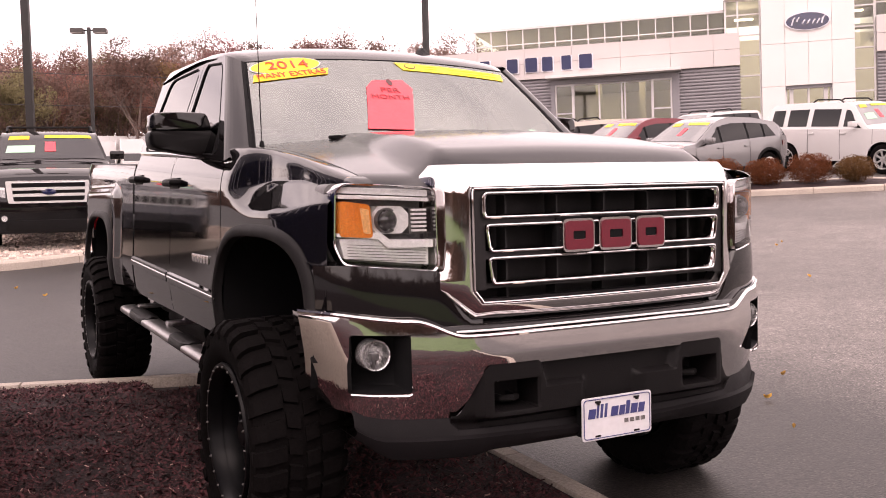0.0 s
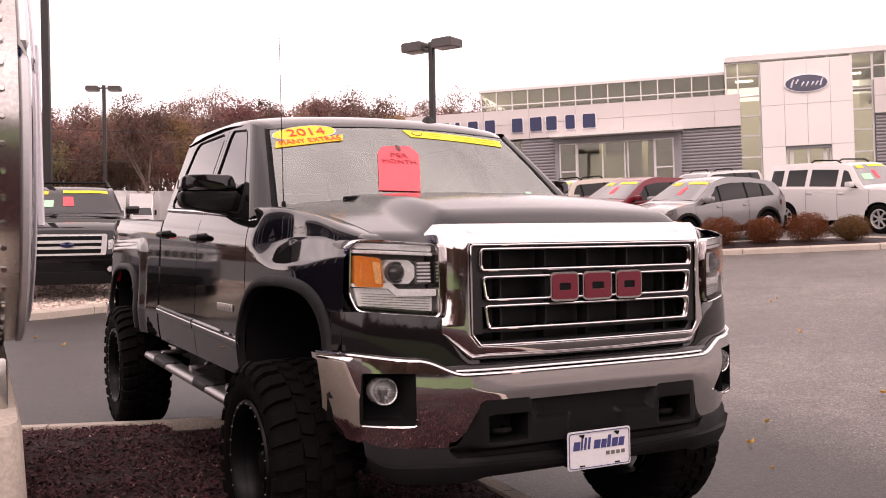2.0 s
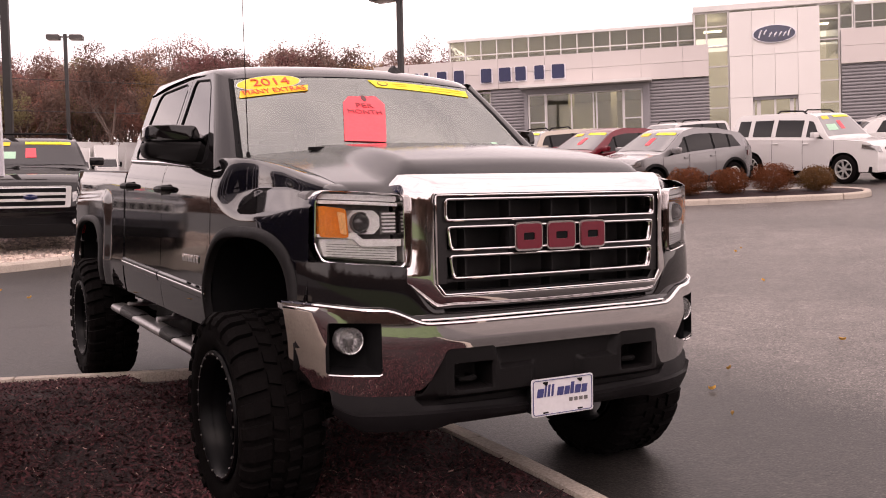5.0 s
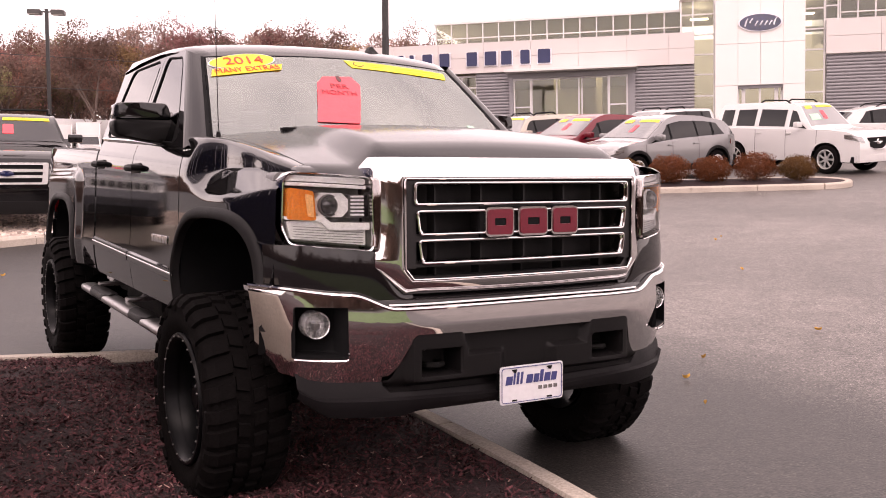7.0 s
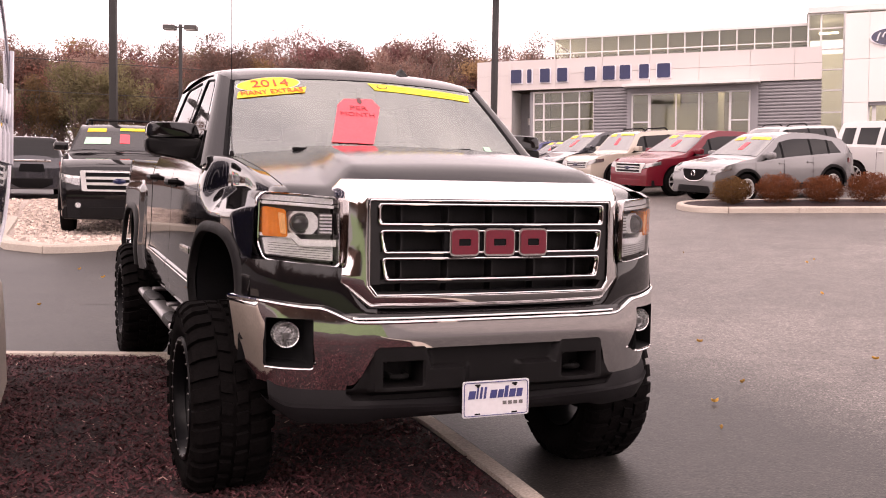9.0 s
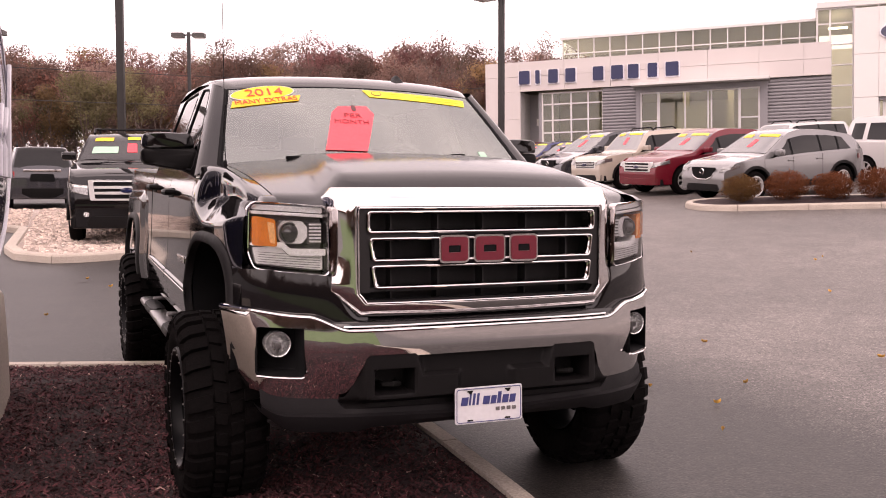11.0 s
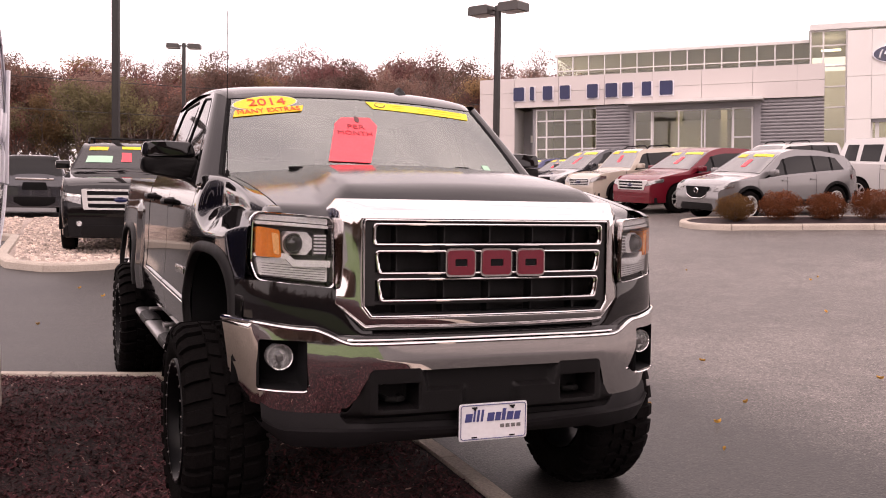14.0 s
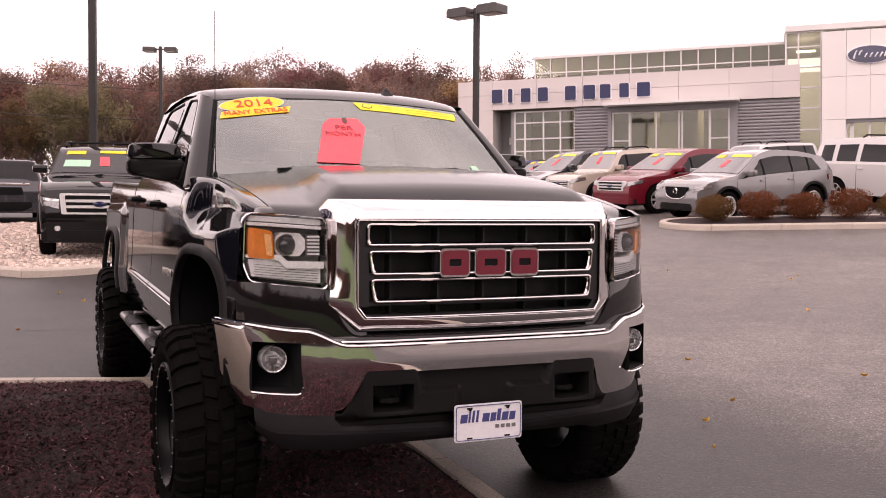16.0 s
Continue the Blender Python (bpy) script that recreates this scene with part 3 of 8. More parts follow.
# sealed cracks across the asphalt
for pts in ([(-14, 8.6), (-6, 7.9), (-1, 7.3), (0.6, 7.1)], [(11.0, 12.6), (14.5, 11.4), (19, 10.2), (24, 9.6)], [(-10, 10.6), (-4, 10.2), (0.4, 9.9)]):
    bm = bmesh.new()
    q = [Vector(p).lerp(Vector(r), i / 14) for p, r in zip(pts, pts[1:]) for i in range(14)]
    rows = []
    for i, v in enumerate(q):
        w = 0.008 + 0.010 * noise.noise(Vector((v.x * 2, v.y * 2, 7)))
        o = 0.10 * noise.noise(Vector((v.x * 0.9, v.y * 0.9, 2)))
        rows.append([(v.x, v.y + o - w, land(v.x, v.y + o - w) + 0.004), (v.x, v.y + o + w, land(v.x, v.y + o + w) + 0.004)])
    grid(bm, rows)
    tagged(part("asphalt_crack", bm, M["crack"], None), "dark sealed crack in the asphalt", "crack", kind="structure")


# ---- the black pickup truck ----
truck = empty("pickup_truck", (-0.0183, 3.0, -0.06), "black lifted crew-cab pickup truck with chrome grille, one wheel on mulch", "pickup truck", rz=0.35)
T0 = Matrix.Translation((0, -3.0, 0.06))
AXLE_F, AXLE_R, HUB_F, HUB_R = 0.98, 4.61, 0.385, 0.45
ARCHES = ((0.95, 0.75, 0.548, 0.415), (4.61, 0.78, 0.525, 0.41))


def tpart(name, bm, mat, label="", parent=None, sharp=32, smooth=True):
    bmesh.ops.transform(bm, matrix=T0, verts=bm.verts[:])
    return part(name, bm, mat, parent or truck, label, sharp, smooth)


def nose(x):
    """How far the front face falls back towards its sides."""
    t = max(0.0, (abs(x) - 0.35) / 0.68)
    return 0.33 * t ** 2.1 + 0.20 * t ** 14


def bnose(x):
    """The same for the bumper, which stands out more at its ends."""
    t = max(0.0, (abs(x) - 0.35) / 0.68)
    return 0.32 * t ** 2.25 + 0.11 * t ** 13


def arch(y, cy, cz, a, b, n=3.2):
    d = abs((y - cy) / a)
    return cz + b * (1 - d ** n) ** (1 / n) if d < 1 else cz


def smooth01(a, b, t):
    t = max(0.0, min(1.0, (t - a) / (b - a)))
    return t * t * (3 - 2 * t)


def shoulder(y):
    """Height of the crease above which the doors lean inwards."""
    return 1.335 + 0.036 * (y - 1.5)


def half_width(y, z):
    w = 1.016 - 0.045 * max(0, z - 0.93) + 0.18 * max(0, 1.1 - max(z, 0.9)) ** 2 - 1.5 * max(0, z - shoulder(y)) ** 2 - 0.45 * max(0, 0.93 - z) ** 2
    if y < 0.95:
        w -= 0.060 * ((0.95 - y) / 0.66) ** 2.6
    if y > 5.1:
        w -= 0.04 * ((y - 5.1) / 0.5) ** 2
    if y > 3.6:
        d = max(0, abs(y - AXLE_R) - 0.62) + max(0, z - 1.34) * 1.6
        w += 0.028 * (1 - smooth01(0.0, 0.10, d))
    return w


def low(y):
    """Lower edge of the body side, with both wheel openings."""
    z = 0.70 + 0.022 * (y - 1.8)
    for cy, cz, a, b in ARCHES:
        if abs(y - cy) < a:
            z = max(z, arch(y, cy, cz, a, b))
    if y < 0.41:
        z = 0.92
    return z


def ys(a, b, n):
    extra = [c + k * r for c, _, r0, _ in ARCHES for k in (-1, 1) for r in (r0 - 0.001, r0 - 0.006, r0 - 0.016, r0 - 0.035, r0 - 0.06, r0 - 0.10, r0 + 0.002)]
    return sorted(set(span(a, b, n)) | {e for e in extra if a < e < b})


def hood_x(y):
    return 0.826 + 0.026 * smooth01(0.25, 1.2, y)


def hood_edge_z(y):
    q = max(0.0, min(1.0, (y - 0.22) / 1.33))
    return 1.352 + 0.180 * (1 - (1 - q) ** 1.75)


def side_panel(s, name, y0, y1, top, n, label=""):
    b = bmesh.new()
    rows = []
    for y in ys(y0, y1, n):
        z0, z1 = low(y), top(y)
        rows.append([(s * half_width(y, z), y, z) for z in span(z0, z1, 36)] + [(s * (half_width(y, z1) - 0.03), y, z1 + 0.006)])
    grid(b, rows)
    return tpart(name, b, M["paint_black"], label)


def fender_top(y):
    """Section of the fender from its side to the hood seam: a crease, a leaning flank, an upright step and a rounded top."""
    tail, head = smooth01(0.98, 1.43, y), 1 - smooth01(0.315, 0.72, y)
    z0 = 1.250 + 0.064 * tail + 0.034 * head
    zc = 1.368 - 0.034 * tail - 0.034 * head
    w0 = half_width(y, z0)
    hx, hz = hood_x(y) + 0.006, hood_edge_z(y)
    wc = w0 - 0.084 * (1 - tail) * (1 - 0.4 * head) - 0.004
    res = [(half_width(y, z), z) for z in span(1.16, z0 - 0.004, 4)]
    res += [(w0 - (w0 - wc) * q, z0 + (zc - z0) * q) for q in span(0.06, 1, 9)]
    step = 0.030 * (1 - head)
    res += [(wc - 0.001, zc + step * 0.12), (wc - 0.001, zc + step * 0.6), (wc - 0.002, zc + step)]
    top = max(hz, zc + step + 0.004)
    for q in span(0, 1, 12)[1:]:
        a = q * math.pi / 2
        res.append((hx + (wc - 0.002 - hx) * math.cos(a) ** 0.4, zc + step + (top - zc - step) * math.sin(a) ** 0.8))
    # towards its rear the fender takes on the shape of the door
    near = smooth01(1.12, 1.45, y)
    return [(x + (half_width(y, z) - x) * near * (1 - smooth01(1.47, 1.54, z)), z) for x, z in res]


def fender(s):
    b = bmesh.new()
    rows = []
    for y in ys(0.315, 1.452, 50):
        col = [(s * half_width(y, z), y, z) for z in span(low(y), 1.16, 14)[:-1]]
        col += [(s * x, y, z) for x, z in fender_top(y)]
        col.append((s * (hood_x(y) + 0.005), y, hood_edge_z(y) - 0.03))
        rows.append(col)
    grid(b, rows)
    # the top runs forward over the lamp
    rows = []
    base = [p for p in fender_top(0.315) if p[1] > 1.342]
    for q in span(0, 1, 8):
        row = []
        for x, z in base:
            xe = hood_x(0.30) + 0.006 + (x - base[-1][0]) * 0.94
            yf = min(0.305, lamp_y(xe) - 0.004)
            row.append((s * (x + (xe - x) * q), 0.315 + (yf - 0.315) * q, z + (1.347 - z) * q ** 2.4))
        rows.append(row)
    rows.append([(x, y + 0.03, z - 0.012) for x, y, z in rows[-1]])
    grid(b, rows)
    tpart("front_fender", b, M["paint_black"], sharp=38)


def belt_z(y):
    return 1.490 + 0.050 * (y - 1.7)


def doors(s):
    d1 = side_panel(s, "front_door", 1.464, 2.436, belt_z, 16)
    d2 = side_panel(s, "rear_door", 2.446, 3.425, belt_z, 16)
    side_panel(s, "bed_side", 3.47, 5.68, lambda y: 1.530 + 0.036 * (y - 4.0), 40)
    for door, y, hz in ((d1, 2.34, 1.386), (d2, 3.28, 1.421)):
        b = bmesh.new()
        w = half_width(y, hz)
        tube(b, [(s * (w - 0.01), y - 0.115, hz), (s * (w + 0.035), y - 0.085, hz + 0.002), (s * (w + 0.045), y, hz + 0.004), (s * (w + 0.035), y + 0.085, hz + 0.002), (s * (w - 0.01), y + 0.115, hz)], 0.015, 8, flat=1.2)
        box(b, s * (w - 0.012), s * (w + 0.006), y - 0.10, y + 0.10, hz - 0.030, hz + 0.026, 0.005)
        tpart("door_handle", b, M["plastic"], "black door handle", door)
    # chrome strip below the windows, and the moulding low on the doors
    b = bmesh.new()
    rows = []
    for y in span(1.46, 3.425, 20):
        w, z = half_width(y, belt_z(y)), belt_z(y) + 0.004
        rows.append([(s * (w - 0.035), y, z + 0.010), (s * (w + 0.004), y, z + 0.013), (s * (w + 0.010), y, z + 0.005), (s * (w + 0.006), y, z - 0.008)])
    grid(b, rows)
    tpart("belt_trim", b, M["chrome"], "bright trim strip below the side windows")
    for door, a, c in ((d1, 1.475, 2.428), (d2, 2.456, 3.415)):
        for nm, mt, prof in (("door_moulding", "paint_black", ((0.0, 0.030), (0.014, 0.022), (0.014, -0.022), (0.0, -0.032))), ("bright_strip", "chrome_soft", ((0.0145, 0.010), (0.0175, 0.007), (0.0175, 0.001), (0.0145, -0.002)))):
            b = bmesh.new()
            rows = []
            for y in span(a, c, 10):
                zm = 0.866 + 0.034 * (y - 1.5)
                rows.append([(s * (half_width(y, zm) + o), y, zm + h) for o, h in prof])
            grid(b, rows)
            tpart(nm, b, M[mt], "", door)
    # badge of the model name on the front door, as bars
    b = bmesh.new()
    for i in range(6):
        y = 1.92 - i * 0.052
        w = half_width(y, 1.03)
        box(b, s * w, s * (w + 0.006), y - 0.021, y + 0.021, 1.008, 1.046, 0.002)
    tpart("badge", b, M["chrome_soft"], "small bright badge on the door", d1)
    # badge below the front corner of the side window
    b = bmesh.new()
    for i in range(3):
        y = 1.475 - i * 0.05
        box(b, s * 0.952, s * 0.969, y - 0.018, y + 0.018, 1.43, 1.465, 0.003)
    tpart("fender_badge", b, M["chrome_soft"], "small bright badge on the fender")


def flares(s):
    for (cy, cz, ra, rb), nm in zip(ARCHES, ("front_wheel_flare", "rear_wheel_flare")):
        def ring_at(a, off):
            c, si = math.cos(a), math.sin(a)
            k = (abs(c) ** 3.2 + max(0, si) ** 3.2) ** (-1 / 3.2) if si > 0 else 1.0
            return cy + c * (ra + off) * k, cz + si * (rb + off) * k
        b = bmesh.new()
        rows = []
        for a in span(-0.02, math.pi + 0.02, 60):
            row = []
            for off, out in ((0.040, 0.000), (0.036, 0.010), (0.020, 0.018), (0.000, 0.020), (-0.008, 0.014), (-0.010, -0.02)):
                y, z = ring_at(a, off)
                row.append((s * (half_width(y, max(0.75, z)) + out), y, z))
            rows.append(row)
        grid(b, rows)
        tpart(nm, b, M["flare"], "matt black wheel arch lip", sharp=50)
        # inner liner of the wheel house
        b = bmesh.new()
        rows = []
        for a in span(-0.25, math.pi + 0.25, 30):
            y, z = ring_at(a, 0.002)
            rows.append([(s * x, y, z) for x in (0.992, 0.8, 0.55)] + [(s * 0.55, cy, cz)])
        grid(b, rows)
        tpart("wheel_liner", b, M["plastic_dark"], "dark inner wheel arch liner")


def lamp_y(x):
    return nose(x) + 0.030


both(fender)
both(doors)
both(flares)


# hood
def hood_z(x, y):
    u = abs(x) / hood_x(y)
    z = hood_edge_z(y) + (0.034 + 0.014 * smooth01(0.08, 0.75, y)) * (1 - u ** 2)
    ridge = 0.58 - 0.13 * smooth01(0.1, 1.4, y)
    z += (0.016 + 0.062 * smooth01(0.09, 0.25, y - 0.6 * nose(x)) - 0.058 * smooth01(0.25, 1.42, y)) * (1 - smooth01(ridge - 0.035, ridge + 0.085, abs(x)))
    return z


def hood_front(x):
    return 0.105 + nose(x) * 0.9


b = bmesh.new()
rows = []
for q in [0, 0.004, 0.010, 0.018, 0.028, 0.040, 0.05] + span(0.07, 1, 30):
    row = []
    for u in span(-1, 1, 72):
        x0 = u * hood_x(0.3)
        y = hood_front(x0) + (1.45 + 0.06 * u * u - hood_front(x0)) * q
        x = u * hood_x(y)
        z = hood_z(x, y) - 0.040 * max(0, 1 - q / 0.07) ** 1.6
        row.append((x, y, z))
    rows.append(row)
grid(b, rows)
tpart("hood", b, M["paint_hood"], "black hood with a raised centre dome", sharp=50)
b = bmesh.new()
sheet(b, lambda u, v: (u * 0.80, 1.36 + 0.10 * u * u + v * 0.20, 1.535 - 0.02 * v), span(-1, 1, 10), span(0, 1, 3))
tpart("cowl", b, M["plastic_dark"])
# two small dark blocks near the rear edge of the hood
for x in (-0.50, 0.42):
    b = bmesh.new()
    box(b, x - 0.035, x + 0.035, 1.30, 1.345, hood_z(x, 1.32) - 0.004, hood_z(x, 1.32) + 0.012, 0.004)
    tpart("washer_nozzle", b, M["plastic_dark"])


# windscreen, roof and cab
def screen(u, v, off=0.0):
    x = u * (0.858 - 0.145 * v)
    y = 1.335 + 0.065 * u * u + v * (0.62 - 0.035 * u * u)
    z = 1.50 + v * 0.545 - 0.035 * u * u * v + 0.012 * math.sin(v * math.pi)
    return (x, y - off * 0.62, z + off * 0.78)


b = bmesh.new()
sheet(b, screen, span(-0.988, 0.988, 24), span(0.0, 0.885, 14))
face_out(b, (0, -0.6, 0.8))
ws = tpart("windscreen", b, M["glass"], "clear windscreen reflecting the sky", sharp=60)
ws.visible_shadow = False
b = bmesh.new()
for u0, u1, v0, v1 in ((-1.0, -0.980, -0.02, 0.91), (0.980, 1.0, -0.02, 0.91), (-1.0, 1.0, 0.875, 0.905)):
    sheet(b, lambda u, v: screen(u, v, -0.004), span(u0, u1, 16 if u1 - u0 > 1 else 2), span(v0, v1, 12))
tpart("windscreen_border", b, M["plastic_dark"])


def roof_gutter(y):
    """Height of the door frames' upper edge."""
    return 2.003 + 0.034 * smooth01(1.95, 2.6, y) - 0.02 * smooth01(2.95, 3.46, y)


b = bmesh.new()
rows = []
for q in [0, 0.01, 0.03, 0.06, 0.10, 0.15] + span(0.2, 1, 24):
    row = []
    for u in span(-1, 1, 30):
        x0, y0, z0 = screen(u, 0.90)
        y = y0 + (3.48 - y0) * q
        crown = 2.098 + 0.018 * (y - 2.0) - 0.036 * u * u - 0.014 * abs(u) ** 8
        z = z0 + (crown - z0) * (1 - math.exp(-q * 10.0)) - 0.05 * max(0, q - 0.93) / 0.07
        row.append((x0 + (u * 0.762 - x0) * min(1, q * 6), y, z))
    y, q5 = row[0][1], min(1, q * 6)
    low_e = (0.728 + 0.070 * q5, y, min(row[0][2] - 0.012, roof_gutter(y) - 0.004))
    rows.append([(-low_e[0], low_e[1], low_e[2])] + row + [low_e])
grid(b, rows)
tpart("roof", b, M["paint_black"], "black cab roof", sharp=60)


def cab_side(s, y, z, off=0.0):
    return (s * (0.974 - 0.36 * (z - 1.5) - off), y, z)


def ring(b, outer, inner, f, n=10):
    """A flat frame between two outlines of four corners each, with rounded inner corners."""
    def pts(c, r):
        res = []
        for i in range(4):
            a, d = Vector(c[i]), Vector(c[(i + 1) % 4])
            res += [tuple(a.lerp(d, k / n)) for k in range(n)]
        if r:
            k = len(res)
            res = [tuple(sum((Vector(res[(i + j) % k]) for j in range(-r, r + 1)), Vector((0, 0))) / (2 * r + 1)) for i in range(k)]
        return res
    o, i1 = pts(outer, 0), pts(inner, 1)
    rows = [[f(*p, 0.0) for p in o], [f(*p, 0.0) for p in i1], [f(*p, 0.012) for p in i1]]
    grid(b, rows, True)
    return i1


def cab(s):
    f = lambda y, z, off=0.0: cab_side(s, y, z, off)
    # (lower front, lower rear, upper rear, upper front)
    for nm, outer, inner in (("front_window", [(1.43, 1.468), (2.440, 1.533), (2.440, 2.034), (2.035, 2.004)], [(1.565, 1.497), (2.395, 1.544), (2.375, 1.996), (2.03, 1.966)]),
                             ("rear_window", [(2.446, 1.533), (3.48, 1.588), (3.46, 2.026), (2.446, 2.034)], [(2.500, 1.551), (3.365, 1.594), (3.200, 2.000), (2.500, 1.998)])):
        b = bmesh.new()
        ins = ring(b, outer, inner, f)
        tpart(nm + "_frame", b, M["paint_black"])
        b = bmesh.new()
        tube(b, [f(*p, 0.004) for p in ins], 0.006, 6, close=True)
        tpart(nm + "_seal", b, M["plastic_dark"], "black rubber window seal")
        b = bmesh.new()
        vs = [b.verts.new(f(*p, 0.007)) for p in ins]
        b.faces.new(vs)
        face_out(b, (s, 0, 0))
        g = tpart(nm, b, M["glass_dark"], "dark tinted side window", smooth=False)
        if g.data.polygons[0].normal.x * s < 0:
            g.data.flip_normals()
    b = bmesh.new()
    prism(b, [(2.405, 1.53), (2.482, 1.53), (2.482, 2.02), (2.405, 2.02)], lambda y, z, d: cab_side(s, y, z, 0.045 - d), 0.028)
    tpart("door_post", b, M["plastic_dark"], "black post between the side windows", smooth=False)
    # black sail ahead of the front window, and the windscreen pillar
    b = bmesh.new()
    prism(b, [(1.565, 1.499), (1.70, 1.506), (1.765, 1.765), (1.75, 1.70)], lambda y, z, d: cab_side(s, y, z, 0.018 - d), 0.012)
    tpart("window_sail", b, M["plastic"], "black corner piece of the front window", smooth=False)
    b = bmesh.new()
    rows = []
    for q in span(0, 1, 6):
        a, d = Vector(cab_side(s, 1.43 + 0.605 * q, 1.468 + 0.536 * q)), Vector(screen(s * 1.0, 0.90 * q, -0.004))
        bulge_v = Vector((s * 0.020, -0.012, 0.006))
        rows.append([a.lerp(d, k) + bulge_v * math.sin(k * math.pi) for k in span(0, 1, 10)])
    grid(b, [r[:10] for r in rows])
    tpart("front_pillar", b, M["paint_black"], sharp=60)
    b = bmesh.new()
    grid(b, [[p + Vector((s * 0.003, -0.003, 0.001)) for p in r[9:]] for r in rows])
    tpart("pillar_trim", b, M["plastic_dark"], "black rubber strip beside the windscreen", sharp=60)
    b = bmesh.new()
    grid(b, [[f(3.48, 1.588), f(3.46, 2.026)], [(s * 0.8, 3.50, 1.57), (s * 0.68, 3.49, 2.055)], [(0, 3.51, 1.57), (0, 3.49, 2.075)]])
    tpart("cab_back", b, M["paint_black"])


both(cab)
b = bmesh.new()
box(b, -0.92, 0.92, 3.43, 3.465, 0.75, 1.52, 0.01)
tpart("cab_rear_wall", b, M["paint_black"])


# mirrors
def mirror(s):
    def shell(outline, cx, cz, steps, r):
        b = bmesh.new()
        out = rounded(outline, r, 4)
        rows = [[(s * (cx + (p - cx) * k - 0.018), 1.86 + d + 0.10 * (p - 1.0), cz + (q - cz) * k) for p, q in out] for d, k in steps]
        vs = grid(b, rows, True)
        b.faces.new(vs[0]), b.faces.new(vs[-1])
        return b
    mir = tpart("mirror_housing", shell([(1.218, 1.628), (1.208, 1.708), (1.08, 1.714), (0.955, 1.708), (0.932, 1.628)], 1.075, 1.65, ((0.0, 0.55), (0.002, 0.90), (0.010, 0.97), (0.026, 1.0), (0.13, 0.99), (0.15, 0.95)), 0.026), M["paint_black"], "glossy black upper mirror shell", sharp=50)
    tpart("mirror_arm", shell([(1.221, 1.626), (1.214, 1.545), (1.04, 1.513), (0.92, 1.494), (0.86, 1.508), (0.83, 1.575), (0.838, 1.626)], 1.03, 1.57, ((-0.006, 0.55), (-0.003, 0.90), (0.006, 0.97), (0.022, 1.0), (0.13, 0.99), (0.15, 0.95)), 0.03), M["plastic"], "matt black mirror arm", mir, sharp=50)
    b = bmesh.new()
    box(b, s * 0.92, s * 1.167, 2.005, 2.022, 1.55, 1.69, 0.003)
    tpart("mirror_glass", b, M["chrome"], "mirror glass", mir)


both(mirror)

# grille surround: a broad chrome frame
def frame_loop(xt, zt, xm, zu, zl, xb, zb, n=5):
    """Right half clockwise from the top middle, then mirrored."""
    half = [(0, zt), (xt * 0.5, zt), (xt, zt), (xm, zu), (xm, (zu + zl) / 2), (xm, zl), ((xm + xb) / 2, (zl + zb) / 2), (xb, zb), (xb * 0.5, zb), (0, zb)]
    res = []
    for a, d in zip(half, half[1:]):
        res += [tuple(Vector(a).lerp(Vector(d), i / n)) for i in range(n)]
    res.append(half[-1])
    left = [(-x, z) for x, z in res[-2:0:-1]]
    return res + left


b = bmesh.new()
RIM_OUT = frame_loop(0.612, 1.404, 0.650, 1.362, 0.995, 0.537, 0.886)
RIM_IN = frame_loop(0.547, 1.324, 0.551, 1.314, 0.984, 0.520, 0.942)
rows = []
for t, d in ((0.0, 0.17), (0.0, 0.085), (0.10, 0.066), (0.25, 0.045), (0.42, 0.028), (0.60, 0.014), (0.76, 0.005), (0.86, 0.001), (0.94, 0.000), (1.0, 0.004), (1.03, 0.06)):
    loop = [tuple(Vector(o).lerp(Vector(q), t)) for o, q in zip(RIM_OUT, RIM_IN)]
    rows.append([(x, d * (0.45 + 0.55 * smooth01(0.95, 1.15, z)) + 0.5 * nose(x) + 0.03 * (abs(x) / 0.6) ** 2, z) for x, z in loop])
grid(b, rows, True)
grille = tpart("grille_surround", b, M["chrome"], "broad polished chrome grille surround", sharp=45)
b = bmesh.new()
tube(b, [(x * 0.992, -0.002 + 0.5 * nose(x) + 0.03 * (abs(x) / 0.6) ** 2, 1.13 + (z - 1.13) * 0.988) for x, z in RIM_IN], 0.004, 6, close=True)
tpart("grille_bead", b, M["chrome"], "thin bright inner edge", grille)
b = bmesh.new()
inner = frame_loop(0.553, 1.326, 0.555, 1.316, 0.978, 0.524, 0.940)
rows = []
for k, d in ((1.0, 0.04), (0.965, 0.038), (0.955, 0.075)):
    rows.append([(x * k, d + 0.03 * (abs(x) / 0.6) ** 2, 1.13 + (z - 1.13) * (k if k == 1 else k - 0.03)) for x, z in inner])
grid(b, rows, True)
tpart("grille_inner_frame", b, M["grille_grey"], "dark grey inner grille frame", grille)
b = bmesh.new()
box(b, -0.56, 0.56, 0.15, 0.17, 0.91, 1.34)
tpart("grille_backing", b, M["grille_back"], "black grille backing", grille)
BARS = ((1.306, 1.226), (1.200, 1.113), (1.090, 1.005))
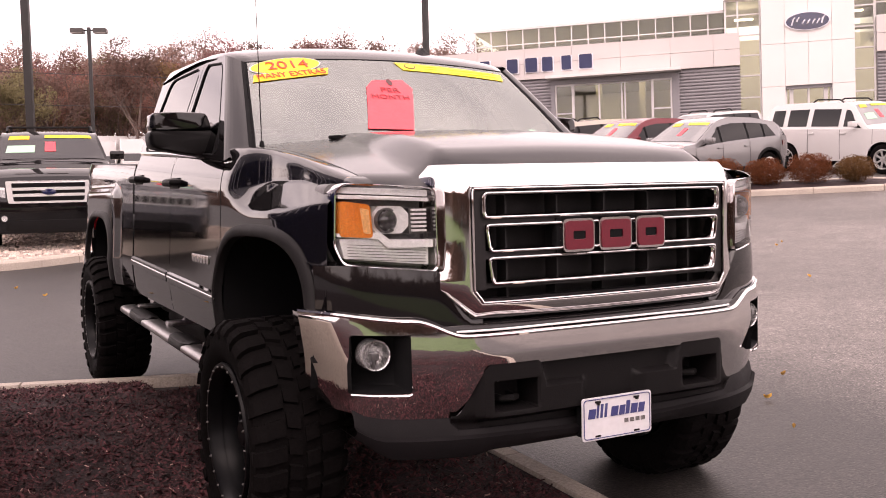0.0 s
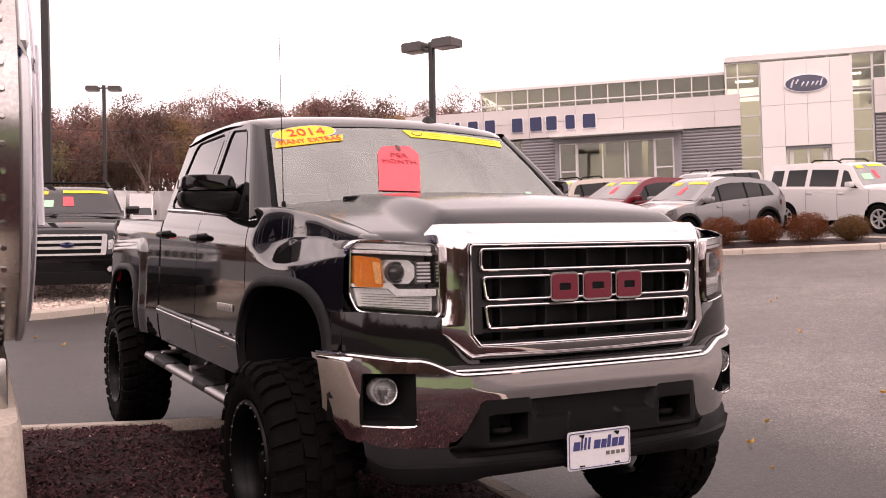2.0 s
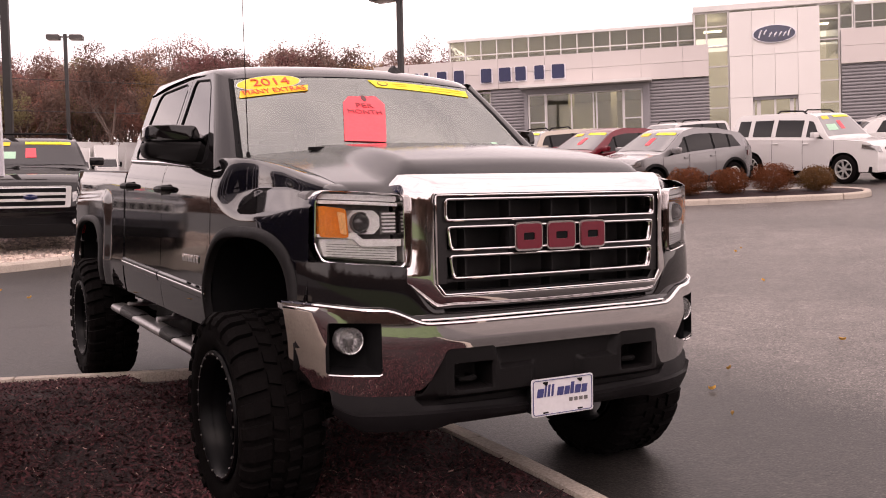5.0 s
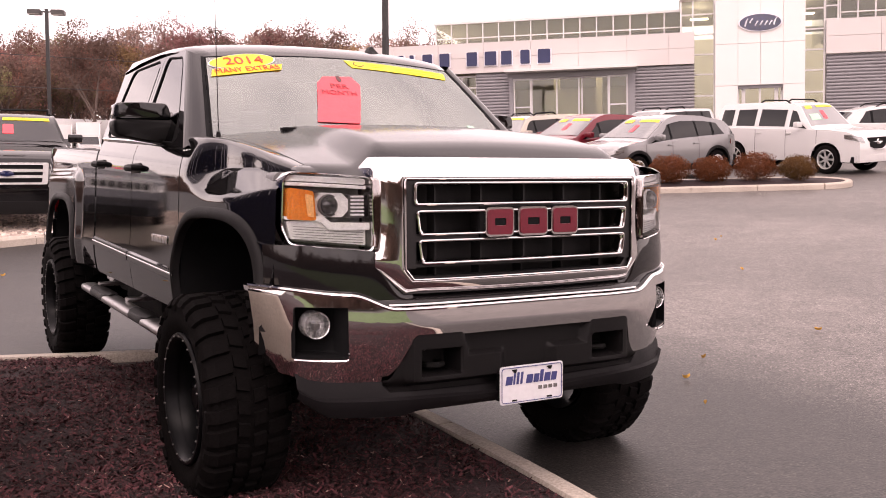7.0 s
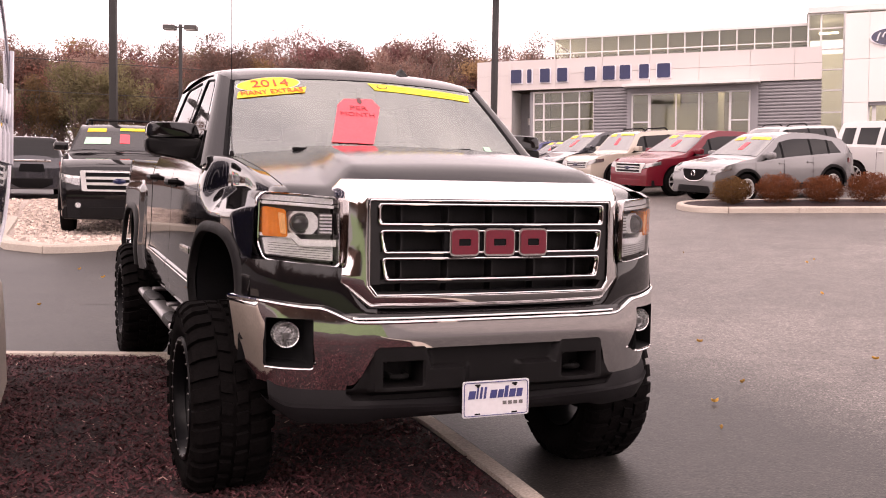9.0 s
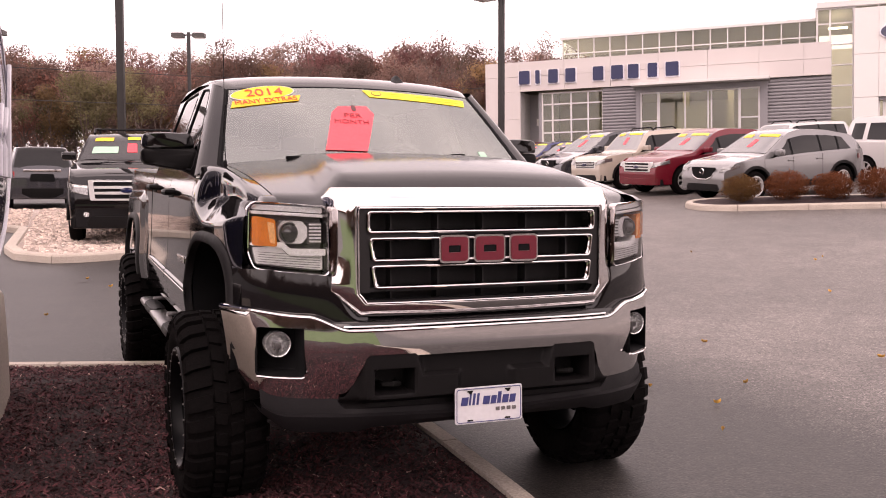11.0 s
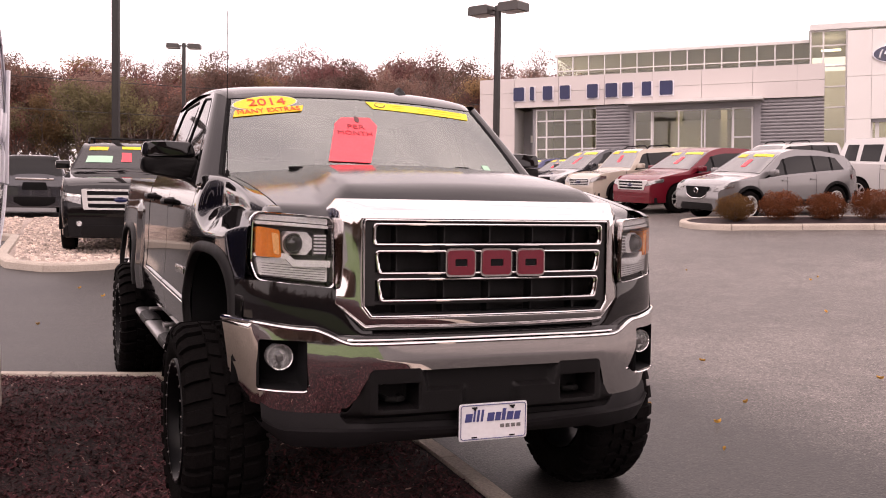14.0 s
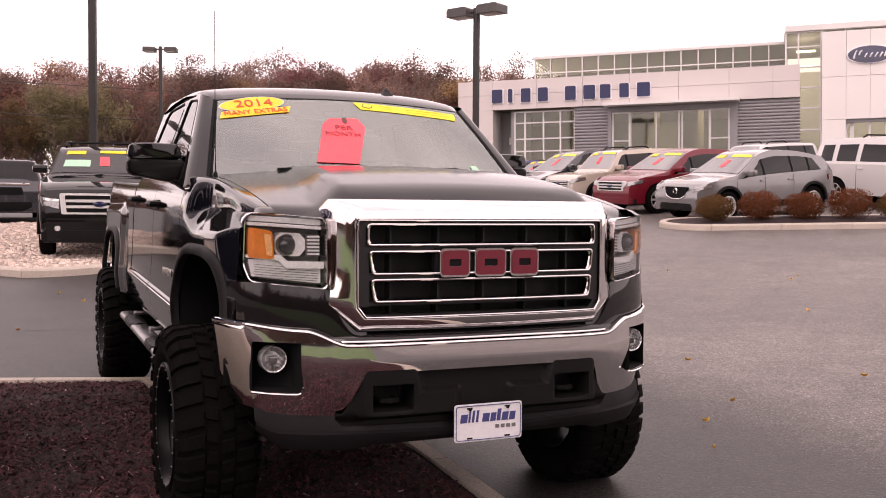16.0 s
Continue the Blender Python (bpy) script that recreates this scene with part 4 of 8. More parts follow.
for i, (z1, z0) in enumerate(BARS):
    b = bmesh.new()
    c = 0.018
    slope = 0.008 * (i - 1)
    loop = rounded([(-0.502 + slope, z1), (0.502 - slope, z1), (0.502 - slope - (0.012 if i else 0), z0), (-0.502 + slope + (0.012 if i else 0), z0)], 0.014, 3)
    mid = [tuple(Vector(loop[k]).lerp(Vector(loop[(k + 1) % len(loop)]), q / 6)) for k in range(len(loop)) for q in range(6)]
    mz = (z0 + z1) / 2
    rows = []
    for kx, kz, d in ((0.0, 0.0, 0.040), (0.001, 0.001, 0.012), (0.0035, 0.0035, 0.006), (0.010, 0.0075, 0.010), (0.013, 0.0095, 0.022), (0.015, 0.011, 0.075)):
        rows.append([(x - math.copysign(min(kx, abs(x)), x), d + 0.035 * (x / 0.6) ** 2, z - math.copysign(kz, z - mz)) for x, z in mid])
    grid(b, rows, True)
    tube(b, [(x, 0.004 + 0.035 * (x / 0.6) ** 2, z) for x, z in mid], 0.0058, 8, close=True)
    tpart("grille_bar", b, M["chrome"], "chrome-edged grille opening", grille, sharp=40)
    for k in range(5):
        x = -0.40 + 0.20 * k
        b = bmesh.new()
        box(b, x - 0.004, x + 0.004, 0.055 + 0.035 * (x / 0.6) ** 2, 0.13, z0 + 0.006, z1 - 0.006)
        tpart("grille_rib", b, M["grille_back"], "", grille)
for k in range(5):
    x = -0.40 + 0.20 * k
    b = bmesh.new()
    box(b, x - 0.004, x + 0.004, 0.07, 0.13, 0.945, 0.992)
    tpart("grille_rib", b, M["grille_back"], "", grille)
# flush grey plates between and beside the chrome-edged openings
for x0, x1, z0, z1 in ((-0.535, 0.535, 1.306, 1.318), (-0.515, 0.515, 1.203, 1.226), (-0.510, 0.510, 1.087, 1.114), (-0.505, 0.505, 0.990, 1.003), (-0.540, -0.500, 0.985, 1.318), (0.500, 0.540, 0.985, 1.318)):
    b = bmesh.new()
    grid(b, [[(x, 0.016 + dy + 0.035 * (x / 0.6) ** 2, z) for z, dy in ((z0, 0.03), (z0, 0.0), (z1, 0.0), (z1, 0.03))] for x in span(x0, x1, 16 if x1 - x0 > 0.1 else 2)])
    tpart("grille_plate", b, M["grille_grey"], "dark grey grille plate", grille)
# emblem: three plain red blocks with bright edges
b = bmesh.new()
box(b, -0.235, 0.235, 0.012, 0.04, 1.092, 1.216, 0.004)
tpart("emblem_bracket", b, M["plastic_dark"], "", grille)
for x0, x1 in ((-0.222, -0.090), (-0.070, 0.072), (0.090, 0.222)):
    b = bmesh.new()
    o = rounded([(x0, 1.098), (x1, 1.098), (x1, 1.212), (x0, 1.212)], 0.022, 4)
    prism(b, o, lambda p, q, d: (p, -0.008 + d, q), 0.03)
    e = tpart("emblem_edge", b, M["chrome_soft"], "chrome emblem edge", grille, smooth=False)
    b = bmesh.new()
    o = rounded([(x0 + 0.008, 1.106), (x1 - 0.008, 1.106), (x1 - 0.008, 1.204), (x0 + 0.008, 1.204)], 0.016, 4)
    mx, mz = (x0 + x1) / 2, 1.155
    rows = [[(mx + (p - mx) * kx, y, mz + (q - mz) * kz) for p, q in o] for kx, kz, y in ((1, 1, -0.006), (1, 1, -0.013), (0.46, 0.30, -0.013), (0.46, 0.30, -0.006))]
    grid(b, rows, True)
    tpart("emblem_block", b, M["red_emblem"], "plain red emblem block", e)
    b = bmesh.new()
    prism(b, [(mx + (p - mx) * 0.45, mz + (q - mz) * 0.29) for p, q in o], lambda p, q, d: (p, -0.0095 + d, q), 0.004)
    tpart("emblem_slot", b, M["plastic_dark"], "", e, smooth=False)


# headlamps
def headlamp(s):
    def lx(x):
        """The lamp tapers in a little towards its outer end."""
        return x - 0.012 * smooth01(0.84, 0.945, x)

    def slab(nm, outline, d0, d1, mat, label="", parent=None, r=0.012, n=8):
        b = bmesh.new()
        o = [(lx(x), z) for x, z in rounded(outline, r, 3)]
        o = [tuple(Vector(o[k]).lerp(Vector(o[(k + 1) % len(o)]), q / 3)) for k in range(len(o)) for q in range(3)]
        k = len(o)
        fr = [[(s * x, lamp_y(x) + d, z) for x, z in o] for d in (d0, d1)]
        vs = grid(b, fr, True)
        cx, cz = sum(p[0] for p in o) / k, sum(p[1] for p in o) / k
        rings = [vs[0]]
        for q in (0.66, 0.33):
            rings.append([b.verts.new((s * (cx + (x - cx) * q), lamp_y(cx + (x - cx) * q) + d0, cz + (z - cz) * q)) for x, z in o])
        for a, c in zip(rings, rings[1:]):
            for i in range(k):
                b.faces.new((a[i], a[(i + 1) % k], c[(i + 1) % k], c[i]))
        cen = b.verts.new((s * cx, lamp_y(cx) + d0, cz))
        for i in range(k):
            b.faces.new((rings[-1][i], rings[-1][(i + 1) % k], cen))
        return tpart(nm, b, mat, label, parent)
    OUT = [(0.660, 1.335), (0.925, 1.352), (0.940, 1.325), (0.945, 1.14), (0.925, 1.082), (0.655, 1.058)]
    body = slab("headlamp", OUT, 0.115, 0.21, M["lamp_inner"], "clear headlamp with an amber corner and chrome trim", r=0.02)
    slab("upper_strip", [(0.672, 1.322), (0.915, 1.338), (0.935, 1.318), (0.672, 1.300)], 0.022, 0.115, M["lamp_bright"], "bright upper lamp strip", body, 0.006)
    slab("upper_strip", [(0.672, 1.296), (0.930, 1.313), (0.932, 1.300), (0.672, 1.284)], 0.012, 0.115, M["lamp_bright"], "bright upper lamp strip", body, 0.004)
    slab("amber_lamp", [(0.842, 1.278), (0.930, 1.292), (0.932, 1.172), (0.835, 1.168)], 0.003, 0.115, M["amber"], "amber corner lamp", body, 0.012)
    slab("amber_facet", [(0.846, 1.262), (0.872, 1.268), (0.862, 1.184), (0.842, 1.180)], 0.0005, 0.01, M["amber_pale"], "paler inner facet of the amber lamp", body, 0.006)
    slab("lamp_ribs", [(0.672, 1.262), (0.720, 1.264), (0.720, 1.178), (0.672, 1.178)], 0.040, 0.115, M["lamp_inner"], "", body, 0.004)
    for k in range(6):
        z = 1.186 + 0.0135 * k
        slab("lamp_rib", [(0.676, z), (0.718, z), (0.718, z + 0.007), (0.676, z + 0.007)], 0.020, 0.032, M["lamp_bright"], "", body, 0.001)
    slab("running_lamp", [(0.672, 1.142), (0.772, 1.146), (0.800, 1.118), (0.800, 1.118), (0.900, 1.150), (0.935, 1.150), (0.915, 1.098), (0.672, 1.076)][0:2] + [(0.80, 1.165), (0.928, 1.166), (0.915, 1.098), (0.672, 1.076)], 0.024, 0.115, M["lamp_bright"], "ribbed running lamp", body, 0.006)
    for k in range(6):
        z = 1.084 + 0.0095 * k
        slab("lamp_rib", [(0.680, z), (0.905, z + 0.013), (0.905, z + 0.015), (0.680, z + 0.002)], 0.021, 0.026, M["lamp_inner"], "", body, 0.001)
    slab("chrome_step", [(0.664, 1.160), (0.785, 1.158), (0.815, 1.186), (0.938, 1.184), (0.938, 1.172), (0.822, 1.166), (0.795, 1.134), (0.664, 1.134)], 0.006, 0.115, M["lamp_bright"], "chrome step across the lamp", body, 0.004)
    # projector in an eight-sided bezel
    cx, cz = 0.776, 1.224
    octa = [(0.722, 1.205), (0.742, 1.180), (0.812, 1.180), (0.826, 1.200), (0.826, 1.248), (0.808, 1.272), (0.742, 1.270), (0.722, 1.246)]
    slab("projector_bezel", octa, 0.040, 0.115, M["lamp_bright"], "bright eight-sided projector bezel", body, 0.006)
    m = Matrix.Translation((s * (cx + 0.010), lamp_y(cx) + 0.044, cz)) @ Matrix.Rotation(radians(90), 4, "X")
    b = bmesh.new()
    turned(b, [(0.041, -0.01), (0.0425, 0.006), (0.040, 0.012), (0.036, 0.010)], m, 32)
    tpart("projector_ring", b, M["lamp_inner"], "grey projector ring", body)
    b = bmesh.new()
    turned(b, [(0.038, 0.004), (0.034, 0.014), (0.024, 0.024), (0.012, 0.029), (0.0005, 0.030)], m, 32)
    tpart("projector_lens", b, M["lens_dark"], "dark projector lens", body)
    # chrome rim and clear cover
    b = bmesh.new()
    o = [(lx(x), z) for x, z in rounded([(0.655, 1.330), (0.925, 1.352), (0.946, 1.325), (0.951, 1.14), (0.930, 1.076), (0.650, 1.052)], 0.02, 3)]
    o = [tuple(Vector(o[k]).lerp(Vector(o[(k + 1) % len(o)]), q / 3)) for k in range(len(o)) for q in range(3)]
    rows = []
    for k, d in ((1.0, 0.05), (1.0, 0.004), (0.985, -0.004), (0.95, 0.0), (0.945, 0.05)):
        rows.append([(s * (0.81 + (x - 0.81) * k), lamp_y(0.81 + (x - 0.81) * k) + d, 1.205 + (z - 1.205) * (k if k == 1 else 1 - (1 - k) * 0.8)) for x, z in o])
    grid(b, rows, True)
    tpart("lamp_rim", b, M["chrome"], "chrome lamp rim", body)
    cov = slab("lamp_cover", [(0.662, 1.322), (0.925, 1.343), (0.937, 1.318), (0.940, 1.145), (0.925, 1.088), (0.660, 1.064)], -0.006, -0.003, M["lens"], "clear lamp cover", body, 0.02)
    cov.visible_shadow = False


both(headlamp)


# painted front below the lamps, and the step above the bumper
def face(s):
    back_by = lambda x: 0.275 * max(0, (x - 0.35) / 0.68) ** 2.4 + 0.155 * max(0, (x - 0.35) / 0.68) ** 13
    b = bmesh.new()
    rows = []
    for x in span(0.50, 0.985, 22):
        ztop = 1.056 + 0.02 * smooth01(0.66, 0.9, x) + (-0.16 + 0.16 * smooth01(0.53, 0.66, x))
        ztop = max(ztop, 0.90)
        row = []
        zlow = 0.846 + 0.055 * smooth01(0.58, 0.74, x) + 0.028 * smooth01(0.74, 1.02, x)
        ztop = max(ztop, zlow + 0.03)
        for q in span(0, 1, 10):
            z = zlow + (ztop - zlow) * q
            d = 0.068 - 0.008 * (1 - q) ** 2
            row.append((s * x, back_by(x) * 1.02 + d - 0.006 * math.sin(q * math.pi), z))
        row.append((s * x, back_by(x) + 0.17, ztop + 0.01))
        rows.append(row)
    grid(b, rows)
    tpart("front_panel", b, M["paint_black"], "black painted panel below the headlamp")

both(face)
b = bmesh.new()
rows = []
for x in span(-0.66, 0.66, 40):
    rows.append([(x, bnose(x) + d, z) for d, z in ((0.16, 0.905), (0.10, 0.892), (0.065, 0.878), (0.042, 0.862), (0.036, 0.846), (0.06, 0.832), (0.10, 0.828))])
grid(b, rows)
tpart("bumper_step", b, M["paint_black"], "black painted ledge between grille and bumper", sharp=50)
b = bmesh.new()
tube(b, [(x, bnose(x) + 0.037, 0.850) for x in span(-0.60, 0.60, 40)], 0.004, 6)
tpart("ledge_trim", b, M["chrome"], "thin bright line below the ledge")


# chrome bumper
def b_top(x):
    a = abs(x)
    return 0.832 + 0.055 * smooth01(0.58, 0.74, a) + 0.028 * smooth01(0.74, 1.02, a)


def b_low(x):
    a = abs(x)
    return 0.728 - 0.170 * smooth01(0.500, 0.605, a) + 0.022 * smooth01(0.78, 0.95, a) + 0.11 * smooth01(0.955, 1.04, a)


def b_pt(x, q, z0, z1, d=0.0):
    z = z0 + (z1 - z0) * q
    t = (z - 0.58) / 0.30
    belly = 0.010 * (1 - (2 * t - 1) ** 2)
    tuck = 0.03 * smooth01(0.86, 1.02, abs(x)) * max(0, 1 - t)
    side = 1 - 0.045 * smooth01(0.84, 1.04, abs(x)) * max(0, 1.05 - t)
    return (x * side, bnose(x) + 0.022 - belly + d + tuck + 0.035 * max(0, 1 - t * 1.6) - 0.012 * t, z)


FOG0, FOG1, FZ0, FZ1 = 0.752, 0.915, 0.655, 0.848
b = bmesh.new()
xs = sorted(set(span(-1.024, 1.024, 110)) | {s * v for s in (-1, 1) for v in (FOG0, FOG1)})
for x0, x1 in zip(xs, xs[1:]):
    m0 = (abs(x0) + abs(x1)) / 2
    cuts = [(0, 1)] if not FOG0 < m0 < FOG1 else [(0, "lo"), ("hi", 1)]
    for c0, c1 in cuts:
        cols = []
        for x in (x0, x1):
            lo, hi = b_low(x), b_top(x)
            a = FZ1 if c0 == "hi" else lo
            c = FZ0 if c1 == "lo" else hi
            pts = [b_pt(x, q, a, c) for q in span(0, 1, 12 if len(cuts) == 1 else 5)]
            if c1 == 1:
                pts += [(pts[-1][0], pts[-1][1] + 0.012, c + 0.010), (pts[-1][0], pts[-1][1] + 0.05, c + 0.012)]
            if c0 == 0:
                pts = [(pts[0][0], pts[0][1] + 0.04, a + 0.004)] + pts
            cols.append(pts)
        grid(b, cols)
bmesh.ops.remove_doubles(b, verts=b.verts[:], dist=0.0005)
bumper = tpart("front_bumper", b, M["chrome"], "polished chrome front bumper", sharp=35)
for s in (-1, 1):
    b = bmesh.new()
    ends = [b_pt(s * 1.024, q, b_low(1.024), b_top(1.024)) for q in span(0, 1, 6)]
    grid(b, [[(x, y + 0.002, z), (x - s * 0.002, y + 0.06, z)] for x, y, z in ends])
    tpart("bumper_end", b, M["chrome"], "", bumper)
b = bmesh.new()
tube(b, [(x, b_pt(x, 1, b_low(x), b_top(x))[1] + 0.006, b_top(x) + 0.004) for x in span(-1.021, 1.021, 90)], 0.009, 8)
tpart("bumper_lip", b, M["chrome"], "bright upper edge of the bumper", bumper)


def fog(s):
    b = bmesh.new()
    o = rounded([(FOG0, FZ0), (FOG1, FZ0), (FOG1, FZ1), (FOG0, FZ1)], 0.012, 3)
    rows = []
    for k, d in ((1.06, 0.03), (1.0, 0.006), (0.97, 0.024), (0.88, 0.115), (0.84, 0.12)):
        rows.append([(s * (0.829 + (x - 0.829) * k), bnose(x) + d, 0.7515 + (z - 0.7515) * k) for x, z in o])
    vs = grid(b, rows, True)
    b.faces.new(vs[-1])
    bez = tpart("fog_lamp_bezel", b, M["plastic_dark"], "black fog lamp recess", bumper)
    b = bmesh.new()
    tube(b, [(s * x, bnose(x) + 0.004, z) for x, z in ((FOG0 - 0.001, FZ0 - 0.002), (FOG0 + 0.01, FZ0 - 0.007), (0.80, FZ0 - 0.008), (0.86, FZ0 - 0.008), (FOG1 + 0.002, FZ0 - 0.006))], 0.0055, 6)
    tpart("fog_trim", b, M["chrome"], "bright lower edge of the fog lamp recess", bez)
    c = Matrix.Translation((s * 0.835, bnose(0.835) + 0.078, 0.776)) @ Matrix.Rotation(radians(90), 4, "X")
    b = bmesh.new()
    turned(b, [(0.053, -0.03), (0.053, 0.024), (0.051, 0.030), (0.047, 0.028), (0.043, 0.0), (0.027, -0.014), (0.0005, -0.018)], c, 32)
    tpart("fog_lamp", b, M["fog_reflector"], "round clear fog lamp", bez)
    b = bmesh.new()
    box(b, -0.013, 0.013, -0.018, 0.006, -0.008, 0.024, 0.004, m=c)
    box(b, -0.004, 0.004, -0.045, -0.018, -0.006, 0.010, 0.002, m=c)
    tpart("bulb_shield", b, M["lamp_inner"], "dark bulb shield", bez)
    b = bmesh.new()
    turned(b, [(0.043, 0.028), (0.030, 0.036), (0.014, 0.040), (0.0005, 0.041)], c, 32)
    g = tpart("fog_cover", b, M["lens"], "", bez)
    g.visible_shadow = False


both(fog)

# dark lower fascia: raised blocks round the tow-hook openings, a recessed middle
def fascia_y(x, z):
    a = abs(x)
    block = (1 - smooth01(0.515, 0.545, a)) * smooth01(0.262 + 0.30 * max(0, z - 0.655), 0.292 + 0.30 * max(0, z - 0.655), a)
    lowc = (1 - smooth01(0.640, 0.656, z)) * (1 - smooth01(0.28, 0.30, a))
    raised = max(block, lowc * smooth01(0.10, 0.14, a))
    hole = smooth01(0.318, 0.332, a) * (1 - smooth01(0.470, 0.484, a)) * smooth01(0.574, 0.586, z) * (1 - smooth01(0.668, 0.680, z))
    lower = 1 - smooth01(0.535, 0.56, z)
    return bnose(x) + 0.046 - 0.036 * raised * (1 - lower) + 0.13 * hole + 0.02 * lower


b = bmesh.new()
rows = []
for x in span(-0.62, 0.62, 124):
    top = b_low(x) + 0.008
    rows.append([(x, fascia_y(x, z), z) for z in span(0.462, top, 34)])
grid(b, rows)
fascia = tpart("lower_fascia", b, M["plastic"], "matt black lower bumper fascia with tow hook openings", sharp=35)
for s in (-1, 1):
    b = bmesh.new()
    tube(b, [(s * x, y, z) for x, y, z in ((0.36, 0.17, 0.605), (0.37, 0.075, 0.607), (0.40, 0.055, 0.609), (0.43, 0.075, 0.607), (0.44, 0.17, 0.605))], 0.012, 7)
    tpart("tow_hook", b, M["under"], "black tow hook", fascia)
b = bmesh.new()
rows = []
for x in span(-0.90, 0.90, 70):
    a = abs(x)
    zt = 0.478 + 0.012 * smooth01(0.1, 0.5, a) + 0.085 * smooth01(0.82, 1.0, a)
    zb = 0.440 - 0.016 * smooth01(0.47, 0.56, a) + 0.115 * smooth01(0.78, 0.985, a)
    d = bnose(x) * 0.97
    up = b_low(x) + 0.012 if a > 0.6 else 0.52
    rows.append([(x, d + 0.075, up), (x, d + 0.058, (up + zt) / 2 + 0.01), (x, d + 0.050, zt + 0.008), (x, d + 0.030, zt), (x, d + 0.036, (zt + zb) / 2), (x, d + 0.055, zb), (x, d + 0.20, zb + 0.01)])
grid(b, rows)
tpart("air_dam", b, M["dam"], "matt dark grey air dam below the bumper", sharp=25)

# number plate with a dealer's plate; writing as bars
b = bmesh.new()
o = rounded([(-0.1525, 0.430), (0.1525, 0.430), (0.1525, 0.582), (-0.1525, 0.582)], 0.012, 3)
prism(b, o, lambda p, q, d: (p, -0.004 + d, q), 0.004)
plate = tpart("number_plate", b, M["plate_white"], "white dealer plate with blue bars and border", smooth=False)
b = bmesh.new()
tube(b, [(p, -0.006, q) for p, q in rounded([(-0.145, 0.437), (0.145, 0.437), (0.145, 0.575), (-0.145, 0.575)], 0.012, 3)], 0.0018, 5, close=True)
tpart("plate_border", b, M["blue_ink"], "thin blue border", plate)
for x0, x1 in ((-0.128, -0.098), (-0.092, -0.084), (-0.076, -0.066), (-0.058, -0.048), (-0.030, 0.000), (0.006, 0.030), (0.036, 0.052), (0.058, 0.086), (0.092, 0.118)):
    hi = 0.556 if x1 - x0 < 0.02 else 0.542
    b = bmesh.new()
    prism(b, [(x0, 0.508), (x1, 0.508), (x1 + 0.006, hi), (x0 + 0.006, hi)], lambda p, q, d: (p, -0.0062 + d, q), 0.003)
    tpart("plate_bar", b, M["blue_ink"], "dark blue bar", plate, smooth=False)
for k in range(4):
    x = 0.030 + 0.025 * k
    b = bmesh.new()
    box(b, x, x + 0.018, -0.006, -0.003, 0.478, 0.493)
    tpart("plate_small_bar", b, M["chrome_soft"], "thin grey bar", plate, smooth=False)
for x in (-0.085, 0.085):
    for z in (0.565, 0.444):
        b = bmesh.new()
        box(b, x - 0.012, x + 0.012, -0.0065, -0.003, z - 0.003, z + 0.003)
        tpart("plate_slot", b, M["under"], "", plate)
    b = bmesh.new()
    rod(b, (x, -0.012, 0.561), (x, 0, 0.561), 0.006, n=8)
    tpart("plate_screw", b, M["under"], "", plate)
b = bmesh.new()
box(b, -0.14, 0.14, 0.0, 0.05, 0.44, 0.57, 0.004)
tpart("plate_bracket", b, M["plastic_dark"])


# wheels
def rest_flat(b):
    """Presses the tyre flat where it meets the ground."""
    for v in b.verts:
        if v.co.z < -0.438:
            v.co.z = -0.438 - (-0.438 - v.co.z) * 0.15


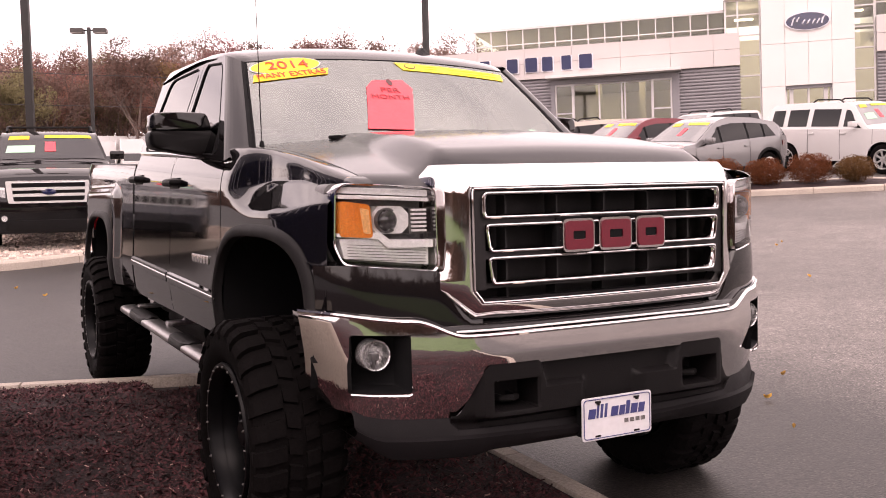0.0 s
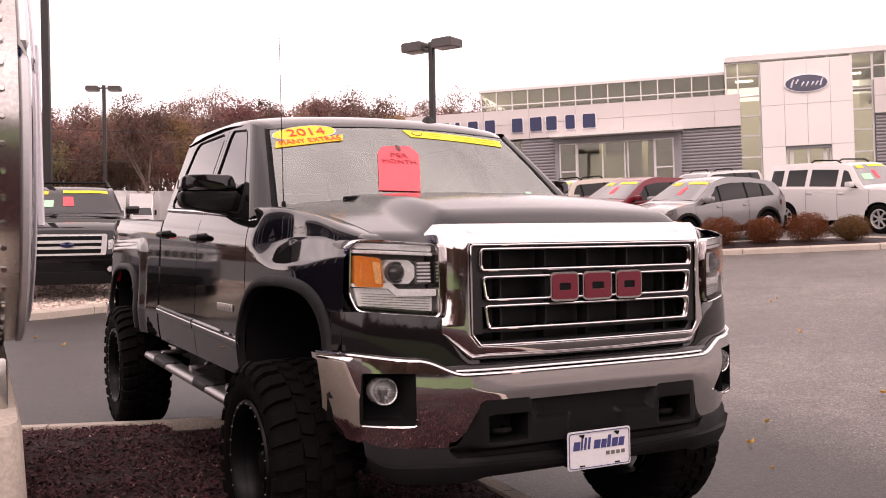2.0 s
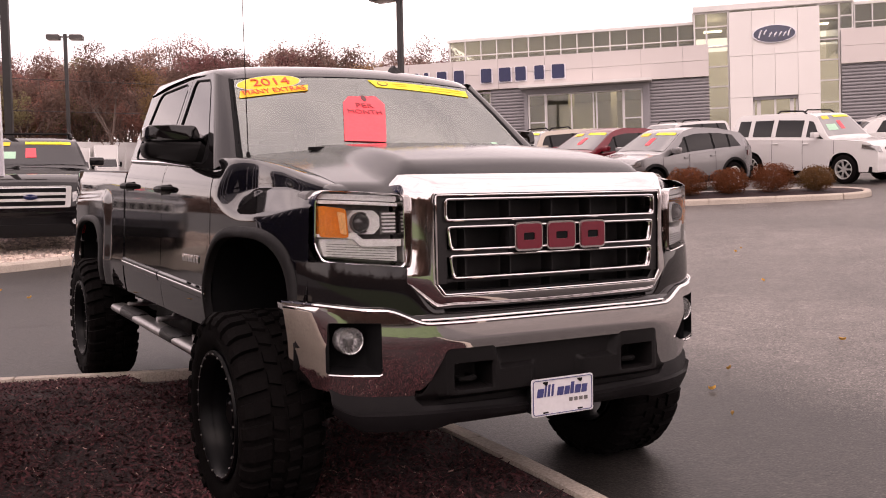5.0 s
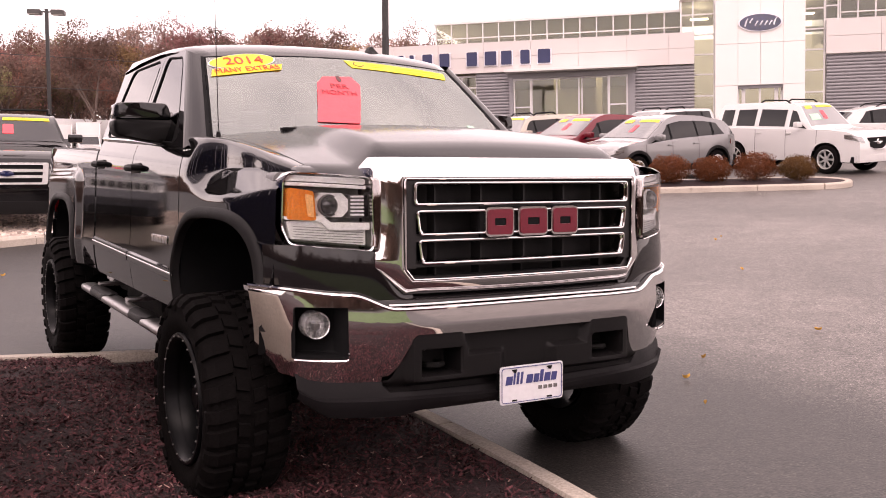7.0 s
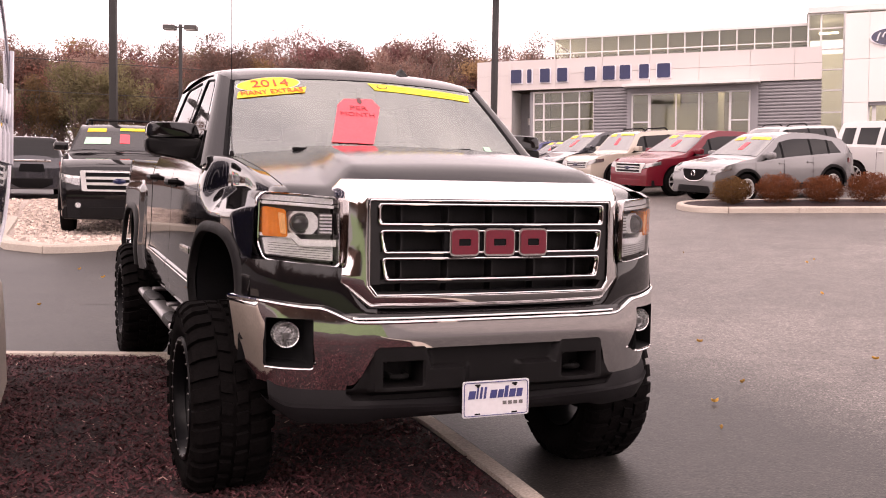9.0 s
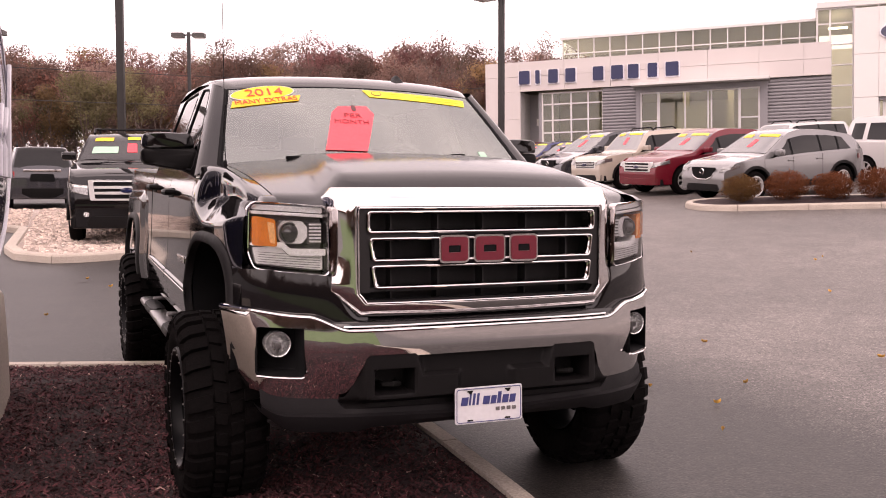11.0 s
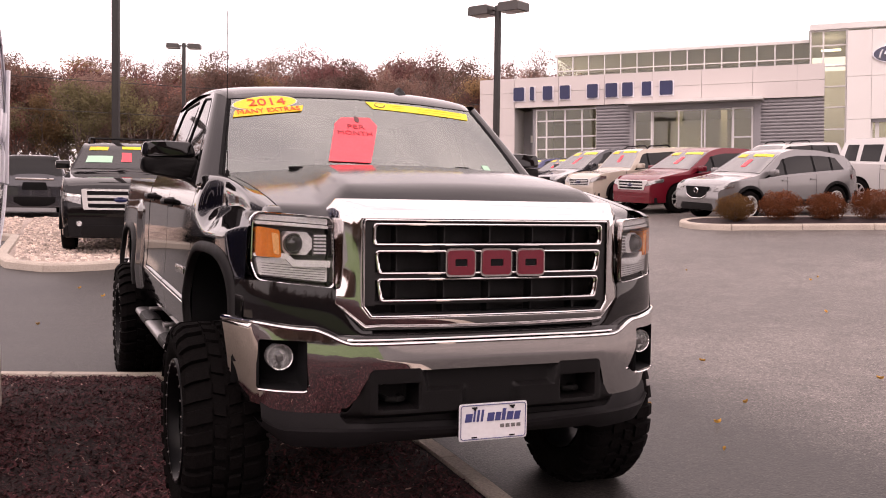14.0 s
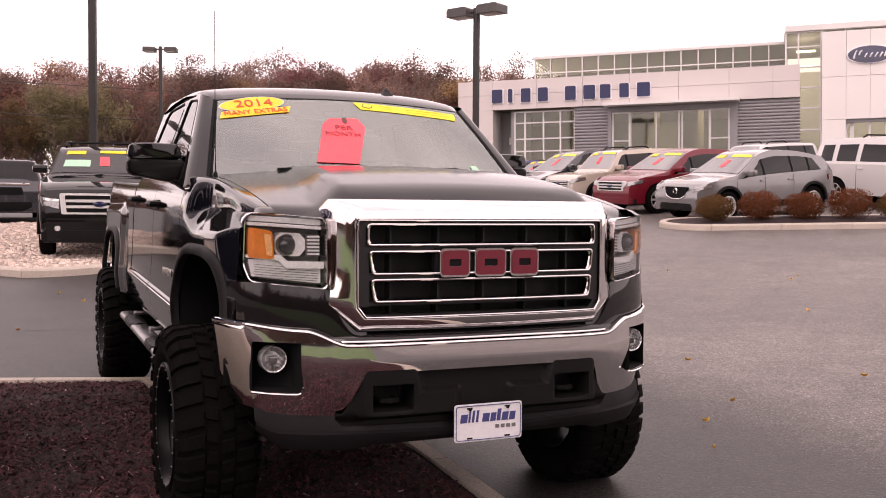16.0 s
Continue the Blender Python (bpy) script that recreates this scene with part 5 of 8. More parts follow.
def wheel(s, y, hz, steer=0.0):
    e = new("wheel")
    e.parent = truck
    e.matrix_local = T0 @ Matrix.Translation((s * (0.955 if y > 3 else 0.975 if s < 0 else 0.985), y, hz)) @ Matrix.Rotation(radians(steer), 4, "Z")
    m = Matrix.Rotation(radians(90 * s), 4, "Y")
    b = bmesh.new()
    R, W = 0.432, 0.165
    prof = [(0.268, W - 0.035), (0.285, W - 0.012), (0.30, W - 0.006), (0.325, W + 0.004), (0.36, W + 0.010), (0.395, W + 0.004), (0.418, W - 0.018), (R - 0.004, W - 0.045), (R, W - 0.09), (R + 0.002, 0.0)]
    prof = prof + [(r, -h) for r, h in prof[-2::-1]]
    turned(b, prof, m, 72)
    rest_flat(b)
    tyre = part("tyre", b, M["rubber"], e, "chunky black mud-terrain tyre")
    b = bmesh.new()
    N = 30
    for k in range(N):
        a0 = 2 * math.pi * k / N
        for side in (-1, 1):
            off = math.pi / N if side > 0 else 0
            # shoulder lug that folds over the sidewall
            pts = []
            skew = 0.06 * side
            w = 0.075 if k % 2 else 0.062
            sec = [(0.375, W + 0.012), (0.405, W + 0.016), (R - 0.004, W + 0.002), (R + 0.016, W - 0.028), (R + 0.019, 0.068)]
            inner_sec = [(0.372, W + 0.002), (0.400, W - 0.004), (R - 0.02, W - 0.03), (R - 0.004, W - 0.05), (R, 0.068)]
            if k % 2:
                sec, inner_sec = sec[1:], inner_sec[1:]
            g = []
            for da in (-w, -w * 0.9, w * 0.9, w):
                src = inner_sec if abs(da) == w else sec
                g.append([m @ Vector((r * math.cos(a0 + off + da + skew * (1 - h / W)), r * math.sin(a0 + off + da + skew * (1 - h / W)), side * h)) for r, h in src])
            vs = grid(b, g)
            for ring_i in (0, -1):
                row = [q[ring_i] for q in vs]
                b.faces.new(row)
            # centre lug
            g = []
            a1 = a0 + off + math.pi / N * 0.6
            for da, rr in ((-0.07, R), (-0.062, R + 0.017), (0.05, R + 0.017), (0.058, R)):
                g.append([m @ Vector((rr * math.cos(a1 + da + 0.5 * h * side * side), rr * math.sin(a1 + da + 0.9 * h), side * h)) for h in (0.008, 0.034, 0.058)])
            vs = grid(b, g)
            for ring_i in (0, -1):
                b.faces.new([q[ring_i] for q in vs])
    rest_flat(b)
    part("tread", b, M["rubber"], tyre, "deep tread blocks", smooth=False)
    b = bmesh.new()
    turned(b, [(0.262, -W + 0.02), (0.250, -0.05), (0.246, 0.03), (0.262, W - 0.045), (0.278, W - 0.020), (0.284, W - 0.006), (0.280, W + 0.004), (0.268, W + 0.004), (0.258, W - 0.010), (0.247, W - 0.05)], m, 64)
    rim = part("rim", b, M["rim_black"], e, "black deep-dish rim with small bolts round its lip")
    for k in range(24):
        a = 2 * math.pi * k / 24
        b = bmesh.new()
        rod(b, m @ Vector((0.268 * math.cos(a), 0.268 * math.sin(a), W + 0.003)), m @ Vector((0.268 * math.cos(a), 0.268 * math.sin(a), W + 0.010)), 0.0048, 0.0036, 6)
        part("rim_bolt", b, M["bolt"], rim)
    b = bmesh.new()
    for k in range(8):
        a = 2 * math.pi * k / 8
        g = []
        for r, h, w in ((0.07, 0.045, 0.030), (0.14, 0.055, 0.026), (0.21, 0.045, 0.030), (0.25, 0.02, 0.040)):
            c, si = math.cos(a), math.sin(a)
            g.append([m @ Vector((r * c - t * si, r * si + t * c, hh)) for t, hh in ((-w, h - 0.04), (-w, h), (-w * 0.6, h + 0.012), (w * 0.6, h + 0.012), (w, h), (w, h - 0.04))])
        grid(b, g)
    turned(b, [(0.095, 0.03), (0.09, 0.055), (0.06, 0.065), (0.055, 0.10), (0.045, 0.108), (0.0005, 0.108)], m, 24)
    part("spokes", b, M["rim_black"], rim, "black spokes")
    b = bmesh.new()
    turned(b, [(0.0005, 0.0), (0.17, 0.0), (0.175, -0.03), (0.0005, -0.03)], m, 24)
    part("brake_disc", b, M["under"], e, "dark brake disc")


for s in (-1, 1):
    wheel(s, AXLE_F, HUB_F if s < 0 else HUB_F - 0.015)
    wheel(s, AXLE_R, HUB_R)


# step bars
def step_bar(s):
    def bar_z(y):
        return 0.538 + 0.0215 * y
    b = bmesh.new()
    rows = []
    for y in [1.50, 1.508, 1.53] + span(1.6, 3.6, 16) + [3.66, 3.685, 3.692]:
        k = 0.35 if y in (1.50, 3.692) else 0.8 if y in (1.508, 3.685) else 1.0
        rows.append([(s * (1.018 + 0.055 * k * math.copysign(abs(math.cos(a)) ** 0.6, math.cos(a))), y, bar_z(y) - 0.004 + 0.026 * k * math.copysign(abs(math.sin(a)) ** 0.8, math.sin(a))) for a in (2 * math.pi * i / 18 for i in range(18))])
    vs = grid(b, rows, True)
    b.faces.new(vs[0]), b.faces.new(vs[-1])
    bar = tpart("step_bar", b, M["step_steel"], "polished oval step bar with black treads")
    for y0, y1 in ((1.97, 2.34), (2.93, 3.42)):
        b = bmesh.new()
        rows = []
        for q in span(-1, 1, 14):
            y = (y0 + y1) / 2 + q * (y1 - y0) / 2
            k = 1 - abs(q) ** 6 * 0.5
            rows.append([(s * (1.018 + a * 0.060 * k), y, bar_z(y) + h) for a, h in ((-1, -0.01), (-0.85, 0.022), (-0.3, 0.032), (0.3, 0.032), (0.85, 0.024), (1.0, 0.004), (0.97, -0.012))])
        vs = grid(b, rows)
        b.faces.new(vs[0]), b.faces.new(vs[-1])
        tpart("step_tread", b, M["plastic"], "black step tread", bar)
    for y in (1.85, 2.65, 3.45):
        b = bmesh.new()
        box(b, s * 0.62, s * 1.0, y - 0.03, y + 0.03, bar_z(y) + 0.02, bar_z(y) + 0.045, 0.006)
        rod(b, (s * 0.90, y, bar_z(y) + 0.03), (s * 0.80, y, 0.76), 0.022)
        tpart("step_bracket", b, M["step_steel"], "dull steel bracket", bar)


both(step_bar)

# underside
b = bmesh.new()
for s in (-1, 1):
    box(b, s * 0.42, s * 0.52, 0.30, 5.6, 0.60, 0.76, 0.01)
    box(b, s * 0.60, s * 0.945, 1.53, 3.44, 0.735, 0.80, 0.02)
box(b, -0.56, 0.56, 0.28, 5.6, 0.80, 0.90)
box(b, -0.94, 0.94, 3.50, 4.02, 0.80, 1.0)
box(b, -0.95, 0.95, 5.25, 5.6, 0.80, 1.0)
tpart("frame", b, M["under"], "dark undercarriage frame")
b = bmesh.new()
box(b, -0.40, 0.40, 0.75, 1.30, 0.40, 0.52, 0.03)
for s in (-1, 1):
    rod(b, (s * 0.35, 0.83, 0.42), (s * 0.80, 0.93, 0.33), 0.035)
    rod(b, (s * 0.35, 1.13, 0.42), (s * 0.80, 1.00, 0.33), 0.035)
    rod(b, (s * 0.45, 0.98, 0.80), (s * 0.72, 0.98, 0.40), 0.045)
    rod(b, (s * 0.55, 0.81, 0.43), (s * 0.80, 0.83, 0.40), 0.018)
    rod(b, (s * 0.15, 0.98, 0.42), (s * 0.80, 0.98, HUB_F), 0.03)
tpart("front_suspension", b, M["under"], "black front suspension arms")
# exhaust, gearbox and drive shaft between the frame rails and the steps
b = bmesh.new()
for y0, y1, r0, r1 in ((2.45, 2.52, 0.05, 0.13), (2.52, 3.40, 0.13, 0.13), (3.40, 3.47, 0.13, 0.05), (1.45, 2.45, 0.04, 0.04), (3.47, 4.05, 0.04, 0.04)):
    rod(b, (-0.70, y0, 0.575), (-0.70, y1, 0.575), r0, r1, 16)
tpart("exhaust", b, M["under"], "dark exhaust silencer and pipe", sharp=40)
b = bmesh.new()
box(b, -0.22, 0.22, 1.45, 2.30, 0.44, 0.80, 0.06)
rod(b, (0, 2.30, 0.55), (0, AXLE_R - 0.15, HUB_R + 0.02), 0.05, n=12)
for y in (1.75, 2.60, 3.45):
    box(b, -0.46, 0.46, y - 0.05, y + 0.05, 0.52, 0.62, 0.015)
tpart("gearbox", b, M["under"], "dark gearbox, drive shaft and cross members")
b = bmesh.new()
box(b, 0.55, 0.90, 2.25, 3.45, 0.48, 0.76, 0.06)
tpart("fuel_tank", b, M["under"], "dark fuel tank")
b = bmesh.new()
rod(b, (-0.85, AXLE_R, HUB_R), (0.85, AXLE_R, HUB_R), 0.06)
rod(b, (-0.0, AXLE_R - 0.15, HUB_R), (0.0, AXLE_R + 0.15, HUB_R), 0.16)
for s in (-1, 1):
    box(b, s * 0.52, s * 0.58, 3.9, 5.4, 0.52, 0.58, 0.01)
    rod(b, (s * 0.5, 4.4, 0.45), (s * 0.45, 4.25, 0.9), 0.03)
tpart("rear_axle", b, M["under"], "black rear axle")
b = bmesh.new()
for s in (-1, 1):
    box(b, s * 0.70, s * 1.0, 5.68, 5.80, 0.72, 0.88, 0.02)
box(b, -0.72, 0.72, 5.68, 5.80, 0.72, 0.86, 0.02)
tpart("rear_bumper", b, M["chrome"], "chrome rear bumper")
b = bmesh.new()
box(b, -0.93, 0.93, 5.62, 5.69, 0.92, 1.56, 0.015)
tpart("tailgate", b, M["paint_black"])
b = bmesh.new()
box(b, -0.90, 0.90, 3.49, 5.64, 1.0, 1.03)
tpart("bed_floor", b, M["under"])
for s in (-1, 1):
    b = bmesh.new()
    rows = [[(s * (half_width(y, 1.53) + x), y, 1.530 + 0.036 * (y - 4.0) + dz) for x, dz in ((-0.09, -0.02), (-0.085, 0.008), (-0.030, 0.010), (-0.016, 0.002))] for y in span(3.48, 5.67, 8)]
    grid(b, rows)
    tpart("bed_rail", b, M["plastic"], "black bed rail cap")
    b = bmesh.new()
    box(b, s * 0.88, s * 0.925, 5.62, 5.70, 1.05, 1.42, 0.01)
    tpart("tail_lamp", b, M["tail_red"], "red tail lamp")

# antenna, roof aerial fin, wipers
b = bmesh.new()
rod(b, (-0.845, 1.33, 1.50), (-0.845, 1.33, 1.545), 0.014, 0.009)
rod(b, (-0.845, 1.33, 1.54), (-0.845, 1.35, 2.33), 0.0024, 0.0016, 6)
tpart("antenna", b, M["plastic"], "thin whip antenna on the fender")
b = bmesh.new()
fin = [(2.30, 2.035), (2.48, 2.035), (2.47, 2.075), (2.44, 2.105), (2.40, 2.10), (2.35, 2.065)]
rows = []
for k, xx in ((1.15, -0.035), (0.9, -0.018), (0.75, 0.0), (0.9, 0.018), (1.15, 0.035)):
    rows.append([(0.36 + xx, 2.16 + (y - 2.40) * k, 2.045 + (z - 2.035) * (1.0 if abs(xx) < 0.01 else 0.8 if abs(xx) < 0.03 else 0.05)) for y, z in fin])
grid(b, rows, True)
tpart("aerial_fin", b, M["plastic"], "small black roof aerial fin")
for u0, u1, v0, v1 in ((-0.72, -0.05, 0.035, 0.075), (0.08, 0.78, 0.03, 0.09)):
    b = bmesh.new()
    tube(b, [screen(u0 + (u1 - u0) * q, v0 + (v1 - v0) * q + 0.03 * math.sin(q * math.pi), 0.012) for q in span(0, 1, 10)], 0.005, 6)
    tube(b, [screen(u0 + (u1 - u0) * q, v0 - 0.03 + (v1 - v0 + 0.03) * q * 1.1, 0.016) for q in span(0, 0.5, 6)], 0.006, 6)
    tpart("wiper", b, M["plastic"], "black wiper")

# cabin seen through the glass
b = bmesh.new()
rows = []
for x in span(-0.78, 0.78, 14):
    rows.append([(x, 1.50, 1.48), (x, 1.70, 1.535 + 0.025 * math.exp(-((x + 0.38) / 0.2) ** 2)), (x, 1.95, 1.53), (x, 2.02, 1.42), (x, 1.98, 1.15)])
grid(b, rows)
tpart("dashboard", b, M["interior"], "dark dashboard")
for x in (-0.40, 0.40):
    b = bmesh.new()
    box(b, x - 0.25, x + 0.25, 2.60, 2.76, 1.05, 1.66, 0.05)
    box(b, x - 0.13, x + 0.13, 2.66, 2.76, 1.68, 1.86, 0.04)
    box(b, x - 0.25, x + 0.25, 2.2, 2.7, 0.98, 1.10, 0.04)
    tpart("seat", b, M["interior"], "dark seat with headrest")
b = bmesh.new()
box(b, -0.72, 0.72, 3.18, 3.36, 1.05, 1.62, 0.05)
for x in (-0.42, 0.0, 0.42):
    box(b, x - 0.12, x + 0.12, 3.24, 3.34, 1.63, 1.78, 0.03)
tpart("rear_seat", b, M["interior"], "dark rear bench")
b = bmesh.new()
pts = [(0.38 + 0.19 * math.cos(a), 2.06 + 0.06 * math.sin(a), 1.50 + 0.17 * math.sin(a)) for a in span(0, 2 * math.pi, 24)[:-1]]
tube(b, pts, 0.015, 6, close=True)
tpart("steering_wheel", b, M["interior"], "dark steering wheel")
b = bmesh.new()
box(b, -0.11, 0.11, 1.92, 1.95, 1.86, 1.925, 0.012)
rod(b, (0, 1.90, 1.95), (0, 1.93, 1.90), 0.012)
tpart("rear_view_mirror", b, M["interior"], "interior mirror")
b = bmesh.new()
box(b, -0.92, 0.92, 1.5, 3.44, 0.86, 0.90)
tpart("cab_floor", b, M["under"])
b = bmesh.new()
sheet(b, lambda u, v: (u * 0.745, 1.93 + 1.5 * v, 1.985 + 0.05 * (1 - u * u) * smooth01(0, 0.3, v) - 0.03 * abs(u) ** 4), span(-1, 1, 12), span(0, 1, 8))
tpart("headliner", b, M["interior"], "dark roof lining")


# stickers on the windscreen
def sticker(name, outline, mat, label, off=0.004, parent=None):
    b = bmesh.new()
    k = len(outline)
    cu, cv = sum(p[0] for p in outline) / k, sum(p[1] for p in outline) / k
    rows = [[screen(cu + (u - cu) * q, cv + (v - cv) * q, off) for u, v in outline] for q in (0.02, 0.5, 1.0)]
    rows.append([screen(u, v, off - 0.002) for u, v in outline])
    grid(b, rows, True)
    o = tpart(name, b, mat, label, parent)
    o.visible_shadow = True
    return o


def on_words(text, size, mat, u, v, parent, off=0.006, roll=0.0, wide=1.0):
    p = Vector(screen(u, v, off))
    du = (Vector(screen(u + 0.01, v, off)) - p).normalized()
    dv = (Vector(screen(u, v + 0.01, off)) - p)
    nrm = du.cross(dv).normalized()
    dv = nrm.cross(du)
    m = Matrix((du, dv, nrm)).transposed().to_4x4()
    m.translation = p
    o = words(text, size, mat, T0 @ m @ Matrix.Rotation(radians(roll), 4, "Z"), truck, wide=wide)
    return o


ov = [(-0.735 + 0.235 * math.cos(a), 0.826 + 0.080 * math.sin(a) + 0.022 * math.cos(a)) for a in span(0, 2 * math.pi, 28)[:-1]]
sticker("year_sticker_rim", [(-0.735 + (u + 0.735) * 1.04, 0.826 + (v - 0.826) * 1.08) for u, v in ov], M["plate_white"], "white rim of an oval sticker", 0.003)
sticker("year_sticker", ov, M["sticker_orange"], "yellow oval window sticker", 0.005)
on_words("2014", 0.094, M["red_ink"], -0.725, 0.824, truck, 0.008, 4.0, 1.15)
strip = [(-0.965, 0.648), (-0.470, 0.722), (-0.450, 0.790), (-0.955, 0.728)]
sticker("slogan_sticker", [tuple(Vector(strip[k]).lerp(Vector(strip[(k + 1) % 4]), q / 6)) for k in range(4) for q in range(6)], M["sticker_orange"], "orange strip window sticker", 0.005)
on_words("MANY EXTRAS", 0.058, M["red_ink"], -0.712, 0.722, truck, 0.008, 6.5, 0.92)
band = [(0.10, 0.785), (0.90, 0.748), (0.935, 0.835), (0.06, 0.868)]
sticker("top_sticker", [tuple(Vector(band[k]).lerp(Vector(band[(k + 1) % 4]), q / 8)) for k in range(4) for q in range(8)], M["sticker"], "long yellow strip sticker with faint print", 0.004)
for u0, u1, v in ((0.25, 0.38, 0.836), (0.48, 0.87, 0.822), (0.48, 0.87, 0.790), (0.27, 0.37, 0.812)):
    sticker("print_bar", [(u0, v - 0.006), ((u0 + u1) / 2, v - 0.006), (u1, v - 0.006), (u1, v + 0.006), ((u0 + u1) / 2, v + 0.006), (u0, v + 0.006)], M["sticker_orange"], "", 0.0065)
sticker("print_ring", [(0.165 + 0.045 * math.cos(a), 0.828 + 0.028 * math.sin(a)) for a in span(0, 6.283, 16)[:-1]], M["dark_ink"], "", 0.0062)
sticker("print_disc", [(0.165 + 0.036 * math.cos(a), 0.828 + 0.021 * math.sin(a)) for a in span(0, 6.283, 16)[:-1]], M["sticker"], "", 0.0072)
sticker("inspection_sticker", [(0.74, 0.12), (0.79, 0.12), (0.79, 0.20), (0.74, 0.20)], M["green_paper"], "small pale sticker", 0.004)
# red price tag with clipped corners against the windscreen
tg = [(-0.350, 0.187), (-0.072, 0.178), (0.071, 0.570), (0.034, 0.662), (-0.185, 0.653), (-0.245, 0.583)]
tag = sticker("price_tag", [tuple(Vector(tg[k]).lerp(Vector(tg[(k + 1) % 6]), q / 6)) for k in range(6) for q in range(6)], M["tag"], "bright red paper price tag on the windscreen", 0.006)
sticker("tag_notch", [(-0.072 + 0.020 * math.cos(a), 0.632 + 0.036 * math.sin(a)) for a in span(0, 6.283, 12)[:-1]], M["dark_ink"], "", 0.0085, tag)
for text, size, u, v, wd in (("PER", 0.052, -0.098, 0.545, 1.25), ("MONTH", 0.050, -0.118, 0.475, 1.1)):
    on_words(text, size, M["tag_ink"], u, v, truck, 0.009, -3.0, wd)


# ---- parked cars ----
def lerp_line(pts, x):
    for (x0, z0), (x1, z1) in zip(pts, pts[1:]):
        if x0 <= x <= x1:
            return z0 + (z1 - z0) * (x - x0) / max(1e-6, x1 - x0)
    return pts[0][1] if x < pts[0][0] else pts[-1][1]


SHAPES = {
    # (along the length from the tail, height) as shares: outline of the top
    "boxy": [(-0.5, 0.47), (-0.492, 0.60), (-0.465, 0.93), (-0.43, 0.985), (-0.15, 1.0), (0.06, 0.985), (0.11, 0.95), (0.215, 0.645), (0.24, 0.625), (0.44, 0.585), (0.485, 0.53), (0.5, 0.42)],
    "large": [(-0.5, 0.47), (-0.492, 0.62), (-0.468, 0.93), (-0.44, 0.985), (-0.15, 1.0), (0.07, 0.985), (0.115, 0.95), (0.215, 0.73), (0.245, 0.715), (0.43, 0.675), (0.480, 0.63), (0.497, 0.585), (0.5, 0.40)],
    "sloped": [(-0.5, 0.47), (-0.495, 0.61), (-0.445, 0.79), (-0.40, 0.885), (-0.22, 0.975), (-0.05, 1.0), (0.03, 0.97), (0.07, 0.93), (0.235, 0.665), (0.27, 0.64), (0.42, 0.585), (0.48, 0.51), (0.5, 0.40)],
    "van": [(-0.5, 0.42), (-0.495, 0.58), (-0.46, 0.90), (-0.42, 0.965), (-0.1, 1.0), (0.08, 0.975), (0.13, 0.93), (0.31, 0.62), (0.35, 0.59), (0.45, 0.52), (0.49, 0.44), (0.5, 0.36)],
    "low": [(-0.5, 0.50), (-0.49, 0.62), (-0.40, 0.70), (-0.34, 0.74), (-0.22, 0.96), (-0.1, 1.0), (0.03, 0.98), (0.08, 0.94), (0.22, 0.66), (0.25, 0.63), (0.43, 0.54), (0.49, 0.45), (0.5, 0.36)],
}


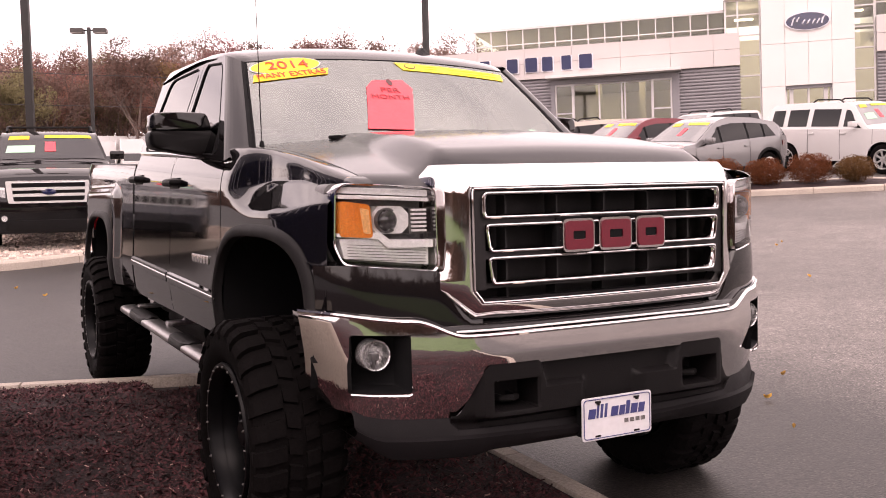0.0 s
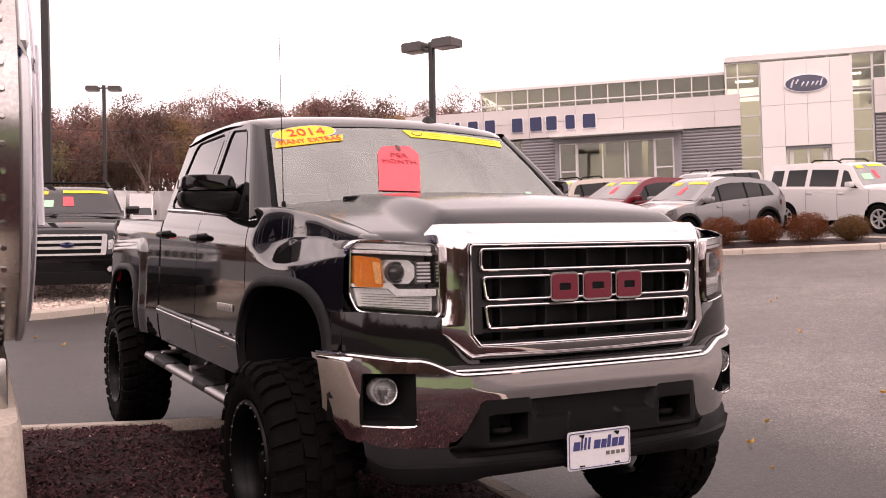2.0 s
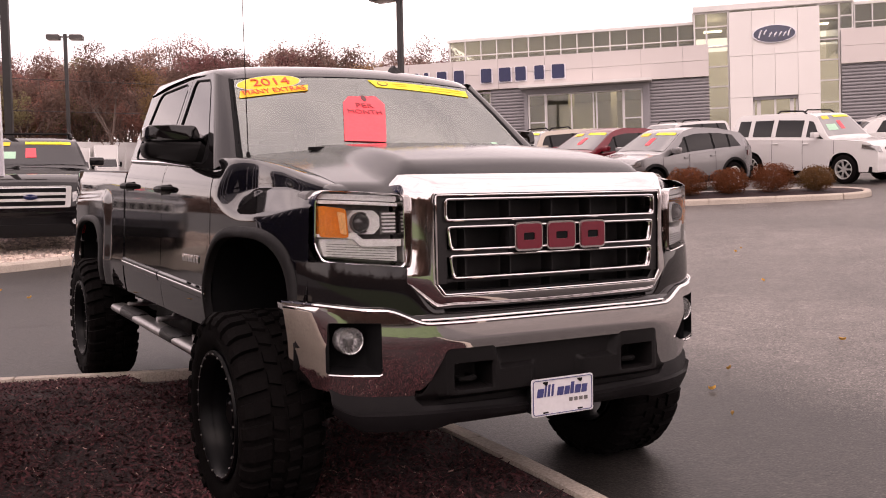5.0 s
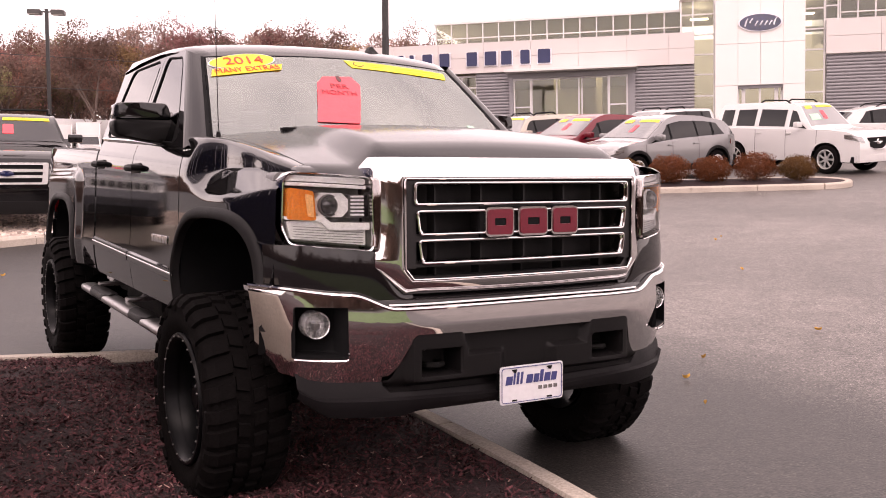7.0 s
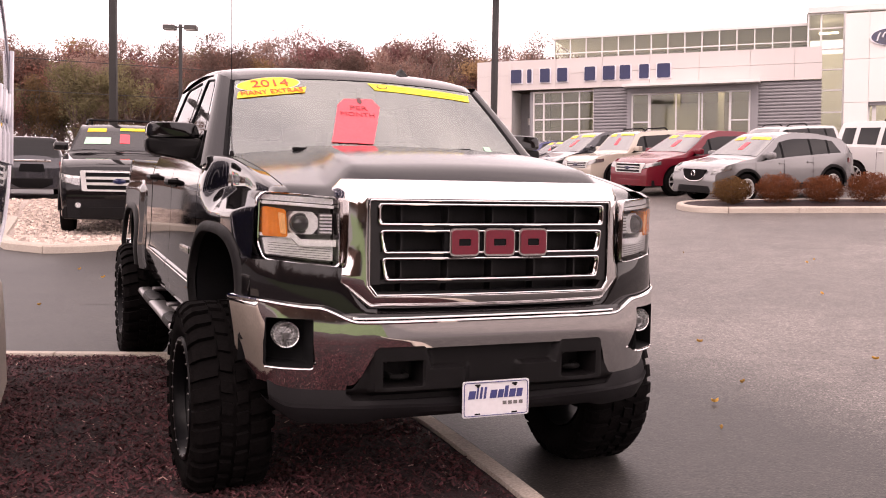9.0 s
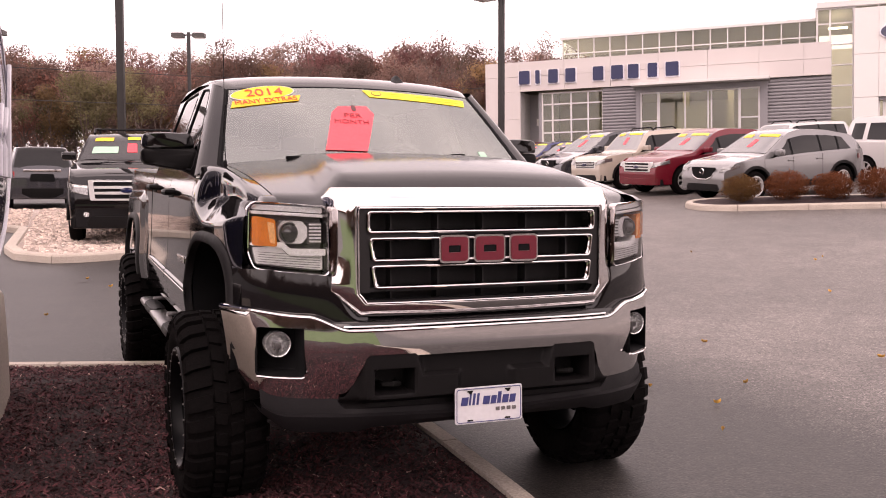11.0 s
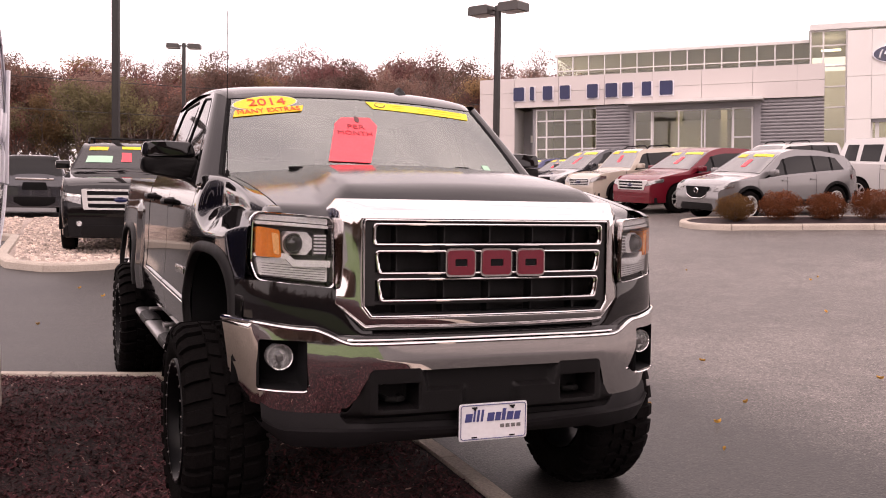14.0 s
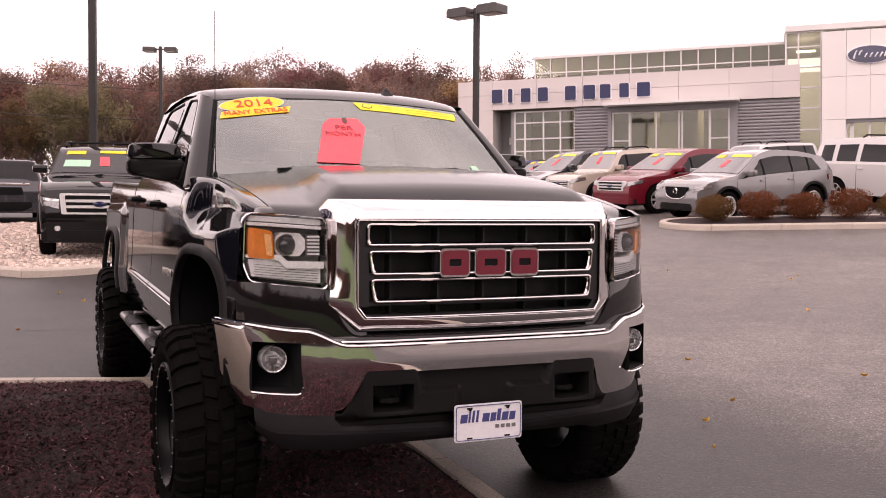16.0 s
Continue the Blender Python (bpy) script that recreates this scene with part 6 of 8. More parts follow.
def car(name, label, paint, L, W, H, shape, at, rz, group="parked cars", wheel_r=0.36, grille="bars", sticker_on=True, tag_on=True, rails=True, cladding=True, gz=(0.385, 0.50), wt=(0.07, 0.86), bar_h=0.013, lamp_up=0.0, pillars=True):
    x0, y0 = at
    fwd, left = Vector((math.cos(radians(rz)), math.sin(radians(rz)))), Vector((-math.sin(radians(rz)), math.cos(radians(rz))))
    up_f = (land(x0 + fwd.x, y0 + fwd.y) - land(x0 - fwd.x, y0 - fwd.y)) / 2
    up_l = (land(x0 + left.x, y0 + left.y) - land(x0 - left.x, y0 - left.y)) / 2
    e = empty(name, (x0, y0, land(x0, y0) + (0.10 if name == "large_suv" else 0.0)), label, "car", group, rz=rz, ry=-math.degrees(math.atan(up_f)), rx=math.degrees(math.atan(up_l)))
    top = [(a * L, b * H) for a, b in SHAPES[shape]]
    hw = W / 2
    ax = (-0.5 * L + 0.19 * L, 0.5 * L - 0.185 * L)
    ar = wheel_r + 0.06
    sill = 0.155 * H + 0.03

    def tz(x):
        return sum(lerp_line(top, max(-L / 2, min(L / 2, x + d))) for d in (-0.05, 0, 0.05)) / 3

    def skin_x(z):
        """Where the top line comes down to a height at the front."""
        x = L / 2
        while x > L / 4 and tz(x) < z + 0.01:
            x -= 0.01
        return x

    def belt(x):
        return min(tz(x) - 0.002, H * ((0.70 if shape == "large" else 0.615) + (0.10 if shape == "sloped" else 0.02) * -x / L))

    def low_z(x):
        z = sill
        for a in ax:
            d = abs(x - a) / ar
            if d < 1:
                z = max(z, wheel_r + ar * (1 - d ** 2.2) ** (1 / 2.2) * 1.0)
        return z

    def wide(x, z):
        t = abs(x) / (L / 2)
        w = hw * (1 - 0.16 * max(0, (t - 0.72) / 0.28) ** 2.4 - 0.02 * t)
        k = (z / H - 0.40) / 0.3
        return w * (1 - 0.035 * k * k)

    def side(x, t, out=0.0):
        """Greenhouse: t from the belt (0) to the roof edge (1)."""
        b, r = belt(x), tz(x)
        z = b + (r - b - 0.02) * t
        w = wide(x, b) - 0.025
        k = (z - b) / (0.40 * H)
        return (w - 0.235 * k * hw - 0.05 * k * k * hw + out, z)

    xs = sorted(set(span(-L / 2, L / 2, 60)) | {a + s * (ar - q) for a in ax for s in (-1, 1) for q in (0.002, 0.015, 0.05, -0.003)})
    bm = bmesh.new()
    rows = []
    for x in xs:
        half = []
        lo, b = low_z(x), belt(x)
        lo = min(lo, b - 0.02)
        for q in span(0, 1, 9):
            z = lo + (b - lo) * q
            half.append((x, wide(x, z), z))
        for t in (0.0, 0.25, 0.5, 0.75, 0.92, 1.0):
            w, z = side(x, t)
            half.append((x, w, z))
        r = tz(x)
        w1 = side(x, 1.0)[0]
        for q in (0.93, 0.8, 0.5, 0.2):
            half.append((x, w1 * q, r - 0.02 * q ** 6 - 0.012 * q * q))
        rows.append(half + [(a, -c, d) for a, c, d in half[::-1]])
    vs = grid(bm, rows)
    bm.faces.new(vs[0])
    bm.faces.new(vs[-1])
    body = part("body", bm, paint, e, "", sharp=40)
    # dark underside
    bm = bmesh.new()
    box(bm, -L / 2 + 0.12, L / 2 - 0.12, -hw * 0.90, hw * 0.90, sill - 0.02, sill + 0.14)
    for a in ax:
        box(bm, a - ar - 0.02, a + ar + 0.02, -hw * 0.80, hw * 0.80, sill, wheel_r + ar + 0.06)
    part("underside", bm, M["plastic_dark"], e, "dark underside")
    # windscreen and rear window over the sloping runs of the top line
    ws0 = [p for p in top if p[1] < 0.74 * H and p[0] > 0][0]
    i = top.index(ws0)
    up = top[i - 1]

    def run(nm, xa, xb, n, mat, lab, inset=0.10):
        bm = bmesh.new()
        rr = []
        for q in span(0, 1, n):
            x = xa + (xb - xa) * q
            w = side(x, 1.0)[0] - 0.04
            rr.append([(x, w * u, tz(x) + 0.006 - 0.02 * abs(u) ** 6) for u in span(-1, 1, 10)])
        grid(bm, rr)
        face_out(bm, (0, 0, 1))
        return part(nm, bm, mat, e, lab, sharp=60)
    run("windscreen", up[0] - 0.02, ws0[0] - 0.03, 8, M["glass_mid"] if shape == "large" else M["glass_car"], "windscreen reflecting the sky")
    run("rear_window", -L / 2 + 0.015 + (0.02 if shape != "low" else 0.16 * L), top[3][0] - 0.03 if shape != "low" else -0.235 * L, 8, M["glass_side"], "rear window")
    # side windows
    def front_x(t):
        z = belt(0.2 * L) + (H - belt(0.2 * L)) * t
        for q in span(ws0[0], up[0] - 0.05, 30):
            if tz(q) > z + 0.05:
                return q
        return up[0]
    rear_lim = -0.24 * L if shape == "low" else -0.395 * L if shape == "sloped" else -0.44 * L
    cuts = [ws0[0] - 0.05, 0.055 * L, -0.155 * L, -0.285 * L if shape == "sloped" else -0.32 * L, rear_lim] if shape != "low" else [ws0[0] - 0.05, 0.02 * L, -0.17 * L, rear_lim]
    for s in (-1, 1):
        for c1, c0 in zip(cuts, cuts[1:]):
            bm = bmesh.new()
            rr = []
            for t in span(wt[0], wt[1], 6):
                gap = 0.035 if pillars else 0.075
                a, b2 = c0 + gap, min(c1 - gap, front_x(t) - 0.06)
                if c0 == rear_lim:
                    a = c0 + 0.05 + (0.34 if shape == "sloped" else 0.16 if shape != "boxy" else 0.06) * t
                b2 = max(b2, a + 0.02)
                rr.append([(x, s * (side(x, t)[0] + 0.006), side(x, t)[1]) for x in span(a, b2, 6)])
            grid(bm, rr)
            face_out(bm, (0, s, 0))
            part("side_window", bm, M["glass_side"], e, "dark side window", sharp=60)
        # dark pillars between the windows
        for cx in cuts[1:-1]:
            bm = bmesh.new()
            grid(bm, [[(x, s * (side(x, t)[0] + 0.004), side(x, t)[1]) for x in (cx - 0.04, cx + 0.04)] for t in span(wt[0] - 0.01, wt[1] + 0.01, 6)])
            part("pillar", bm, M["plastic_dark"] if pillars else paint, e, "black window pillar" if pillars else "")
        # mirror, handles, sill cladding
        xm = ws0[0] - 0.10 * L + 0.15
        bm = bmesh.new()
        zz = belt(xm) + 0.06
        box(bm, xm - 0.05, xm + 0.09, s * (hw - 0.04), s * (hw + 0.20), zz, zz + 0.15, 0.035)
        part("mirror", bm, paint, e, "door mirror")
        for xh in (0.075 * L, -0.13 * L):
            bm = bmesh.new()
            zz = H * 0.555
            box(bm, xh - 0.09, xh + 0.09, s * (wide(xh, zz) - 0.005), s * (wide(xh, zz) + 0.028), zz - 0.017, zz + 0.017, 0.008)
            part("door_handle", bm, paint, e)
        # door seams
        for xd in (0.255 * L, 0.055 * L, -0.155 * L):
            bm = bmesh.new()
            rr = []
            for z in span(low_z(xd) + 0.05, belt(xd) - 0.01, 8):
                w = wide(xd, z) + 0.0025
                rr.append([(xd - 0.006, s * w, z), (xd + 0.006, s * w, z)])
            grid(bm, rr)
            part("door_seam", bm, M["plastic_dark"], e)
        if cladding:
            bm = bmesh.new()
            rr = []
            for x in span(ax[0] + ar, ax[1] - ar, 10):
                rr.append([(x, s * (wide(x, z) + o), z) for z, o in ((sill - 0.02, 0.0), (sill, 0.02), (sill + 0.13, 0.018), (sill + 0.15, 0.0))])
            grid(bm, rr)
            part("sill_cladding", bm, M["plastic"], e, "dark sill cladding")
            for a in ax:
                bm = bmesh.new()
                rr = []
                for q in span(0.0, math.pi, 20):
                    rr.append([(a + math.cos(q) * (ar + o), s * (wide(a, wheel_r + 0.2) + d), max(sill - 0.02, wheel_r + math.sin(q) ** 0.9 * (ar + o))) for o, d in ((0.07, 0.0), (0.06, 0.018), (0.0, 0.02), (-0.01, -0.03))])
                grid(bm, rr)
                part("arch_cladding", bm, M["plastic"], e, "dark wheel arch edge")
        # lamps
        bm = bmesh.new()
        rr = []
        front_w = wide(L / 2, 0.45 * H)
        for q, (px, py) in zip(span(0, 1, 8), [(L / 2, hw * 0.60), (L / 2, hw * 0.67), (L / 2, hw * 0.74), (L / 2, front_w)] + [(L / 2 - k, wide(L / 2 - k, 0.5 * H)) for k in (0.05, 0.12, 0.20, 0.29, 0.38)]):
            zt, zb = H * (0.512 + 0.035 * q + lamp_up), H * (0.432 + 0.062 * q + lamp_up)
            zm = (zb + zt) / 2
            rr.append([(min(px, skin_x(z)) + 0.016, s * (py + 0.014), z) for z in (zb, zb * 0.7 + zt * 0.3, zm, zb * 0.3 + zt * 0.7, zt)])
        grid(bm, rr)
        part("headlamp", bm, M["lamp_smoke"], e, "clear headlamp")
        bm = bmesh.new()
        rr = []
        for q in span(0, 1, 5):
            x = -L / 2 + 0.0 + 0.34 * q
            rr.append([(x - 0.015, s * (wide(x, 0.55 * H) - 0.10 * (1 - q) + 0.022), H * (0.50 + 0.02 * q)), (x - 0.015, s * (wide(x, 0.55 * H) - 0.10 * (1 - q) + 0.018), H * (0.60 - 0.01 * q))])
        grid(bm, rr)
        part("tail_lamp", bm, M["tail_red"], e, "red tail lamp")
        bm = bmesh.new()
        rod(bm, (L / 2 - 0.13, s * hw * 0.66, H * 0.285), (L / 2 + (0.03 if shape == "large" else -0.02), s * hw * 0.64, H * 0.285), 0.050, 0.044, 14)
        part("fog_lamp", bm, M["fog_reflector"], e, "round fog lamp")
        if rails:
            bm = bmesh.new()
            xr0, xr1 = top[4][0] - 0.02 * L, 0.03 * L
            tube(bm, [(x, s * (side(x, 1.0)[0] - 0.07), tz(x) + ((0.065 if shape == "large" else 0.06) if 0 < k < 8 else -0.01)) for k, x in enumerate(span(xr0, xr1, 8))], 0.022, 6)
            part("roof_rail", bm, M["plastic"], e, "black roof rail")
            if shape == "large" and s > 0:
                for x in (0.0, -0.22 * L):
                    bm = bmesh.new()
                    w = side(x, 1.0)[0] - 0.08
                    tube(bm, [(x, w * u, tz(x) + 0.066) for u in span(-1, 1, 4)], 0.020, 6)
                    part("roof_bar", bm, M["plastic"], e, "black bar across the roof rails")
        for a in ax:
            w = new("wheel")
            w.parent = e
            w.matrix_local = Matrix.Translation((a, s * (hw - 0.125), wheel_r)) @ Matrix.Rotation(radians(-90 * s), 4, "X")
            bm = bmesh.new()
            turned(bm, [(wheel_r * 0.66, 0.10), (wheel_r * 0.70, 0.112), (wheel_r * 0.86, 0.118), (wheel_r * 0.96, 0.10), (wheel_r, 0.07), (wheel_r, -0.10)], Matrix.Identity(4), 32)
            part("tyre", bm, M["rubber"], w, "black tyre")
            bm = bmesh.new()
            turned(bm, [(wheel_r * 0.68, 0.108), (wheel_r * 0.64, 0.112), (wheel_r * 0.60, 0.09), (wheel_r * 0.58, 0.02)], Matrix.Identity(4), 32)
            for k in range(7):
                q = 2 * math.pi * k / 7
                g = []
                for r, h, ww in ((0.10, 0.085, 0.030), (0.35, 0.100, 0.022), (0.61, 0.095, 0.032)):
                    c, si = math.cos(q) * wheel_r, math.sin(q) * wheel_r
                    g.append([(r * c - t * si / wheel_r, r * si + t * c / wheel_r, hh) for t, hh in ((-ww, h - 0.03), (-ww * 0.7, h), (ww * 0.7, h), (ww, h - 0.03))])
                grid(bm, g)
            turned(bm, [(wheel_r * 0.17, 0.06), (wheel_r * 0.15, 0.10), (0.0005, 0.102)], Matrix.Identity(4), 16)
            part("rim", bm, M["alloy"], w, "bright alloy rim")
            bm = bmesh.new()
            turned(bm, [(wheel_r * 0.6, 0.02), (0.0005, 0.02)], Matrix.Identity(4), 20)
            part("brake", bm, M["under"], w)
    # front: grille, lower intake, bumper strip, plate
    gz0, gz1, gw = H * gz[0], H * gz[1], hw * 0.58
    bm = bmesh.new()
    if grille == "bars":
        o = rounded([(-gw, gz0), (gw, gz0), (gw * 1.05, gz1), (-gw * 1.05, gz1)], 0.03, 3)
        rr = [[(L / 2 + d - 0.10 * (y / hw) ** 2 * 0.6, (y * k), (gz0 + gz1) / 2 + (z - (gz0 + gz1) / 2) * (k if k == 1 else k - 0.05)) for y, z in o] for k, d in ((1.0, -0.08), (1.0, 0.03), (0.97 - bar_h * 4, 0.035), (0.95 - bar_h * 4, 0.0))]
        grid(bm, rr, True)
        fr = part("grille_frame", bm, M["trim_bright"], e, "bright chrome grille frame")
        for k in range(2 if bar_h > 0.02 else 3):
            bm = bmesh.new()
            z = gz0 + (gz1 - gz0) * (0.36 + 0.28 * k if bar_h > 0.02 else 0.24 + 0.26 * k)
            rr = [[(L / 2 + 0.028 - 0.06 * (y / hw) ** 2 - dd, y, z + h) for h, dd in ((-bar_h, 0.02), (-bar_h * 0.8, 0), (bar_h * 0.8, 0), (bar_h, 0.02))] for y in span(-gw * 0.9, gw * 0.9, 10)]
            grid(bm, rr)
            part("grille_bar", bm, M["trim_bright"], fr)
        bm = bmesh.new()
        box(bm, L / 2 - 0.05, L / 2 + 0.012, -gw * 0.9, gw * 0.9, gz0 + 0.01, gz1 - 0.01)
        part("grille_back", bm, M["plastic_dark"], fr)
        bm = bmesh.new()
        turned(bm, [(0.10, 0.0), (0.105, 0.012), (0.09, 0.018), (0.0005, 0.02)], Matrix.Translation((L / 2 + 0.03, 0, (gz0 + gz1) / 2)) @ Matrix.Rotation(radians(90), 4, "Y") @ Matrix.Diagonal((0.42, 1, 1, 1)), 24)
        part("emblem", bm, M["oval_blue"] if name != "silver_crossover" else M["chrome"], fr, "plain oval emblem")
    elif grille == "slots":
        o = rounded([(-gw * 1.1, gz0), (gw * 1.1, gz0), (gw * 1.15, gz1), (-gw * 1.15, gz1)], 0.03, 3)
        prism(bm, o, lambda a, b2, d: (L / 2 - 0.05 + d - 0.06 * (a / hw) ** 2, a, b2), 0.075)
        fr = part("grille_panel", bm, M["trim_bright"], e, "bright grille panel", smooth=False)
        for k in range(7):
            bm = bmesh.new()
            y = (k - 3) * gw * 0.30
            prism(bm, rounded([(y - gw * 0.105, gz0 + 0.03), (y + gw * 0.105, gz0 + 0.03), (y + gw * 0.105, gz1 - 0.03), (y - gw * 0.105, gz1 - 0.03)], 0.03, 3), lambda a, b2, d: (L / 2 + 0.02 + d - 0.06 * (a / hw) ** 2, a, b2), 0.01)
            part("grille_slot", bm, M["plastic_dark"], fr, "", smooth=False)
    else:
        o = rounded([(-gw * 0.75, gz1), (gw * 0.75, gz1), (gw * 0.62, gz0 - 0.02), (gw * 0.3, gz0 - 0.09), (-gw * 0.3, gz0 - 0.09), (-gw * 0.62, gz0 - 0.02)], 0.04, 3)
        prism(bm, o, lambda a, b2, d: (L / 2 - 0.05 + d - 0.10 * (a / hw) ** 2, a, b2), 0.065)
        fr = part("grille", bm, M["plastic_dark"], e, "dark grille", smooth=False)
        bm = bmesh.new()
        tube(bm, [(L / 2 + 0.016 - 0.10 * (a / hw) ** 2, a, b2) for a, b2 in o[len(o) // 6 * 2:]], 0.012, 6)
        part("grille_edge", bm, M["chrome"], fr, "chrome grille edge")
        bm = bmesh.new()
        turned(bm, [(0.075, 0.0), (0.06, 0.02), (0.055, 0.01)], Matrix.Translation((L / 2 + 0.015, 0, (gz0 + gz1) / 2)) @ Matrix.Rotation(radians(90), 4, "Y"), 20)
        part("emblem", bm, M["chrome"], fr, "plain round emblem")
    bm = bmesh.new()
    rr = [[(L / 2 + dd - 0.16 * max(0, abs(y) / hw - 0.3) ** 2, y, z) for z, dd in ((sill - 0.03, -0.10), (sill - 0.01, 0.012), (H * 0.20, 0.018), (H * 0.265, 0.012), (H * 0.275, -0.03))] for y in span(-hw * 0.86, hw * 0.86, 14)]
    grid(bm, rr)
    part("lower_bumper", bm, M["plastic"] if cladding else paint, e, "lower bumper")
    bm = bmesh.new()
    rr = [[(-L / 2 - dd + 0.10 * (y / hw) ** 2, y, z) for z, dd in ((sill, -0.08), (sill + 0.02, 0.01), (H * 0.25, 0.03), (H * 0.33, 0.03), (H * 0.345, -0.02))] for y in span(-hw * 0.9, hw * 0.9, 10)]
    grid(bm, rr)
    part("rear_bumper", bm, M["plastic"], e, "dark rear bumper")
    bm = bmesh.new()
    box(bm, -L / 2 - 0.022, -L / 2 + 0.03, -hw * 0.50, hw * 0.50, H * 0.600, H * 0.628, 0.008)
    part("tailgate_trim", bm, M["chrome"], e, "bright strip across the tailgate")
    bm = bmesh.new()
    prism(bm, rounded([(-hw * 0.34, H * 0.44), (hw * 0.34, H * 0.44), (hw * 0.30, H * 0.56), (-hw * 0.30, H * 0.56)], 0.03, 3), lambda p, q, d: (-L / 2 - 0.006 + d, p, q), 0.03)
    part("plate_recess", bm, M["plastic_dark"], e, "dark recess for the number plate", smooth=False)

    def on_ws(q, u, o):
        x = ws0[0] - 0.04 + (up[0] - ws0[0]) * q
        w = side(x, 1.0)[0] - 0.05
        return (x + o * 0.6, w * u, tz(x) + 0.008 + o - 0.02 * abs(u) ** 6)

    def label_on(nm, q0, q1, u0, u1, mat, lab):
        bm = bmesh.new()
        grid(bm, [[on_ws(q0 + (q1 - q0) * a, u, 0.004) for u in span(u0, u1, 5)] for a in span(0, 1, 3)])
        part(nm, bm, mat, e, lab)
    if sticker_on:
        label_on("top_sticker", 0.80, 0.93, -0.1, 0.9, M["sticker"], "yellow strip sticker on the windscreen")
        label_on("year_sticker", 0.74, 0.90, -0.85, -0.42, M["sticker_orange"], "yellow window sticker")
    if tag_on:
        label_on("price_tag", 0.26, 0.64, -0.09, 0.12, M["tag"], "red price tag")
        if name in ("large_suv", "white_suv", "grey_suv"):
            label_on("info_sheet", 0.22, 0.50, -0.82, -0.28, M["green_paper"], "pale information sheet")
    return e


car("large_suv", "large black sport utility vehicle with barred chrome grille on gravel", M["paint_black"], 5.25, 2.0, 1.88, "large", (-0.20, 15.95), -97, wheel_r=0.40, gz=(0.405, 0.585), bar_h=0.026, lamp_up=0.02)
car("dark_suv", "dark sport utility vehicle seen from behind, parked beside the gravel", M["charcoal_paint"], 4.8, 1.92, 1.73, "boxy", (-2.0, 27.6), 92, sticker_on=False, tag_on=False, wheel_r=0.37)
ROW = [
    ("silver_crossover", "silver crossover with dark window glass, parked beside the planted island", "silver_paint", 4.55, 1.84, 1.67, "sloped", "shield", 0.36),
    ("red_crossover", "dark red crossover with a broad chrome grille, parked in a row", "red_paint", 4.70, 1.93, 1.70, "sloped", "bars", 0.38),
    ("cream_suv", "cream compact sport utility vehicle parked in a row", "cream_paint", 4.43, 1.80, 1.72, "boxy", "bars", 0.35),
    ("dark_minivan", "dark grey minivan parked in a row", "charcoal_paint", 5.0, 1.95, 1.75, "van", "shield", 0.35),
    ("black_sedan", "black sedan with a yellow sticker, parked in a row", "paint_black", 4.8, 1.85, 1.47, "low", "shield", 0.33),
    ("blue_sedan", "dark blue sedan parked in a row", "blue_paint", 4.7, 1.82, 1.46, "low", "shield", 0.33),
    ("red_sedan", "red sedan parked at the end of a row", "red_paint", 4.6, 1.80, 1.45, "low", "shield", 0.33),
]
# how far each one stands back from the line of the row
NUDGE = (-0.25, -0.40, -0.70, -0.40, -0.30, -0.2, 0.0)
for i, (nm, lab, pt, L, W, H, sh, gr_kind, wr) in enumerate(ROW):
    car(nm, lab, M[pt], L, W, H, sh, (15.45 + 0.28 * i + NUDGE[i], 16.25 + 2.95 * i), 184, "row of cars for sale", grille=gr_kind, wheel_r=wr, rails=sh in ("boxy",), bar_h=0.022 if nm == "red_crossover" else 0.013, gz=(0.37, 0.52) if nm == "red_crossover" else (0.385, 0.50), wt=(0.07, 0.80) if sh == "boxy" else (0.08, 0.76) if sh == "sloped" else (0.07, 0.86), cladding=nm in ("silver_crossover", "cream_suv"))
car("white_suv", "white sport utility vehicle with roof rails, parked behind the bushes", M["white_paint"], 4.85, 1.85, 1.88, "boxy", (20.07, 15.75), -87, "cars by the showroom", wheel_r=0.38, grille="shield", cladding=False, wt=(0.10, 0.76), pillars=False)
car("white_crossover", "white crossover parked behind the white sport utility vehicle", M["white_paint"], 4.6, 1.84, 1.68, "sloped", (26.6, 17.2), -30, "cars by the showroom", cladding=False)
car("white_crossover", "white wagon parked in front of the showroom", M["white_paint"], 4.7, 1.85, 1.75, "boxy", (22.0, 23.6), 184, "cars by the showroom", cladding=False, tag_on=False, sticker_on=False)
car("silver_sedan", "silver hatchback parked in front of the showroom", M["silver_paint"], 4.5, 1.8, 1.55, "sloped", (25.4, 21.2), 184, "cars by the showroom", cladding=False, tag_on=False, sticker_on=False)
# a car across the drive, seen mirrored in the truck's doors
car("grey_suv", "grey sport utility vehicle with a pale grille of upright slots", M["charcoal_paint"], 4.8, 1.93, 1.76, "boxy", (-4.6, 19.6), -80, "cars across the drive", wheel_r=0.38, grille="slots", gz=(0.45, 0.56))

